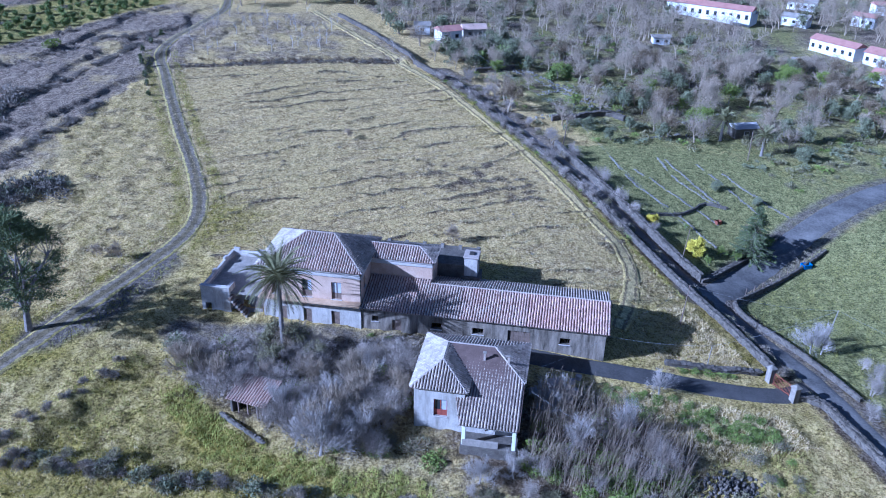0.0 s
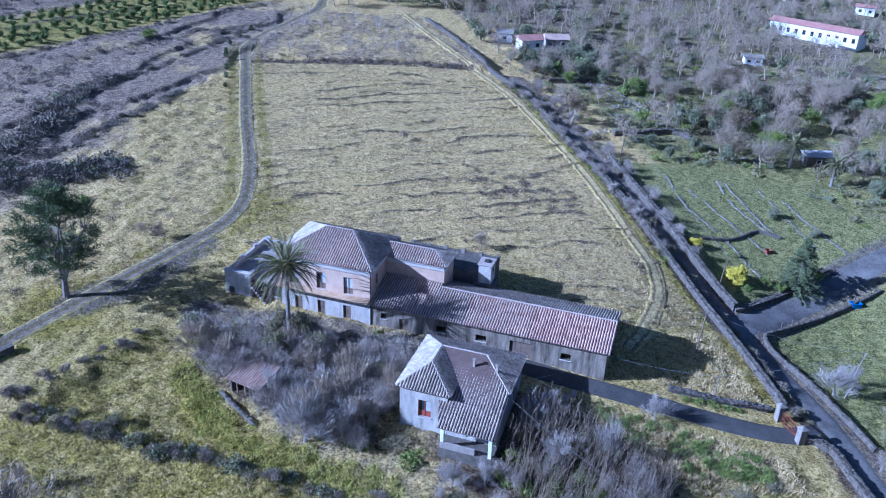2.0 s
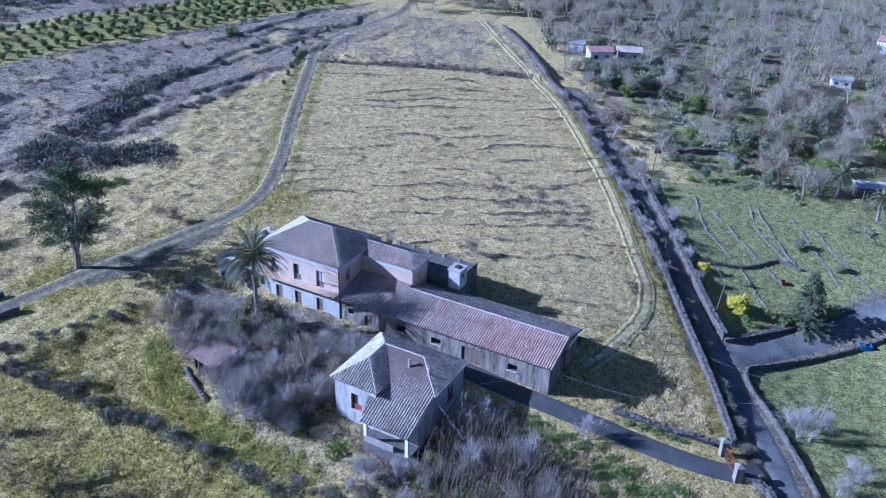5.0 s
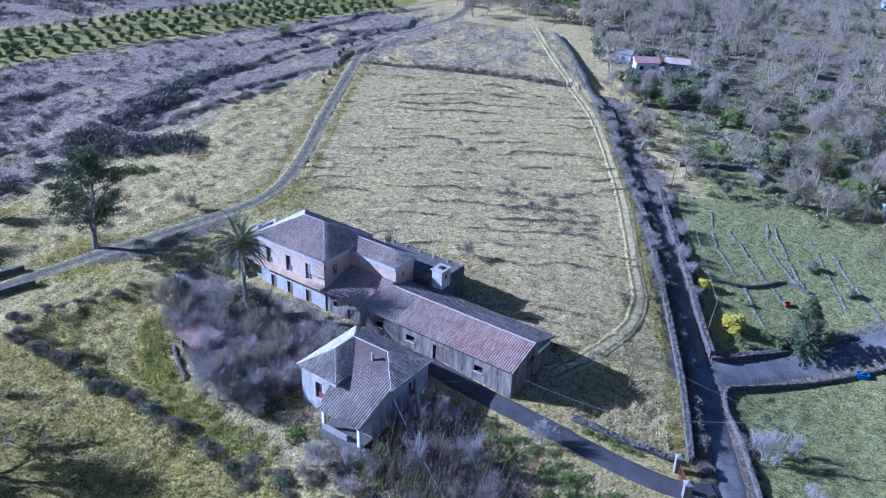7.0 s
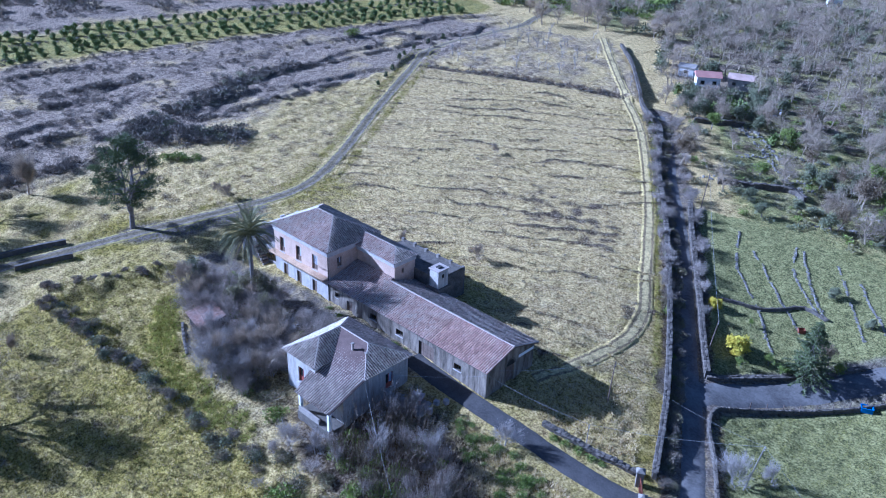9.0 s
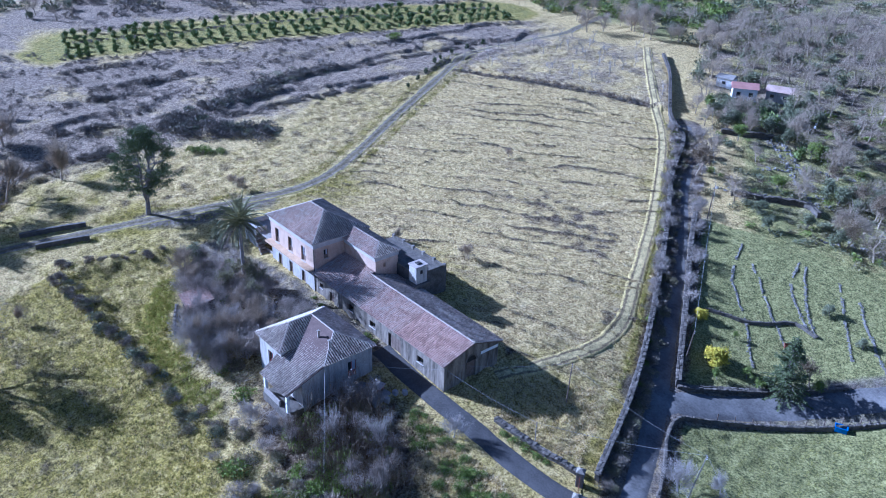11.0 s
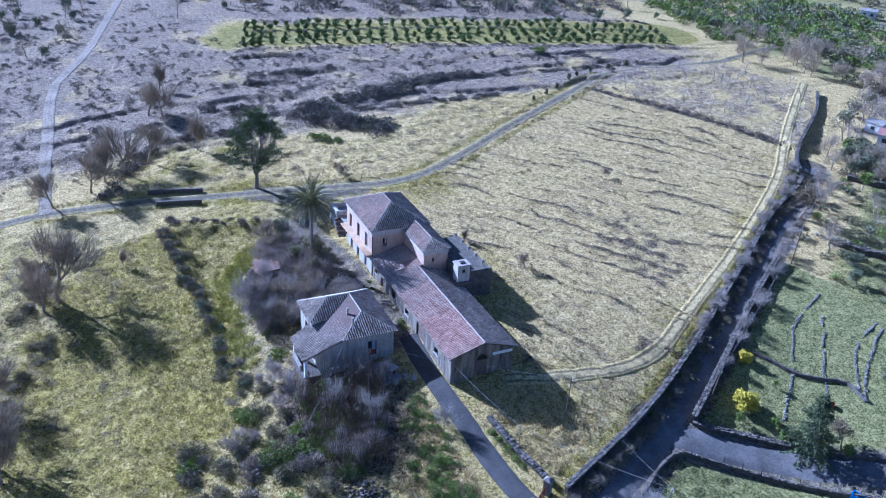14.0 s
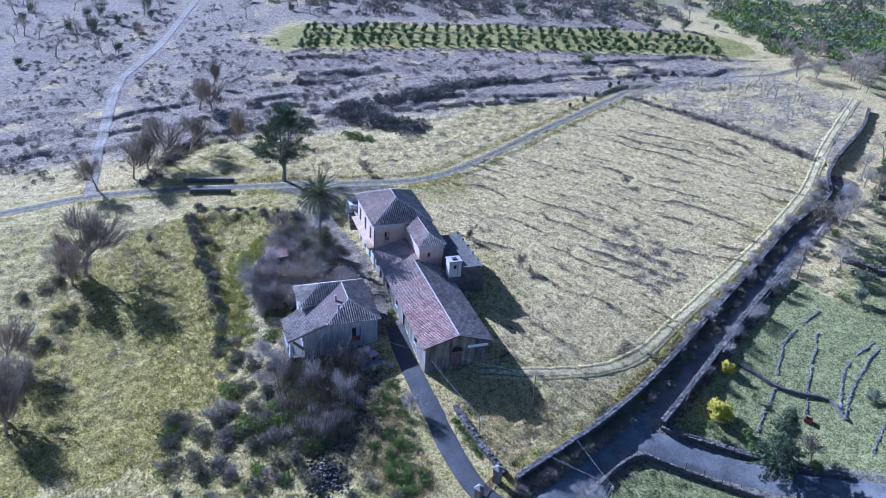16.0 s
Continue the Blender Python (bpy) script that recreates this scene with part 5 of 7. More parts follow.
# ---- garden conifer: whorls of drooping branches ----
def make_conifer(name, height, radius, seed):
    rng = random.Random(seed)
    root, tr, cr = new(name), Geo(), Geo()
    tr.tube(Vector((0, 0, -0.3)), Vector((0, 0, height)), 0.2, 0.02, 6)
    z = 0.5
    while z < height:
        R = radius * (1 - z / height) ** 0.75 + 0.12
        for k in range(8):
            a = rng.uniform(0, 6.283)
            l = R * rng.uniform(0.6, 1.15)
            d = Vector((math.cos(a), math.sin(a), rng.uniform(-0.15, 0.2))).normalized()
            tr.tube(Vector((0, 0, z)), Vector((0, 0, z)) + d * l, 0.035, 0.01)
            for _ in range(int(14 + 26 * l)):
                f = rng.random() ** 0.6
                c = Vector((0, 0, z)) + d * l * f + rand_dir(rng) * (0.34 * (1.15 - f)) + Vector((0, 0, -0.12 * f))
                cr.leaf(c, (d + rand_dir(rng) * 0.9 + Vector((0, 0, -0.2))).normalized(), 0.055, 0.30, rng)
        z += 0.42
    for g, nm, mt in ((tr, "trunk", M_BARK), (cr, "crown", M_LEAF)):
        ob = new(nm, g.mesh(nm, mt))
        ob.parent = root
    return root


plant(template(make_conifer("conifer", 9.5, 3.2, 5)), "conifer", 24.4, 41.6, 1.0, "dark green conical fir tree in the garden corner", "tree", wide=1.2)
plant(BROWN[1], "brown_tree", 26.0, 45.6, 0.62, "small tree with orange-brown and green leaves", "tree")
small_cyp = template(make_conifer("cypress_sapling", 1.6, 0.45, 6))
for i in range(8):
    p = side_of(TRACK, 4.2)[int(len(TRACK) * (0.57 + 0.022 * i))]
    plant(small_cyp, "cypress_sapling", p.x, p.y, 0.8 + 0.08 * (i % 4), "small green cypress sapling beside the track", "sapling", "cypress saplings along the track")
for x, y, s in ((15.0, 38.8, 1.15), (8.2, 44.4, 0.7)):
    plant(YELLOW[0], "mimosa", x, y, s, "bright yellow flowering bush in the garden", "bush", "yellow bushes")

rng = random.Random(5)
# ---- thicket between the houses ----
THICKET = [(-50, -9.5), (-44, -7.2), (-34, -5.6), (-24, -5.0), (-22.2, -6), (-22.5, -16), (-24, -20), (-33, -19.5), (-44, -16), (-50, -11)]
for i, (x, y) in enumerate(scatter(THICKET, 88, rng)):
    if -41.4 < x < -36.4 and -17.6 < y < -13.0:
        continue
    t = SHRUB[i % 3] if i % 4 else BARE[i % 3]
    plant(t, "bare_shrub", x, y, rng.uniform(0.9, 1.4) * (1.0 if i % 4 else 0.72), "leafless grey shrub in a dense thicket", "shrub", "thicket shrubs")
for x, y, s, t in ((-45.5, -7.2, 1.2, IVY), (-44.0, -9.5, 1.3, IVY), (-41.5, -7.0, 1.0, IVY), (-27.5, -16.5, 1.0, IVY), (-33.0, -9.5, 1.1, BRAMBLE), (-22.4, -11.5, 1.0, IVY), (-23.5, -17.5, 1.1, BRAMBLE),
                   (-35.5, -13.5, 1.2, BRAMBLE), (-38.0, -4.6, 1.1, BRAMBLE), (-30.0, -5.2, 1.0, BRAMBLE), (-20.0, -18.0, 1.2, BRAMBLE), (-17.5, -19.0, 1.1, IVY), (-26.0, -8.0, 1.1, IVY)):
    plant(t[0 if x < -30 else 1], "ivy_bush" if t is IVY else "bramble_bush", x, y, s, "green ivy tangled over a low shrub" if t is IVY else "dull olive bramble mound", "bush", "bushes in the thicket")
for i, (x, y) in enumerate(scatter(THICKET, 46, rng, lambda X, Y: (np.hypot(X + 39.4, Y + 15) > 4))):
    t = (BRAMBLE[i % 3], IVY[i % 2], HEATH[i % 3])[i % 3]
    plant(t, "undergrowth_bush", x, y, rng.uniform(0.6, 1.15), ("dull olive bramble under bare shrubs", "green ivy under bare shrubs", "grey-brown scrub under bare shrubs")[i % 3], "bush", "undergrowth of the thicket")
for x, y, s in ((-36.0, -7.6, 0.72), (-38.6, -10.2, 0.62), (-33.6, -8.6, 0.6), (-40.2, -7.0, 0.66)):
    plant(IVIED[int(-x) % 2], "ivied_tree", x, y, s, "dead tree thickly overgrown with dark ivy", "tree", "ivied trees")
plant(OLIVE[0], "round_shrub", -50.2, -10.6, 0.85, "round grey-green shrub beside the yard", "shrub")
for x, y, s, k in ((-29.8, -20.6, 1.35, 0), (-35.0, -16.8, 1.0, 1), (-32.4, -17.2, 0.9, 0), (-25.5, -17.5, 0.9, 1), (-30.5, -13.5, 0.9, 0), (-26.5, -10.5, 0.85, 1)):
    plant(BARE_PALE[k], "bare_tree", x, y, s, "leafless pale grey tree with fine twigs", "tree", "pale bare trees")
# ---- pale trees by the drive and gate ----
for x, y, s, k in ((6.6, -3.9, 0.68, 0), (3.0, -11.8, 0.95, 1), (-6.5, -10.2, 0.85, 0), (-3.0, -15.0, 0.9, 1), (27.7, 12.5, 0.95, 0), (-5.0, -7.0, 0.6, 1), (-12.5, -21.0, 0.7, 0), (-9.0, -19.8, 0.6, 1), (30.5, 17.0, 0.6, 1)):
    plant(BARE_PALE[k], "bare_tree", x, y, s, "small leafless tree with pale whitish branches", "tree", "pale bare trees")

# ---- cane brake beside the cottage ----
CANES = [(-8, -8.5), (-1, -8.5), (4.5, -10.5), (10, -12.5), (9, -19), (-1, -21), (-8, -19), (-8, -13)]
g, lf = Geo(), Geo()
pts = scatter(CANES, 950, rng)
for (x, y), z in zip(pts, heights(pts)):
    h = rng.uniform(2.4, 5.4)
    p = Vector((x, y, z - 0.1))
    d = Vector((rng.gauss(0.06, 0.13), rng.gauss(0, 0.13), 1)).normalized()
    for i in range(4):
        q = p + d * h / 4
        g.tube(p, q, 0.028 * (1 - i * 0.15), 0.028 * (1 - (i + 1) * 0.15))
        if i > 1 and rng.random() < 0.35:
            for _ in range(2):
                lf.leaf(q, rand_dir(rng, 0.3), 0.025, rng.uniform(0.3, 0.6), rng)
        p = q
        d = (d + Vector((rng.gauss(0.03, 0.09), rng.gauss(0, 0.09), 0))).normalized()
tagged(new("cane_brake", g.mesh("cane_brake", M_REED)), "dense stand of dry brown canes", "canes", kind="stuff")
tagged(new("cane_leaves", lf.mesh("cane_leaves", M_REED)), "withered pale leaves on dry canes", "cane leaves", kind="stuff")
for x, y, s in scatter(CANES, 16, rng) and [(x, y, rng.uniform(0.6, 1.0)) for x, y in scatter(CANES, 16, rng)]:
    plant(SHRUB[int(x) % 3], "bare_shrub", x, y, s, "leafless grey shrub among dry canes", "shrub", "shrubs among the canes")

for i, (x, y) in enumerate(scatter(CANES, 56, rng)):
    plant((BRAMBLE[i % 3], IVY[i % 2])[i % 2], "undergrowth_bush", x, y, rng.uniform(0.6, 1.1), ("dull green bramble under dry canes", "dark green ivy under dry canes")[i % 2], "bush", "undergrowth of the canes")

# ---- green bank below the drive, hedge lines, brambles ----
for x, y in scatter([(0, -4.4), (9, -4.2), (18, -4.5), (21, -8), (13, -11), (3, -8.5)], 62, rng):
    plant(IVY[int(x * 3) % 2], "ivy_bush", x, y, rng.uniform(0.3, 0.75), "low green ivy on the bank below the drive", "bush", "ivy on the bank")
for x, y, s in ((9.8, 1.4, 0.45), (11.2, 1.6, 0.5), (12.9, 1.9, 0.55), (14.6, 2.2, 0.5), (16.0, 2.5, 0.4), (-26.5, -1.5, 0.4), (-15.5, -1.0, 0.5), (-14.0, -0.9, 0.4), (-29.0, -1.2, 0.35)):
    plant(IVY[1], "green_plant", x, y, s, "leafy green plant at the foot of a wall", "plant", "plants along the walls")
HEDGE = spline([(-60, -28.2), (-51, -28.2), (-43, -27.6), (-36.5, -27.0), (-29, -26.5), (-21, -25.7), (-13, -24.5)], 0.85)
for i, p in enumerate(HEDGE):
    t = (BRAMBLE, HEATH, BRAMBLE, OLIVE_BUSH)[i % 4][i % 2]
    plant(t, "hedge_bush", p.x + rng.gauss(0, 0.6), p.y + rng.gauss(0, 0.6), rng.uniform(0.5, 1.0), "dull dark hedge bush on a low bank", "bush", "hedge bushes")
for x, y, s in ((-3.5, -33.0, 1.5), (-1.7, -27.5, 1.3), (-7.4, -24.4, 1.2), (5.2, -24.0, 1.3), (5.1, -32.1, 1.3), (1.5, -22.5, 1.2), (-11.5, -23.0, 1.1), (9.0, -21.5, 1.2), (1.0, -30.0, 1.1), (-5.0, -21.5, 1.0), (12.5, -24.0, 1.2), (8.5, -28.0, 1.1),
                (-17.0, -27.0, 1.1), (16.5, -11.5, 1.0), (20.0, -9.0, 0.9), (15.0, -18.0, 1.2)):
    plant(BRAMBLE[int(abs(x)) % 3], "bramble_bush", x, y, s, "large dull green bramble mound in the rough grass", "bush", "bramble mounds")
for i, (x, y) in enumerate(scatter([(-14, -21), (-4, -20), (6, -20.5), (16, -13), (22, -9), (24, -16), (18, -28), (8, -36), (-6, -36)], 70, rng)):
    k = i % 5
    t = (BRAMBLE[i % 3], HEATH[i % 3], BRAMBLE[(i + 1) % 3], IVY[i % 2], SHRUB[i % 3])[k]
    plant(t, "slope_bush", x, y, rng.uniform(0.7, 1.45) * (0.6 if k == 4 else 1) * (1.0 if x < 10 else 0.6), ("olive-green bramble on the slope", "grey-brown scrub on the slope", "olive-green bramble on the slope", "bright green ivy clump on the slope", "leafless twiggy shrub on the slope")[k], "bush", "bushes on the slope")
for a, b, n in (((-64, -27), (-56, -13), 14), ((-60, -29), (-50, -28), 8)):
    for i in range(n):
        f = i / (n - 1)
        plant(HEATH[i % 3], "scrub_bush", a[0] + (b[0] - a[0]) * f + rng.gauss(0, 0.7), a[1] + (b[1] - a[1]) * f + rng.gauss(0, 0.7), rng.uniform(0.45, 0.8), "grey-brown scrub on a low bank", "bush", "scrub on the banks")

# ---- single trees round the track ----
for x, y, s, k in ((-83, -39.5, 1.5, 0), (-89.5, -32.4, 1.9, 1), (-93.9, -16.9, 1.5, 2), (-80, -46.6, 1.3, 0), (-87, -36.5, 1.7, 2), (-92.5, -27.5, 1.6, 0), (-117.5, -21, 1.6, 1), (-120, -24, 1.3, 0), (-137, -19, 1.4, 2), (-48.5, -47.5, 2.3, 0), (-46.0, -49.5, 1.6, 1), (-50.5, -50.0, 1.5, 2),
                   (-9.5, -55.5, 1.9, 2), (-13.0, -56.5, 1.7, 0), (-26.5, -57.5, 1.6, 1), (-53.8, -36.7, 0.55, 2), (-67.4, 7.4, 0.45, 0), (-70.5, 7.0, 0.4, 1), (-34.5, 18.5, 0.5, 2), (-22.5, 24.0, 0.5, 0), (-48.0, 57.0, 0.4, 1)):
    plant(BARE[k], "bare_tree", x, y, s, "leafless purple-grey tree with fine twigs", "tree", "bare trees round the track")
for a, b, n in (((-44, -56), (-50, -50), 5), ((-39, -50), (-32, -52), 6), ((-30, -54), (-18, -56), 7), ((-64, -46), (-52, -52), 6)):
    for i in range(n):
        f = i / (n - 1)
        plant(BRAMBLE[i % 3], "hedge_bush", a[0] + (b[0] - a[0]) * f + rng.gauss(0, 0.8), a[1] + (b[1] - a[1]) * f + rng.gauss(0, 0.8), rng.uniform(0.8, 1.3), "dark hedge bush below the bare trees", "bush", "hedge bushes")
for x, y, s in ((-86.8, 9.2, 1.3), (-88.5, 7.6, 1.2), (-84.8, 11.5, 0.9), (-125.5, 86.0, 1.5)):
    plant(IVY[0], "evergreen_bush", x, y, s, "dark evergreen bush standing in dry grass", "bush", "evergreen bushes")

# ---- scrub over the western terraces ----
spots = []
for line, w, n, s0, s1 in (([(-105.5, 9), (-99, 12), (-93, 17), (-87, 24)], 3.6, 90, 0.7, 1.5), ([(-104, 10), (-108, 25), (-112.5, 39), (-115, 51), (-115, 57)], 2.8, 120, 0.7, 1.5), ([(-101, 22), (-100, 33), (-99.6, 43), (-97, 51)], 1.0, 40, 0.5, 0.9),
                           ([(-137, 6), (-134.5, 15), (-132.7, 29)], 1.2, 34, 0.6, 1.2), ([(-132, -5), (-129.6, 6), (-125.5, 18)], 1.2, 34, 0.6, 1.2), ([(-116, -12), (-114, -6), (-110, 2)], 1.5, 28, 0.6, 1.3), ([(-154, 1), (-153, 12), (-145, 25)], 1.0, 26, 0.6, 1.1),
                           ([(-79, -38), (-87, -33.8), (-96, -27.4), (-100, -20), (-99, -6), (-100, 0)], 1.4, 110, 0.6, 1.2), ([(-95, 83), (-81, 91.3), (-64, 100), (-49.5, 105.5)], 0.7, 90, 0.3, 0.6), ([(-103, 96), (-112, 100), (-125, 92)], 1.0, 30, 0.4, 0.9),
                           ([(-114, 57), (-111, 72), (-110, 92), (-108, 114)], 0.9, 90, 0.4, 0.8), ([(-99.8, 24), (-97.8, 49), (-98.8, 59)], 0.8, 60, 0.4, 0.8)):
    ln = spline(line, 0.5)
    for _ in range(n):
        p = rng.choice(ln)
        spots.append((p.x + rng.gauss(0, w * 0.6), p.y + rng.gauss(0, w * 0.6), rng.uniform(s0, s1)))
WEST = [(-86, -70), (-86, -36), (-104, -15), (-104, 10), (-120, 30), (-122, 70), (-112, 80), (-118, 100), (-132, 92), (-146, 60), (-156, 20), (-185, 0), (-240, -10), (-240, -75)]
keep = lambda X, Y: (distance_to(NW_PATH, X, Y) > 3.0) & (wave_noise(X, Y, 22, 21) > -0.25)
spots += [(x, y, rng.uniform(0.25, 0.8)) for x, y in scatter(WEST, 1250, rng, keep)]
spots += [(x, y, rng.uniform(0.2, 0.42)) for x, y in scatter(FIELD, 60, rng)]
for _ in range(330):
    p = rng.choice(side_of(ORCHARD, rng.uniform(36, 95)))
    spots.append((p.x, p.y, rng.uniform(0.8, 2.2)))
for off in (-3.5, 15.0, 28.0):
    spots += [(p.x + rng.gauss(0, 0.4), p.y + rng.gauss(0, 0.4), rng.uniform(0.5, 0.9)) for p in side_of(ORCHARD, off)]
zs = heights([(s[0], s[1]) for s in spots])
merged(HEATH_LIGHT, "heath_scrub", [(x, y, z - 0.1, rng.uniform(0, 6.28), s, i) for i, ((x, y, s), z) in enumerate(zip(spots, zs))], "low grey-purple scrub on old terraces", "scrub")

# dark evergreen masses along the two lowest banks
for kind, n, lab in (("dark", 80, "dark evergreen bramble mass on a terrace bank"), ("olive", 44, "grey-green broom on a terrace bank")):
    ms = []
    for line, w in (([(-104, 9), (-108, 25), (-112.5, 39), (-115, 52)], 2.2), ([(-104, 10), (-98, 14), (-92, 19), (-87, 23.5)], 1.6)):
        ln = spline(line, 0.5)
        for _ in range(n // 2):
            p = rng.choice(ln)
            ms.append((p.x + rng.gauss(0, w), p.y + rng.gauss(0, w)))
    merged(LOW_MIX[kind], "bank_thicket", [(x, y, z - 0.1, rng.uniform(0, 6.28), rng.uniform(0.5, 1.15), i) for i, ((x, y), z) in enumerate(zip(ms, heights(ms)))], lab, "scrub")

# ---- orchard rows to the north-west ----
for off in (1.5, 6.5, 11.5, 18.5, 23.5):
    ln = side_of(ORCHARD[::2], off)
    for i, p in enumerate(ln[:len(ln) if off < 20 else len(ln) - 9]):
        plant(CITRUS[i % 2], "orchard_tree", p.x + rng.gauss(0, 0.35), p.y + rng.gauss(0, 0.35), rng.uniform(0.6, 0.95), "small round green orchard tree in a row", "fruit tree", "orchard rows")

# ---- saplings in the upper field and behind it ----
for x, y in scatter(UPPER, 42, rng, lambda X, Y: distance_to(TERRACE, X, Y) > 4):
    plant(YOUNG[int(x) % 2], "young_tree", x, y, rng.uniform(0.45, 0.65), "slim leafless young tree in the upper field", "tree", "young trees in the upper field")
for x, y in scatter([(-118, 140), (-100, 140), (-84, 150), (-60, 150), (-70, 175), (-110, 185), (-130, 160)], 30, rng):
    plant(FAR_BARE[int(x) % 4], "bare_tree", x, y, rng.uniform(0.7, 1.1), "distant leafless grey tree beyond the field", "tree", "far bare trees")
for x, y in scatter([(-170, -70), (-170, -48), (-215, -34), (-260, -24), (-300, -40), (-280, -110)], 60, rng):
    plant((WOOD_LIGHT + OLIVE_LIGHT)[int(-x) % 5], "grove_tree", x, y, rng.uniform(0.8, 1.2), "distant grey-green tree in a far grove", "tree", "far grove")
for x, y in scatter([(-215, -10), (-205, 10), (-200, 60), (-170, 100), (-140, 145), (-180, 160), (-260, 80), (-270, 0)], 70, rng):
    plant((WOOD_LIGHT + OLIVE_LIGHT)[int(-x) % 5], "grove_tree", x, y, rng.uniform(0.6, 1.1), "distant scrubby tree beyond the orchard", "tree", "far grove")

pts = scatter([(-150, 152), (-112, 158), (-66, 150), (-40, 250), (-90, 330), (-230, 260), (-330, 120), (-330, -10), (-235, 0), (-200, 60), (-172, 110)], 620, rng, lambda X, Y: (wave_noise(X, Y, 45, 59) > -0.3) & (distance_to(TRACK, X, Y) > 4))
for k, nm in enumerate(("olive", "bramble")):
    merged(LOW_MIX[nm], "far_scrub", [(x, y, z - 0.2, rng.uniform(0, 6.28), rng.uniform(1.2, 2.6), i // 2) for i, ((x, y), z) in enumerate(zip(pts, heights(pts))) if i % 2 == k], "distant groves and scrub on the hillside", "scrub")

pts = scatter([(-178, 160), (-124, 150), (-104, 168), (-84, 180), (-100, 215), (-160, 240), (-200, 200)], 430, rng, lambda X, Y: (np.mod(X * 0.55 + Y * 0.83, 6.5) > 1.6))
for k, nm in enumerate(("ivy", "olive")):
    merged(LOW_MIX[nm], "far_grove", [(x, y, z - 0.2, rng.uniform(0, 6.28), rng.uniform(1.2, 2.1), i // 2) for i, ((x, y), z) in enumerate(zip(pts, heights(pts))) if (i % 3 == 0) == (k == 1)], "distant dark green grove beyond the field", "grove")

# ---- wood and gardens to the east ----
WOOD = [(-42, 112), (-30, 100), (-18, 84), (-10, 76), (12, 80), (30, 84), (44, 70), (60, 90), (110, 130), (130, 300), (-20, 320), (-90, 200), (-62, 142)]
clear = lambda X, Y: (np.hypot(X + 40, Y - 131) > 9) & (np.hypot(X - 24, Y - 74) > 5) & (np.hypot(X - 65, Y - 170) > 24) & (np.hypot(X - 36, Y - 198) > 14) & (distance_to(EAST_ROAD, X, Y) > 5)
trees = scatter(WOOD, 1150, rng, lambda X, Y: clear(X, Y) & ((Y > 112) | (wave_noise(X, Y, 20, 23) > -0.1)) & ((Y < 235) | (wave_noise(X, Y, 9, 43) > 0.1)))
trees.sort(key=lambda p: p[1] - 0.3 * p[0])
rest = trees[260:]
for i, (x, y) in enumerate(trees[:260]):
    k = rng.random()
    near = y < 125
    if k < (0.42 if near else 0.66):
        plant(FAR_BARE[i % 4], "bare_tree", x, y, rng.uniform(0.65, 1.05), "leafless purple-brown tree in a winter wood", "tree", "wood trees")
    elif k < (0.72 if near else 0.82):
        plant(OLIVE[i % 3], "olive_tree", x, y, rng.uniform(0.8, 1.15), "grey-green olive tree in an old grove", "tree", "olive trees")
    elif k < 0.92:
        plant(BROWN[i % 2], "brown_tree", x, y, rng.uniform(0.6, 0.95), "tree with faded russet-brown leaves", "tree", "russet trees")
    else:
        plant(GREEN[i % 2], "evergreen_tree", x, y, rng.uniform(0.6, 0.9), "dense green evergreen tree", "tree", "evergreen trees")
spots = [(x, y, z - 0.1, rng.uniform(0, 6.28), rng.uniform(0.65, 1.15), i) for i, ((x, y), z) in enumerate(zip(rest, heights(rest)))]
merged(WOOD_LIGHT, "winter_wood", [s for s in spots if s[5] % 6], "dense leafless purple-brown wood on the hillside", "wood")
merged(OLIVE_LIGHT[:1], "evergreen_wood", [(*s[:5], 0) for s in spots if s[5] % 6 == 0], "grey-green evergreens scattered through the wood", "wood")
plant(BROWN[0], "brown_tree", -20.4, 82.5, 1.15, "broad tree with brown dead leaves by the lane", "tree")
for x, y, s, k in ((15.3, 116.0, 1.3, 0), (11.3, 83.5, 1.1, 1), (29.9, 113.9, 1.4, 2), (22.7, 117.3, 1.25, 3), (-6.6, 113.5, 1.2, 0), (17.9, 78.9, 1.0, 1), (36.0, 96.0, 1.3, 2), (42.0, 88.0, 1.2, 3), (33.0, 84.0, 1.1, 0)):
    plant(FAR_BARE[k], "bare_tree", x, y, s, "tall leafless brown-grey tree above the gardens", "tree", "tall garden trees")
for i, p in enumerate(spline([(11, 93), (14, 94.6), (21, 98.5), (28, 102.7)], 1.6)):
    plant(BRAMBLE[i % 3], "bramble_bush", p.x, p.y, rng.uniform(0.6, 1.0), "dark bramble along an old terrace edge", "bush", "brambles on the terrace")
for x, y, s in ((-36, 118, 1.2), (-33, 120, 1.25), (-30, 121.5, 1.2), (-37.5, 121, 1.1), (-34, 123, 1.2), (-40, 122, 1.1), (-43, 119, 1.0)):
    plant(CITRUS[int(y) % 2], "citrus_tree", x, y, s * 1.25, "bushy citrus tree with yellow-green leaves", "tree", "citrus trees")
for x, y, s in ((1.1, 74.2, 0.75), (5.0, 80.0, 0.8), (-3.5, 78.5, 0.7), (12, 79, 0.8), (20.5, 60, 0.5), (27.5, 57, 0.45)):
    plant(OLIVE[int(y) % 3], "olive_tree", x, y, s, "small grey-green olive tree in the garden", "tree", "garden olives")
for x, y, s in ((19.5, 40.0, 0.55), (17.2, 36.2, 0.5), (27.8, 45.0, 0.7), (22.0, 39.3, 0.6), (14.0, 45.0, 0.35)):
    plant(GREEN[int(y) % 2], "garden_bush", x, y, s * 0.6, "leafy green bush in the garden", "bush", "garden bushes")
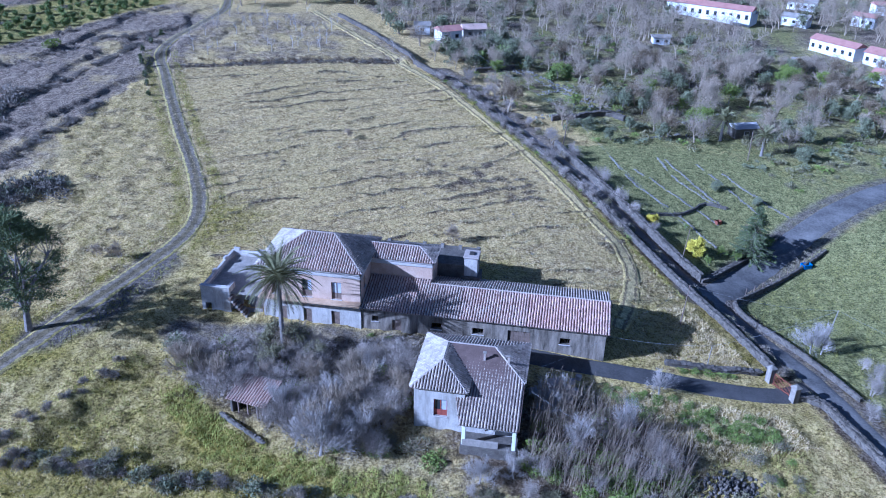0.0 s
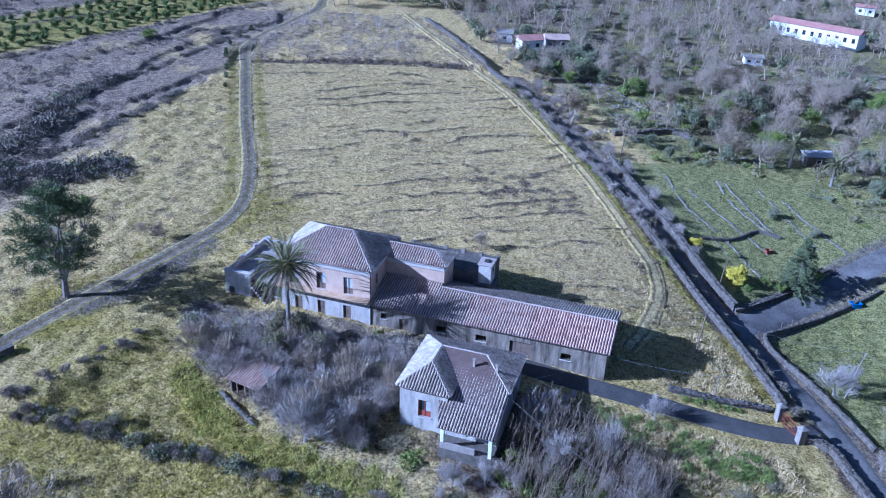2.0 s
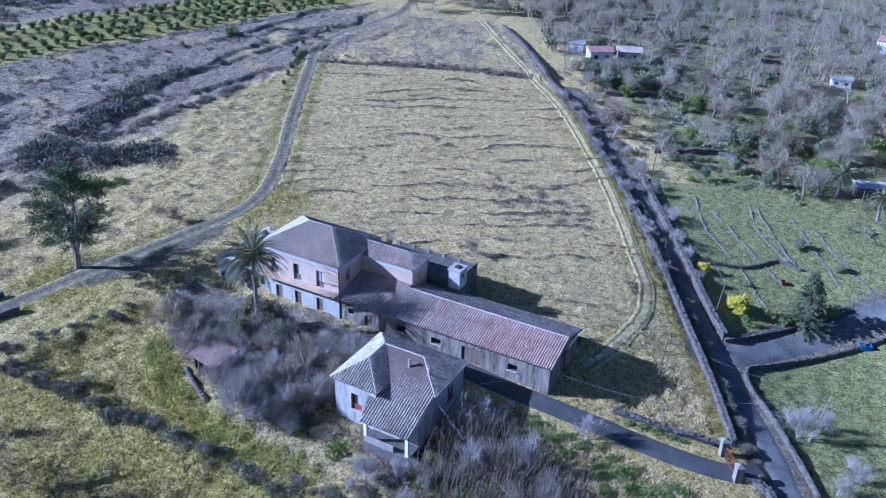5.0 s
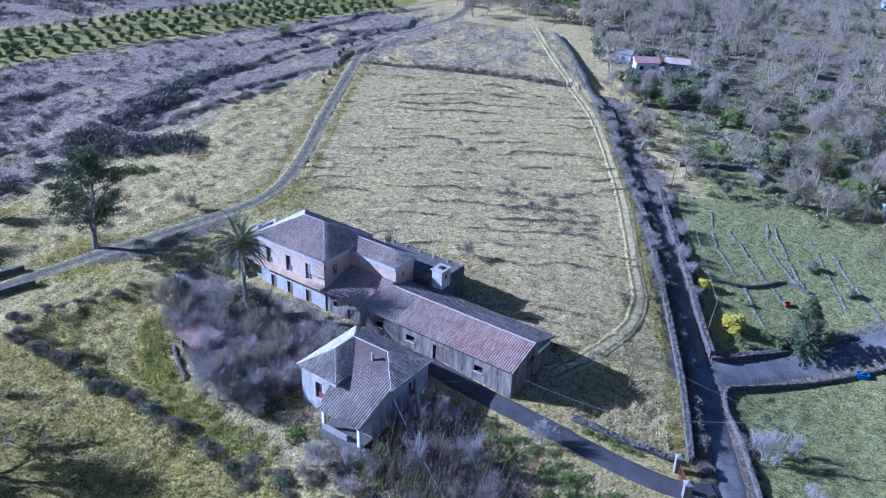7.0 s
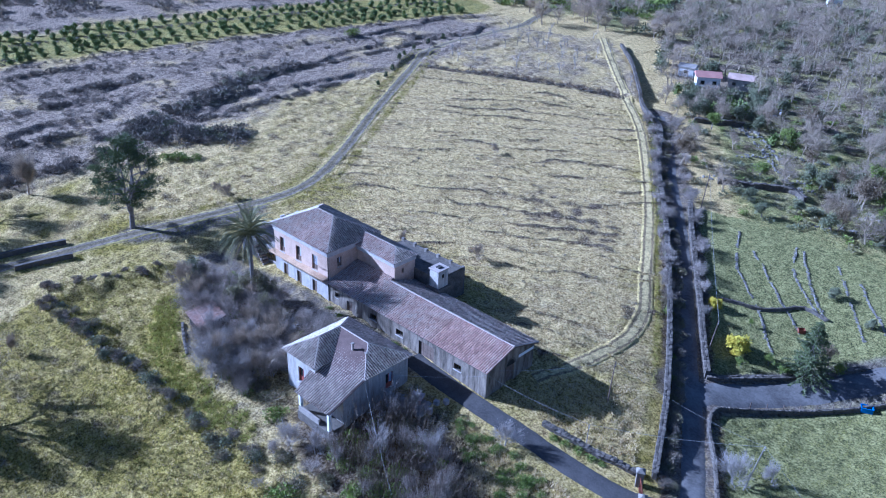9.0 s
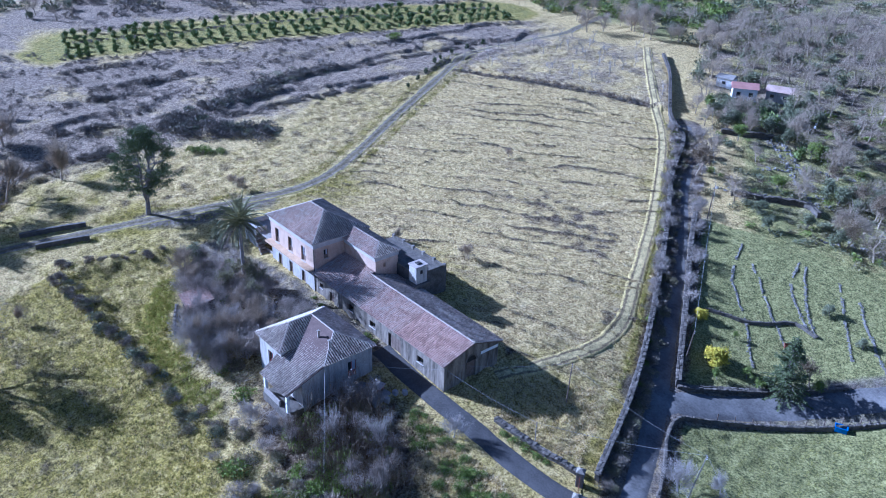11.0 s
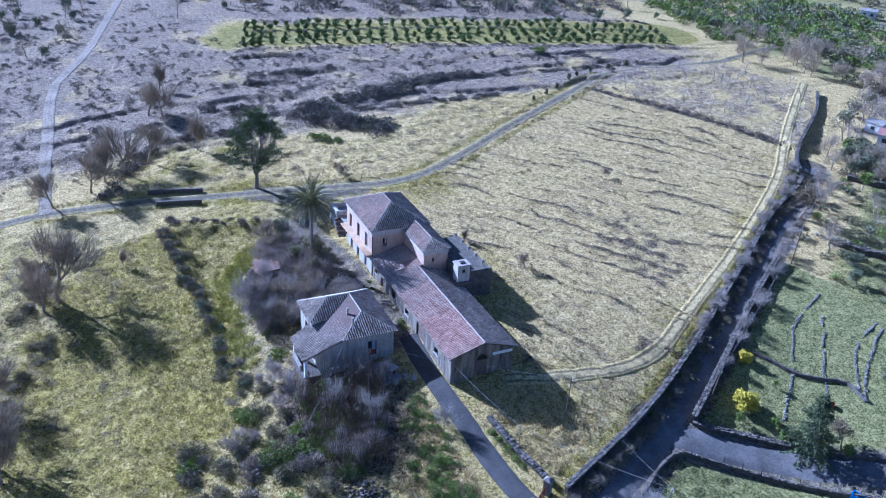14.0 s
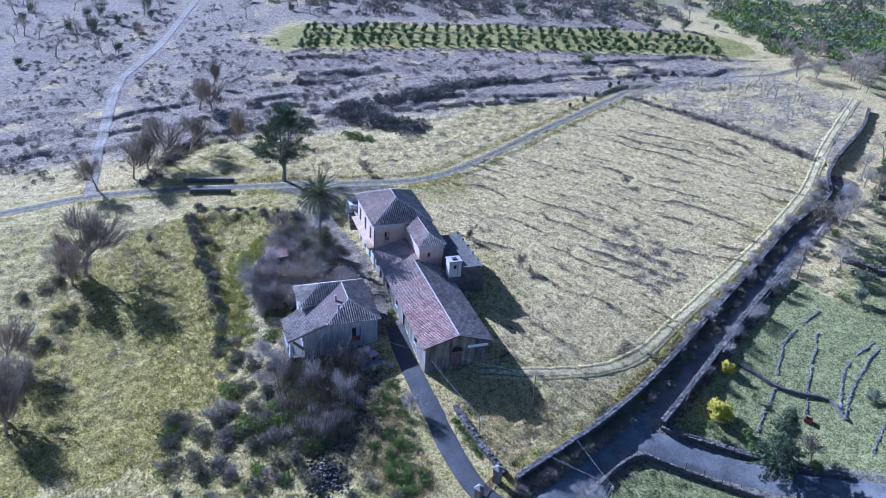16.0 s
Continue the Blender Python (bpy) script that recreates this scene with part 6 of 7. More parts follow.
# undergrowth between the trees of the gardens and the wood
GROVE = [(-38, 110), (-28, 98), (-14, 77), (-2, 72), (14, 76), (26, 70), (36, 62), (50, 72), (70, 95), (60, 150), (-20, 150), (-45, 125)]
off_path = lambda X, Y: clear(X, Y) & (distance_to(spline([(-22.1, 112.2), (-13.8, 104.5), (-5.5, 95.5), (1.9, 89.9), (8, 86)]), X, Y) > 1.8)
for kind, n, lab in (("olive", 330, "grey-green evergreen scrub between garden trees"), ("bramble", 380, "dull brown-green brambles between garden trees"), ("ivy", 200, "fresh green undergrowth between garden trees")):
    pts = scatter(GROVE, n, rng, lambda X, Y: off_path(X, Y) & (wave_noise(X, Y, 13, 90 + n) > -0.15))
    merged(LOW_MIX[kind], "undergrowth", [(x, y, z - 0.1, rng.uniform(0, 6.28), rng.uniform(0.3, 1.0), i) for i, ((x, y), z) in enumerate(zip(pts, heights(pts)))], lab, "undergrowth")
for x, y, s in ((-9.2, 112.5, 1.0), (-12.0, 108.5, 0.9), (-26.5, 117.5, 1.2), (-29.5, 114.0, 1.1)):
    plant(CITRUS[int(y) % 2], "citrus_tree", x, y, s * 1.5, "bushy citrus tree with yellow-green leaves", "tree", "citrus trees")
for i, (x, y) in enumerate(scatter([(-46, 140), (-40, 116), (-30, 108), (-22, 116), (-18, 128), (-30, 142)], 30, rng, clear)):
    plant(OLIVE[i % 3], "olive_tree", x, y, rng.uniform(0.7, 1.05), "grey-green olive tree round a small house", "tree", "olives round the house")
# shrubs along both sides of the lane
for ln, off, n in ((LANE, 2.6, 46), (LANE, -3.0, 34)):
    q = side_of(ln, off)
    for i in range(n):
        p = q[int(len(q) * (0.42 + 0.56 * i / n))]
        t = (SHRUB[i % 3], BRAMBLE[i % 3], HEATH[i % 3], SHRUB[(i + 1) % 3])[i % 4]
        plant(t, "lane_shrub", p.x + rng.gauss(0, 0.35), p.y + rng.gauss(0, 0.5), rng.uniform(0.6, 1.0), "bare tangled shrub overhanging the lane", "shrub", "lane shrubs")
for i in range(56):
    p = side_of(LANE, 2.45)[int(len(LANE) * (0.27 + 0.72 * i / 56))]
    t = (BRAMBLE, HEATH, IVY)[i % 3]
    plant(t[i % 2], "verge_bush", p.x + rng.gauss(0, 0.2), p.y + rng.gauss(0, 0.2), rng.uniform(0.4, 0.75), "dark tangled verge growth below the field wall", "bush", "verge bushes along the lane")
for i in range(16):
    p = side_of(LANE, 2.5)[int(len(LANE) * (0.10 + 0.02 * i))]
    plant(BRAMBLE[i % 3], "ivy_bush", p.x, p.y, rng.uniform(0.45, 0.7), "dark ivy at the foot of the lane wall", "bush", "ivy along the lane")
hang = [p for p in side_of(FIELD_WALL, -1.0) if 5 < p.y < 100]
for i, p in enumerate(hang):
    for k in (0.0, 0.5):
        t = (HEATH[i % 3], HEATH[(i + 1) % 3], BRAMBLE[(i + 2) % 3])[int(i + 2 * k) % 3]
        plant(t, "wall_hedge", p.x + rng.gauss(0, 0.3), p.y + k + rng.gauss(0, 0.3), rng.uniform(0.6, 1.05), "dark tangled bramble hanging over the lane wall", "bush", "brambles over the lane wall")
for x, y, s in ((33, 4, 1.0), (35, 7.5, 0.9), (37, 1, 1.1), (31.5, -1, 0.8), (39, 5, 1.0), (33.5, 10, 0.7)):
    plant(SHRUB[int(x) % 3], "bare_shrub", x, y, s, "leafless lilac-grey shrub beside the lane", "shrub", "shrubs by the lane")
retire()

# ---- grass tufts ----
def tufts(name, pts, mat, hmin, hmax, blades, label):
    zs = heights(pts)
    n = len(pts)
    r = np.random.default_rng(len(pts))
    P = np.repeat(np.stack([np.array(pts)[:, 0], np.array(pts)[:, 1], zs], -1), blades, 0)
    m = len(P)
    P[:, :2] += r.normal(0, 0.16, (m, 2))
    a, h = r.uniform(0, 6.283, m), r.uniform(hmin, hmax, m)
    lean = r.normal(0, 0.45, (m, 2)) * h[:, None] + np.array([0.12, 0.06]) * h[:, None]
    w = 0.032
    s = np.stack([np.cos(a) * w, np.sin(a) * w, np.zeros(m)], -1)
    tip = P + np.concatenate([lean, h[:, None]], 1)
    base = P - np.array([0, 0, 0.05])
    V = np.stack([base - s, base + s, tip + s * 0.3, tip - s * 0.3], 1).reshape(-1, 3)
    F = np.arange(m * 4).reshape(-1, 4)
    return tagged(big_mesh(name, V, F, mat), label, "grass", kind="stuff")


def crest_keep(X, Y):
    return streaks(*furrow_coord(X, Y)) > 0.28


verge = lambda X, Y: np.abs(distance_to(FIELD_WALL, X, Y) - 1.2) < 0.9
tufts("verge_tufts", scatter(FIELD + [(20, 5)], 1500, rng, verge), M_GREENGRASS, 0.12, 0.34, 4, "fresh yellow-green grass beside the field wall")
glade = lambda X, Y: distance_to(spline([(-47, -15.5), (-44.5, -19.5), (-36, -23), (-28, -23.4), (-19, -23.4)]), X, Y) < 1.7 + 1.6 * wave_noise(X, Y, 6, 69)
tufts("glade_tufts", scatter([(-50, -12), (-42, -14), (-36, -20), (-18, -20), (-16, -27), (-40, -27), (-50, -22)], 1900, rng, glade), M_LUSH, 0.15, 0.45, 4, "fresh yellow-green grass beside the thicket")
tufts("drive_bank_grass", scatter([(0, -4.4), (9, -4.2), (20, -3.5), (24, -8), (13, -13), (3, -8.5)], 1600, rng), M_STRAW, 0.15, 0.5, 4, "dry pale grass on the bank below the drive")
by_track = lambda X, Y: np.abs(distance_to(TRACK, X, Y) - 2.9) < 0.9
tufts("track_tufts", scatter([(-84, -50), (-58, -50), (-52, 30), (-70, 50), (-100, 95), (-108, 90), (-84, 48), (-70, 20), (-76, -10)], 3600, rng, by_track), M_GREENGRASS, 0.1, 0.32, 4, "fresh green grass along the farm track")
mid_track = lambda X, Y: distance_to(TRACK, X, Y) < 0.4
tufts("track_middle", scatter([(-84, -50), (-58, -50), (-52, 30), (-70, 50), (-100, 95), (-108, 90), (-84, 48), (-70, 20), (-76, -10)], 700, rng, mid_track), M_BRAMBLE, 0.05, 0.16, 4, "dull weeds along the middle of the track")
tufts("straw_tufts", scatter(FIELD, 9000, rng), M_STRAW, 0.12, 0.34, 4, "tufts of dry straw-coloured grass")
tufts("furrow_tufts", scatter(FIELD, 2600, rng, crest_keep), M_BRAMBLE, 0.12, 0.42, 4, "dark withered tufts along the old furrows")
tufts("left_tufts", scatter(LEFT_GRASS, 3500, rng), M_STRAW, 0.12, 0.3, 4, "tufts of dry straw-coloured grass")
tufts("pasture_tufts", scatter(PASTURE, 4000, rng), M_GREENGRASS, 0.1, 0.24, 4, "rough tufts of yellowish green grass")
tufts("pasture_straw", scatter(PASTURE, 3500, rng), M_STRAW, 0.12, 0.3, 4, "tufts of dry straw-coloured grass")
NEAR = [(-64, -30), (-60, -12), (-50, -10), (-44, -18), (-24, -22), (-12, -22), (0, -22), (16, -10), (22, -6), (24, -30), (10, -45), (-40, -32)]
tufts("bank_tufts", scatter(NEAR, 6000, rng), M_GREENGRASS, 0.12, 0.42, 4, "rank yellow-green grass on the slope")
tufts("corner_tufts", scatter([(1, 1.5), (7, 2.5), (19, 4.5), (12, 19), (4, 12)], 1500, rng), M_STRAW, 0.12, 0.34, 4, "tufts of dry straw-coloured grass")
tufts("meadow_tufts", scatter([(20, 22), (27, 33), (36, 42), (52, 50), (50, 0), (32, 3), (26, 13)], 2500, rng), M_GREENGRASS, 0.08, 0.2, 4, "short green meadow grass")


# ---- dry stone walls ----
STONES = []


def stone_meshes():
    out = []
    for k in range(6):
        r = random.Random(900 + k)
        bm = bmesh.new()
        bmesh.ops.create_cube(bm, size=1.0)
        bmesh.ops.bevel(bm, geom=list(bm.edges), offset=0.16, segments=1, affect="EDGES")
        for v in bm.verts:
            v.co += Vector((r.gauss(0, 0.05), r.gauss(0, 0.05), r.gauss(0, 0.05)))
        me = bpy.data.meshes.new("stone")
        bm.to_mesh(me)
        bm.free()
        me.materials.append(M_STONE_PIECE)
        out.append(me)
    return out


M_STONE_PIECE = grainy("wall_stone", (0.05, 0.043, 0.035), (0.21, 0.182, 0.148), 1.8, 0.97, 0.8, 0.06, 5, vary=("object", 0.7))
STONE_MESHES = stone_meshes()


def stone_wall(name, line, height, thick, label, stones=None, part_span=None):
    """A rubble core with coping stones on top; stones inside part_span (by x range and y range) are objects of their own."""
    vs, fs = [], []
    n_ = len(line)
    zs = heights([(p.x, p.y) for p in line])
    r = random.Random(len(line) + int(height * 100))
    tops = []
    for i, p in enumerate(line):
        t = (line[min(i + 1, n_ - 1)] - line[max(i - 1, 0)]).normalized()
        n = Vector((-t.y, t.x)) * thick / 2
        h = height * (1 + 0.10 * noise.noise((p.x * 0.4, p.y * 0.4, 1)))
        tops.append((p, t, zs[i] + h))
        for q, hh, k in ((p, -0.5, 1.15), (p, h * 0.5, 1.04 + r.gauss(0, 0.05)), (p, h, 0.9), (p, h, -0.9), (p, h * 0.5, -1.04 + r.gauss(0, 0.05)), (p, -0.5, -1.15)):
            vs.append((q.x + n.x * k, q.y + n.y * k, zs[i] + hh))
    for i in range(n_ - 1):
        for j in range(5):
            k = i * 6 + j
            fs.append((k, k + 1, k + 7, k + 6))
    fs += [tuple(range(5, -1, -1)), tuple((n_ - 1) * 6 + j for j in range(6))]
    wall = tagged(mesh_object(name, vs, fs, M_MORTAR), label, "wall", kind="structure")
    loose = Geo()
    d = 0.0
    for (p, t, z), (p2, t2, z2) in zip(tops, tops[1:]):
        L = (p2 - p).length
        s = r.uniform(0, 0.2)
        while s < L:
            w = r.uniform(0.28, 0.6)
            f = min((s + w / 2) / L, 1)
            for side in (-0.26, 0.26) if thick > 0.45 else (0.0,):
                q = p.lerp(p2, f) + Vector((-t.y, t.x)) * (side * thick / 0.6)
                zz = z + (z2 - z) * f
                m = pose(q.x, q.y, zz + r.uniform(-0.08, 0.02), r.gauss(0, 6), r.gauss(0, 6), math.degrees(math.atan2(t.y, t.x)) + r.gauss(0, 9)) @ Matrix.Diagonal((w * 1.2, r.uniform(0.34, 0.48) * min(1, thick / 0.5), r.uniform(0.16, 0.28), 1))
                if part_span and part_span(q) and len(STONES) < 290:
                    ob = new("stone", STONE_MESHES[r.randrange(6)])
                    ob.matrix_world = m
                    STONES.append((ob, wall))
                else:
                    me = STONE_MESHES[r.randrange(6)]
                    b = len(loose.v)
                    loose.v += [m @ v.co for v in me.vertices]
                    loose.f += [tuple(b + i for i in pl.vertices) for pl in me.polygons]
            s += w
    if loose.v:
        ob = new("coping_stones", loose.mesh("coping_stones", M_STONE))
        ob.parent = wall
        tagged(ob, kind="stuff")
    # face stones, slightly proud of the core
    face = Geo()
    for (p, t, z), (p2, t2, z2) in zip(tops, tops[1:]):
        L = (p2 - p).length
        nrm = Vector((-t.y, t.x))
        for k in range(int(L * height * 5) if height > 0.4 else 0):
            f, hh = r.random(), r.random()
            for sg in (-1, 1):
                q = p.lerp(p2, f) + nrm * sg * thick * (0.56 - 0.10 * hh)
                m = pose(q.x, q.y, z - height + hh * height, r.gauss(0, 8), r.gauss(0, 8), math.degrees(math.atan2(t.y, t.x)) + r.gauss(0, 8)) @ Matrix.Diagonal((r.uniform(0.2, 0.42), 0.16, r.uniform(0.14, 0.28), 1))
                me = STONE_MESHES[r.randrange(6)]
                b = len(face.v)
                face.v += [m @ v.co for v in me.vertices]
                face.f += [tuple(b + i for i in pl.vertices) for pl in me.polygons]
    if face.v:
        ob = new("face_stones", face.mesh("face_stones", M_STONE))
        ob.parent = wall
        tagged(ob, kind="stuff")
    return wall


stone_wall("field_wall", FIELD_WALL, 1.0, 0.48, "long dry lava stone wall along the field", part_span=lambda q: q.y < 34)
stone_wall("garden_wall", GARDEN_WALL, 1.3, 0.5, "lava stone garden wall along the lane")
stone_wall("garden_corner_wall", spline([(15.2, 29.5), (16.2, 30.4), (20, 36.2), (25, 42.5), (30, 48.6)], 1.2), 0.6, 0.5, "low stone wall between garden and road")
stone_wall("meadow_wall", spline([(37, 45.5), (27.2, 34.6), (20.8, 26.4), (19.5, 24.0), (20.6, 20.2), (24.2, 14.6), (28.0, 8), (31.3, 2.2)], 1.2), 0.6, 0.42, "curved low stone wall round the meadow")
stone_wall("drive_wall", spline([(7.6, 2.0), (11.5, 2.6), (15.7, 3.3), (19.6, 4.4)], 1.0), 0.55, 0.5, "low stone wall beside the drive")
stone_wall("gate_wall", spline([(22.9, 0.2), (24.6, 0.6), (26.4, -0.2), (28.0, -3.4), (31, -9), (34, -15)], 1.2), 0.9, 0.55, "curved stone wall beyond the gate")
stone_wall("yard_wall", spline([(-42.3, -17.2), (-39.4, -18.8), (-36.2, -20.2)], 1.0), 0.35, 0.4, "low broken wall beside the shed")
def stone_row(line, per_m, size, spread, label):
    """A crooked row of loose stones with gaps."""
    g = Geo()
    r = random.Random(int(line[0].x * 100))
    for p, q in zip(line, line[1:]):
        for _ in range(int((q - p).length * per_m)):
            c = p.lerp(q, r.random())
            c = c + Vector((r.gauss(0, spread), r.gauss(0, spread))) + Vector((noise.noise((c.x * 0.3, c.y * 0.3, 1)), noise.noise((c.x * 0.3, c.y * 0.3, 9)))) * 0.3
            if noise.noise((c.x * 0.45, c.y * 0.45, 5)) < -0.42:
                continue
            k = size * r.uniform(0.5, 1.3)
            m = pose(c.x, c.y, lz(c.x, c.y) + r.uniform(0.0, 0.4) * k, r.uniform(-25, 25), r.uniform(-25, 25), r.uniform(0, 360)) @ Matrix.Diagonal((k, k * r.uniform(0.5, 0.9), k * r.uniform(0.4, 0.8), 1))
            me = STONE_MESHES[r.randrange(6)]
            b = len(g.v)
            g.v += [m @ v.co for v in me.vertices]
            g.f += [tuple(b + i for i in pl.vertices) for pl in me.polygons]
    return tagged(new("stone_row", g.mesh("stone_row", M_EDGING)), label, "stones", kind="stuff")


M_EDGING = grainy("pale_edging_stone", (0.11, 0.10, 0.082), (0.36, 0.33, 0.28), 1.8, 0.97, 0.8, 0.06, 5, vary=("island", 0.7))
for a in ([(1.0, 65.9), (4.0, 59.0), (6.2, 55.6), (11.1, 51.0)], [(5.6, 62.3), (9.3, 58.4), (15.4, 53.1), (20.0, 49.4)], [(10.1, 68.8), (13.1, 61.6), (16.8, 57.8), (20.5, 54.4)], [(11.6, 68.4), (14.6, 62.9), (17.6, 58.8), (20.8, 55.1)], [(17.5, 68.5), (20.1, 64.5), (24.0, 58.8), (27.7, 53.7)], [(22.0, 66.0), (25.3, 62.1), (28.5, 58.4), (32.5, 54.2)], [(12.4, 49.9), (15.5, 46.4), (18.9, 42.3)]):
    stone_row(spline(a, 1.0), 17, 0.23, 0.10, "low pale stone edging of a garden bed")
for a in ([(-15, 80), (-12, 83), (-7, 86.2)], [(-22.1, 112.2), (-13.8, 104.5), (-5.5, 95.5), (1.9, 89.9)], [(-20.3, 113.4), (-12.0, 105.9), (-3.8, 97.0), (3.6, 91.2)], [(12, 88), (20, 92), (27, 100)], [(-14, 96), (-8, 104), (0, 108)], [(8, 78), (16, 82), (21, 80)]):
    stone_row(spline(a, 1.0), 4, 0.45, 0.4, "tumbled grey stones of an old terrace")
crate = thing("red_crate", (19.9, 49.8, lz(19.9, 49.8)), 35, "small faded red crate beside the garden bed", "crate")
for x0, x1, y0, y1 in ((-0.5, 0.5, -0.4, -0.36), (-0.5, 0.5, 0.36, 0.4), (-0.5, -0.46, -0.358, 0.358), (0.46, 0.5, -0.358, 0.358)):
    part("side", boxed(x0, x1, y0, y1, 0, 0.6, 0.01), M_RUST, crate)
part("bottom", boxed(-0.455, 0.455, -0.355, 0.355, 0.02, 0.05, 0), M_RUST, crate)
stone_wall("garden_cross_wall", spline([(7.7, 46.5), (10.5, 48.0), (13.6, 49.6), (16.0, 52.2), (18.0, 54.6), (21.7, 54.4)], 1.2), 0.4, 0.4, "low dark stone wall across the garden")
stone_wall("north_garden_wall", spline([(-30.4, 105.8), (-27, 108.5), (-22, 113)], 1.2), 1.1, 0.5, "stone wall of the upper garden")
stone_wall("old_terrace_wall", spline([(-11, 80.5), (-6, 84), (0, 88), (4, 86)], 1.2), 1.0, 0.6, "ruined dark terrace wall among trees")
for a in ([(-77.4, -29.5), (-75.5, -24), (-73.6, -19.6)], [(-72.0, -28.5), (-70.4, -24), (-69.0, -20.6)]):
    ln = spline(a, 1.5)
    vs, fs = [], []
    zs = heights([(p.x, p.y) for p in ln])
    for i, p in enumerate(ln):
        t = (ln[min(i + 1, len(ln) - 1)] - ln[max(i - 1, 0)]).normalized()
        n = Vector((-t.y, t.x)) * 0.28
        for k, h in ((1, -0.5), (1, 0.85), (-1, 0.85), (-1, -0.5)):
            vs.append((p.x + n.x * k, p.y + n.y * k, zs[i] + h))
    for i in range(len(ln) - 1):
        fs += [(i * 4 + j, i * 4 + j + 1, i * 4 + j + 5, i * 4 + j + 4) for j in range(3)]
    fs += [(3, 2, 1, 0), tuple(len(vs) - 4 + j for j in range(4))]
    tagged(mesh_object("track_wall", vs, fs, M_MORTAR), "low grey rendered wall flanking the track", "wall", kind="structure")


# ---- gate ----
def gate_pillar(x, y):
    z = lz(x, y)
    th = thing("gate_pillar", (x, y, z), 30, "square weathered grey gate pillar with a pyramid cap", "pillar", "gate pillars")
    part("shaft", boxed(-0.42, 0.42, -0.42, 0.42, -0.4, 2.0, 0.03), M_PILLAR, th)
    cap = bmesh.new()
    block(cap, -0.52, 0.52, -0.52, 0.52, 2.004, 2.12, 0.02)
    block(cap, -0.5, 0.5, -0.5, 0.5, 2.121, 2.4, 0.0, 0.38)
    part("cap", cap, M_PILLAR, th)
    return th


gate_pillar(20.6, 3.2)
gate_pillar(22.9, 0.0)
gate = thing("iron_gate", (20.9, 2.75, lz(21, 2)), -53, "rusty red iron bar gate standing between pillars", "gate")
part("top_rail", boxed(0.0, 3.0, -0.03, 0.03, 1.55, 1.62, 0.005), M_RUST, gate)
part("bottom_rail", boxed(0.0, 3.0, -0.03, 0.03, 0.15, 0.22, 0.005), M_RUST, gate)
for i in range(16):
    part("bar", boxed(0.05 + i * 0.19, 0.09 + i * 0.19, -0.02, 0.02, 0.0, 1.7, 0.0), M_RUST, gate)


# ---- poles and wires ----
def pole(x, y, h, name="utility_pole", r=0.11, mat=None, label="weathered wooden utility pole", lean=(0.0, 0.0)):
    z = lz(x, y)
    g = Geo()
    g.tube(Vector((-lean[0] * 0.08, -lean[1] * 0.08, -h * 0.08)), Vector((lean[0], lean[1], h)), r, r * 0.65, 8)
    g.f.append(tuple(range(8, 16)))
    th = thing(name, (x, y, z), 0, label, "pole")
    ob = new("shaft", g.mesh("shaft", mat or M_WOOD))
    ob.parent = th
    for k in (0.25, 0.55):
        part("insulator", boxed(lean[0] - 0.05, lean[0] + 0.05, lean[1] + r * 0.65, lean[1] + r * 0.65 + 0.12, h - k - 0.12, h - k, 0.02), M_PAINT, th)
    return Vector((x + lean[0], y + lean[1], z + h))


def wire(a, b, sag=0.5, r=0.018, label="thin grey overhead wire"):
    a, b = Vector(a), Vector(b)
    g = Geo()
    n = 14
    pt = lambda f: a.lerp(b, f) - Vector((0, 0, sag * 4 * f * (1 - f)))
    g.pipe([pt(i / n) for i in range(n + 1)], r)
    return tagged(new("overhead_wire", g.mesh("overhead_wire", M_WIRE)), label, "wire")


M_WIRE = grainy("pale_cable", (0.22, 0.22, 0.22), (0.34, 0.34, 0.34), 2.0, 0.6)
p_field = pole(10.3, 12.0, 6.3, r=0.09, lean=(0.35, -0.15))
p_drive = pole(13.0, 3.6, 3.2, "short_pole", 0.07, M_CONCRETE, "short pale pole beside the drive", (0.1, -0.2))
p_gate = pole(29.0, 12.6, 6.6, lean=(0.9, 0.6), mat=M_CONCRETE, label="pale leaning utility pole near the gate")
p_garden = pole(12.6, 34.6, 5.6, r=0.09, lean=(0.5, 0.3))
p_north = pole(-8.0, 68.6, 7.0, lean=(0.6, -0.3), label="leaning wooden utility pole by the lane")
p_east = pole(27.7, 73.4, 6.0, label="wooden utility pole in the garden")
wire((0.25, -0.2, 3.15), p_drive, 0.4)
wire(p_drive, p_gate, 0.5)
wire((0.1, 1.0, 3.2), p_field, 0.5, 0.012)
wire(p_field, p_gate, 0.9, 0.012)
wire((-9.0, -9.5, 3.2), (0.25, -0.3, 3.1), 0.4, 0.012)
wire(p_garden, p_north, 0.9)
wire((-9.0, -12.0, 3.1), (6.5, -22.0, 2.5), 0.6, 0.011)
wire(p_gate, (48, 2, 1), 0.7, 0.012)
wire(p_north, (-30, 100, 11), 0.8, 0.012)


# ---- yard clutter ----
hut = thing("dog_kennel", (-5.6, -6.3, lz(-5.6, -6.3)), 25, "small brick kennel with a sloping tile roof", "kennel")
part("body", boxed(-0.55, 0.55, -0.6, 0.6, -0.2, 0.85, 0.03), M_TERRACOTTA, hut)
part("roof", boxed(-0.75, 0.75, -0.8, 0.8, 0.855, 1.0, 0.03), M_TILE, hut)
part("entrance", boxed(0.552, 0.56, -0.25, 0.25, 0.0, 0.55, 0), M_DARK, hut)
tagged(part("yard_slab", boxed(-8.5, -3.4, -8.3, -4.2, lz(-6, -6) - 0.6, lz(-6, -6) + 0.12, 0.03), M_CONCRETE), "concrete yard beside the cottage", "paving", kind="structure")
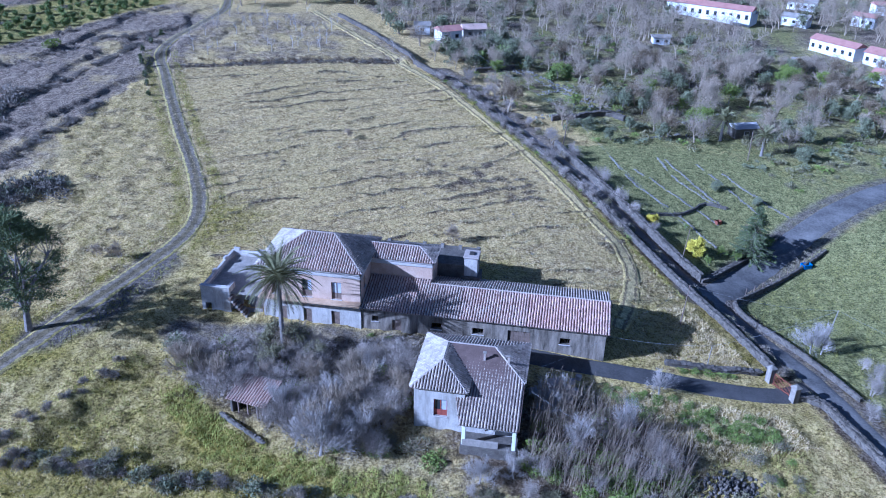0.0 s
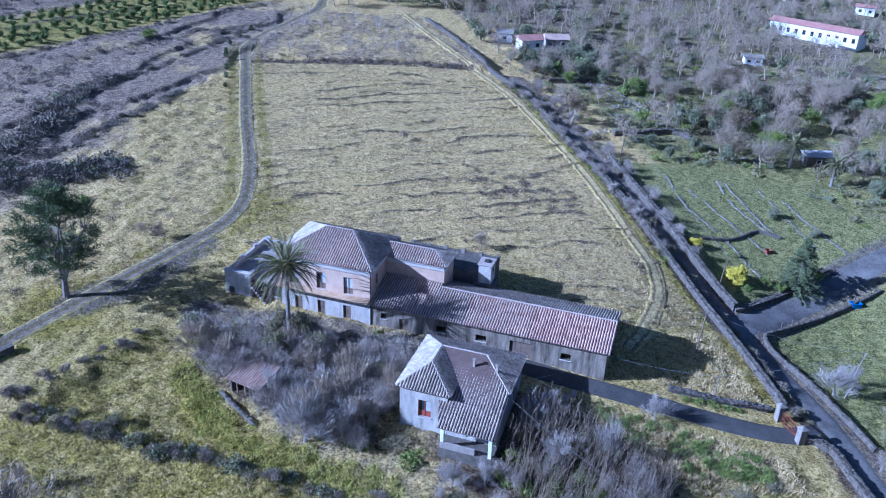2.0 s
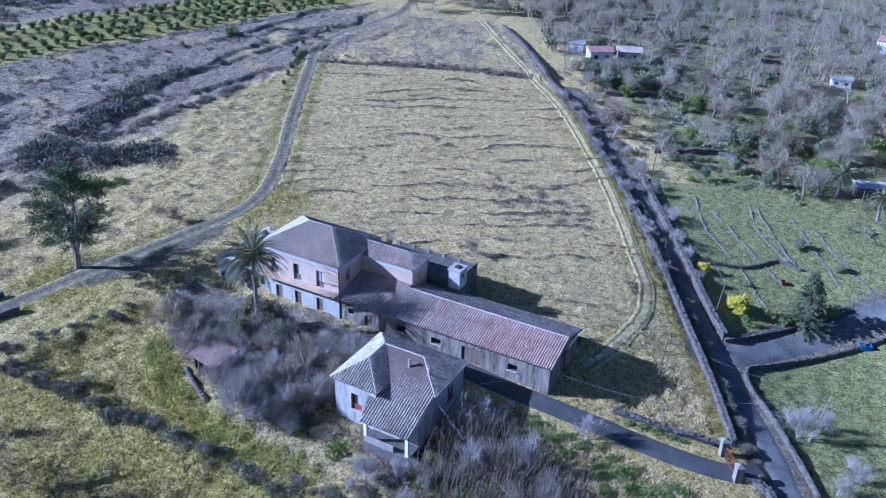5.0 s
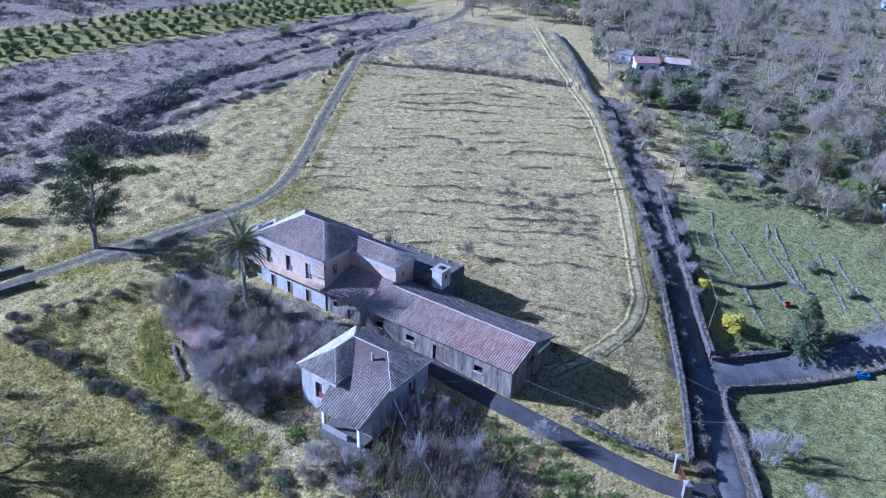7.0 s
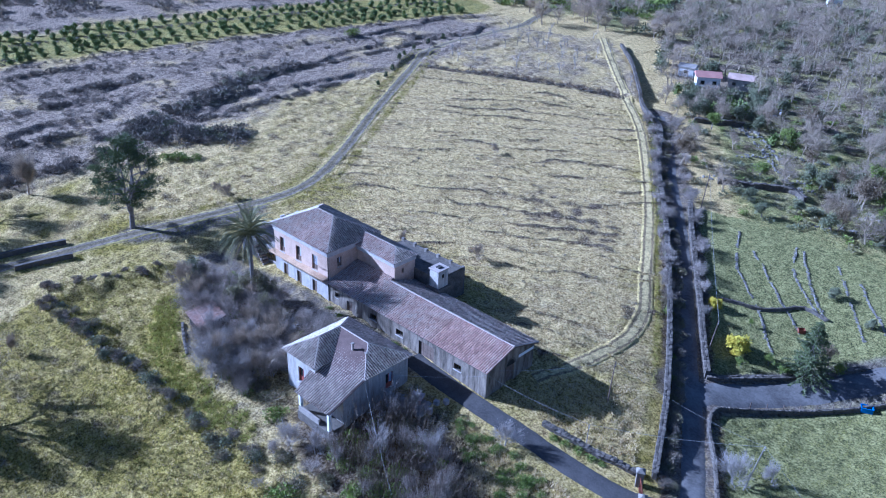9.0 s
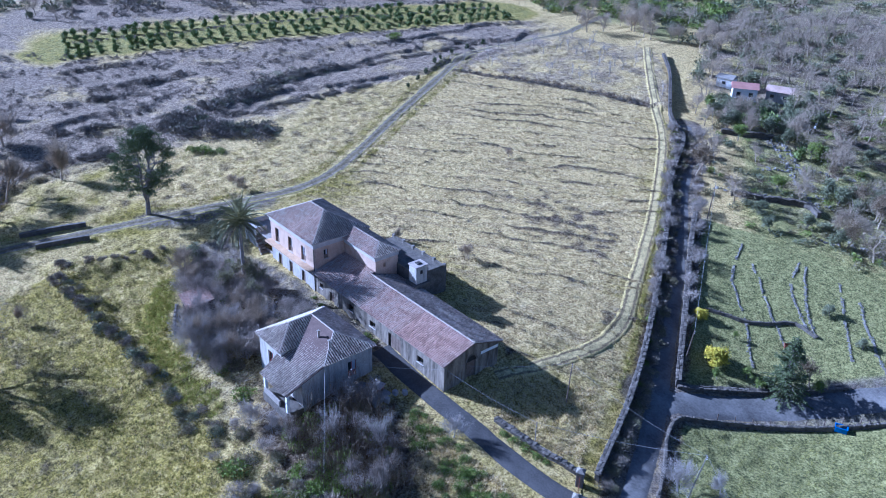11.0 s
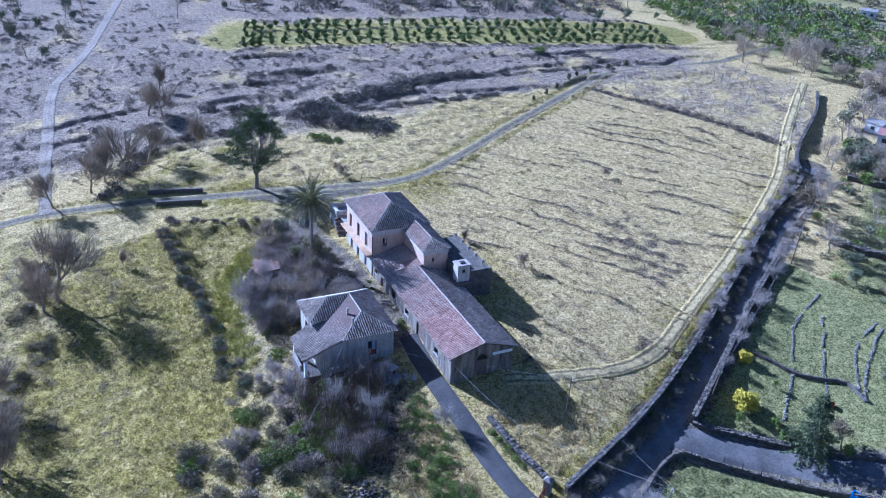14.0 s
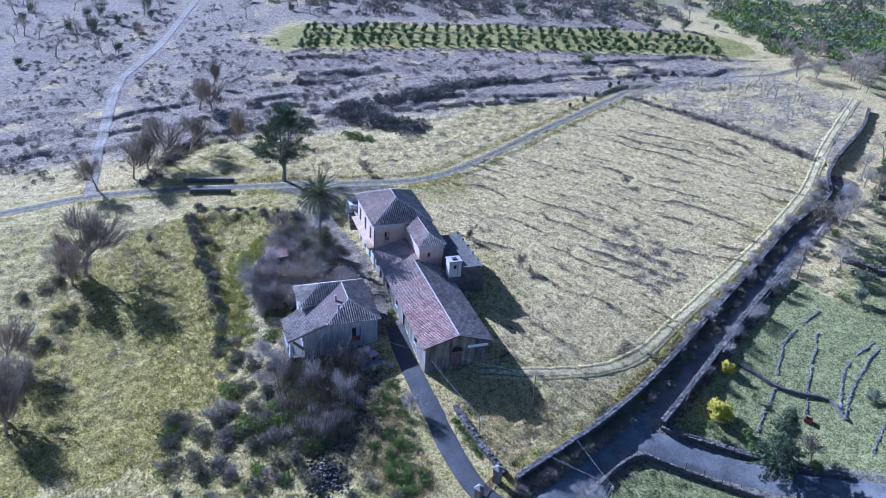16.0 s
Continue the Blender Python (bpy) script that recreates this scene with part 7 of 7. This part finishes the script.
for x, y, a in ((-3.6, -5.0, 10), (-3.2, -6.6, 30), (-2.9, -4.0, -15)):
    b = thing("stone_block", (x, y, lz(x, y)), a, "rough pale stone block in the yard", "stone", "stone blocks")
    part("block", boxed(-0.35, 0.35, -0.3, 0.3, -0.2, 0.6, 0.09), M_RIDGE, b)
tub = thing("plastic_tub", (33.2, 41.0, lz(33.2, 41.0)), 25, "open blue plastic tub on the grass", "tub")
bm = bmesh.new()
for x0, x1, y0, y1 in ((-0.75, -0.68, -0.5, 0.5), (0.68, 0.75, -0.5, 0.5), (-0.68, 0.68, -0.5, -0.43), (-0.68, 0.68, 0.43, 0.5)):
    block(bm, x0, x1, y0, y1, 0, 0.75, 0.015)
block(bm, -0.68, 0.68, -0.43, 0.43, 0.02, 0.08)
part("basin", bm, M_BLUE, tub)
bm = bmesh.new()
for x0, x1, y0, y1 in ((-0.82, 0.82, -0.57, -0.505), (-0.82, 0.82, 0.505, 0.57), (-0.82, -0.755, -0.5, 0.5), (0.755, 0.82, -0.5, 0.5)):
    block(bm, x0, x1, y0, y1, 0.68, 0.76, 0.01)
part("rim", bm, M_BLUE, tub)
for i in range(9):
    f = i / 8
    x, y = 22.0 + 12.5 * f, 29.3 + 14.2 * f
    ps = thing("fence_post", (x, y, lz(x, y)), 40, "thin grey wooden fence post", "post", "fence posts along the road")
    part("stake", boxed(-0.05, 0.05, -0.05, 0.05, -0.3, 1.2, 0.01), M_WOOD, ps)
# rubble heap below the canes
heap = Geo()
r = random.Random(8)
for _ in range(260):
    x, y = 14.0 + r.gauss(0, 1.5), -16.5 + r.gauss(0, 1.2)
    m = pose(x, y, lz(x, y) + max(0, 0.7 - 0.22 * math.hypot(x - 14.0, y + 16.5)) * r.random(), r.uniform(0, 360), r.uniform(0, 360), r.uniform(0, 360)) @ Matrix.Diagonal((r.uniform(0.2, 0.5), r.uniform(0.2, 0.4), r.uniform(0.15, 0.35), 1))
    me = STONE_MESHES[r.randrange(6)]
    b = len(heap.v)
    heap.v += [m @ v.co for v in me.vertices]
    heap.f += [tuple(b + i for i in pl.vertices) for pl in me.polygons]
tagged(new("rubble_heap", heap.mesh("rubble_heap", M_STONE)), "heap of loose grey stones in rough grass", "rubble", kind="stuff")

# ---- ruined shed in the thicket ----
shed = thing("ruined_shed", (-38.9, -15.2, lz(-38.9, -15.2)), -10, "ruined shed with a sagging tile roof", "shed")
for x0, x1, y0, y1, h in ((-2.2, -1.9, -1.8, 1.8, 1.7), (1.9, 2.2, -1.8, 1.8, 1.7), (-1.9, 1.9, 1.5, 1.8, 2.2)):
    part("wall", boxed(x0, x1, y0, y1, -0.6, h, 0.03), M_MORTAR, shed)
for x in (-1.2, 0.0, 1.2):
    part("post", boxed(x - 0.08, x + 0.08, -1.75, -1.6, -0.5, 1.55, 0.01), M_WOOD, shed)
part("beam", boxed(-2.4, 2.4, -1.85, -1.65, 1.56, 1.7, 0.02), M_PAINT, shed)
tiled_slope(shed, ((-2.5, -2.1, 1.72), (2.5, -2.1, 1.72), (2.5, 1.9, 2.5), (-2.5, 1.9, 2.5)), M_TILE, seed=61)


# ---- far houses ----
def far_house(x, y, w, d, h, turn, wall_mat, roof_mat, label, windows=3, hip=False, group="", cat="house"):
    z = lz(x, y)
    if cat == "building":
        w, d, h = w * 0.6, d * 0.6, h * 0.7
    th = thing("far_house", (x, y, z), turn, label, cat, group)
    part("wall", boxed(-w / 2, w / 2, -d / 2, d / 2, -1.5, h, 0.0), wall_mat, th)
    bm = bmesh.new()
    o, rise = 0.35, d * 0.22
    k = d * 0.4 if hip else 0.0
    v = [bm.verts.new(p) for p in ((-w / 2 - o, -d / 2 - o, h), (w / 2 + o, -d / 2 - o, h), (w / 2 + o, d / 2 + o, h), (-w / 2 - o, d / 2 + o, h), (-w / 2 - o + k, 0, h + rise), (w / 2 + o - k, 0, h + rise))]
    for f in ((0, 1, 5, 4), (2, 3, 4, 5), (1, 2, 5), (3, 0, 4), (3, 2, 1, 0)):
        bm.faces.new([v[i] for i in f])
    part("roof", bm, roof_mat, th)
    for i in range(windows):
        cx = -w / 2 + w * (i + 0.5) / windows
        for sy in (-1, 1):
            wf = part("window", boxed(cx - 0.55, cx + 0.55, *sorted((sy * (d / 2 + 0.002), sy * (d / 2 + 0.05))), h * 0.35, h * 0.72, 0), M_CORNICE, th)
            part("pane", boxed(cx - 0.45, cx + 0.45, *sorted((sy * (d / 2 + 0.052), sy * (d / 2 + 0.06))), h * 0.38, h * 0.69, 0), M_GLASS, wf)
    return th


far_house(-41.3, 131.5, 5.8, 4.6, 3.0, 35, M_PAINT, M_TERRACOTTA, "small white house with a bright red roof", 2)
far_house(-35.5, 138.5, 6.0, 4.5, 2.6, 20, M_WHITE, M_TILE, "pale outbuilding beside the red-roofed house", 2)
far_house(-49.0, 135.5, 4.0, 3.5, 2.4, 10, M_PAINT, M_CONCRETE, "little white outbuilding with a grey roof", 1)
far_house(28.2, 86.0, 4.8, 3.4, 2.3, 20, M_MORTAR, M_CORNICE, "small hut with a pale rusty roof among palms", 1, cat="hut")
for x, y, w, d, h, t, rm, lb in ((34, 202, 46, 9, 6, -24, M_TERRACOTTA, "long white workshop with a red roof edge"), (47, 201, 5, 5, 5, -30, M_CONCRETE, "white tank house beside the workshop"),
                                 (66, 168, 24, 9, 5, -48, M_TERRACOTTA, "long white warehouse with a red roof"), (76, 160, 12, 10, 5, -48, M_TERRACOTTA, "white building with an orange tiled roof"), (72, 140, 11, 7, 4, -40, M_TERRACOTTA, "low building with a pink vaulted roof"),
                                 (15.6, 158, 8, 5, 3, 10, M_CONCRETE, "pale tunnel-like shed among bare trees"), (52, 148, 7, 4, 3, -20, M_CONCRETE, "white shed at the edge of the wood"), (62, 205, 14, 8, 4, -30, M_CONCRETE, "white building in the distance"),
                                 (86, 215, 12, 8, 5, -30, M_TERRACOTTA, "white village house in the distance"), (70, 235, 16, 8, 4, -20, M_CONCRETE, "white village house in the distance"), (98, 240, 10, 7, 5, 10, M_TERRACOTTA, "white village house in the distance"), (-10, 283, 10, 7, 4, 10, M_CONCRETE, "white village house in the distance"), (-60, 262, 8, 6, 4, 30, M_CONCRETE, "white village house in the distance"), (-140, 236, 9, 6, 4, 30, M_CONCRETE, "white village house in the distance"), (25, 270, 9, 7, 4, -10, M_TERRACOTTA, "white village house in the distance"), (92, 182, 10, 7, 4, -40, M_TERRACOTTA, "white village house in the distance"), (55, 262, 11, 7, 4, -10, M_TERRACOTTA, "white village house in the distance")):
    far_house(x, y, w, d, h, t, M_PAINT, rm, lb, max(2, int(w / 4)), group="village buildings", cat="building")
tagged(part("gable_sign", boxed(-2.5, 2.5, -0.03, 0.0, 0, 1.1, 0), M_PAINT), "plain white board on a workshop", "sign").matrix_world = pose(38.0, 192.2, lz(38, 192) + 2.4, 0, 0, -30)
rubb = Geo()
for _ in range(120):
    x, y = -25.6 + r.gauss(0, 2.2), 125.5 + r.gauss(0, 1.6)
    m = pose(x, y, lz(x, y) + r.uniform(0, 0.5), r.uniform(0, 360), r.uniform(0, 360), r.uniform(0, 360)) @ Matrix.Diagonal((r.uniform(0.2, 0.8), r.uniform(0.2, 0.6), r.uniform(0.1, 0.4), 1))
    me = STONE_MESHES[r.randrange(6)]
    b = len(rubb.v)
    rubb.v += [m @ v.co for v in me.vertices]
    rubb.f += [tuple(b + i for i in pl.vertices) for pl in me.polygons]
tagged(new("white_rubble", rubb.mesh("white_rubble", M_PAINT)), "scattered white rubble in the garden", "rubble", kind="stuff")
# stones of the field wall that stand apart become its children
for ob, w in STONES:
    ob.parent = w
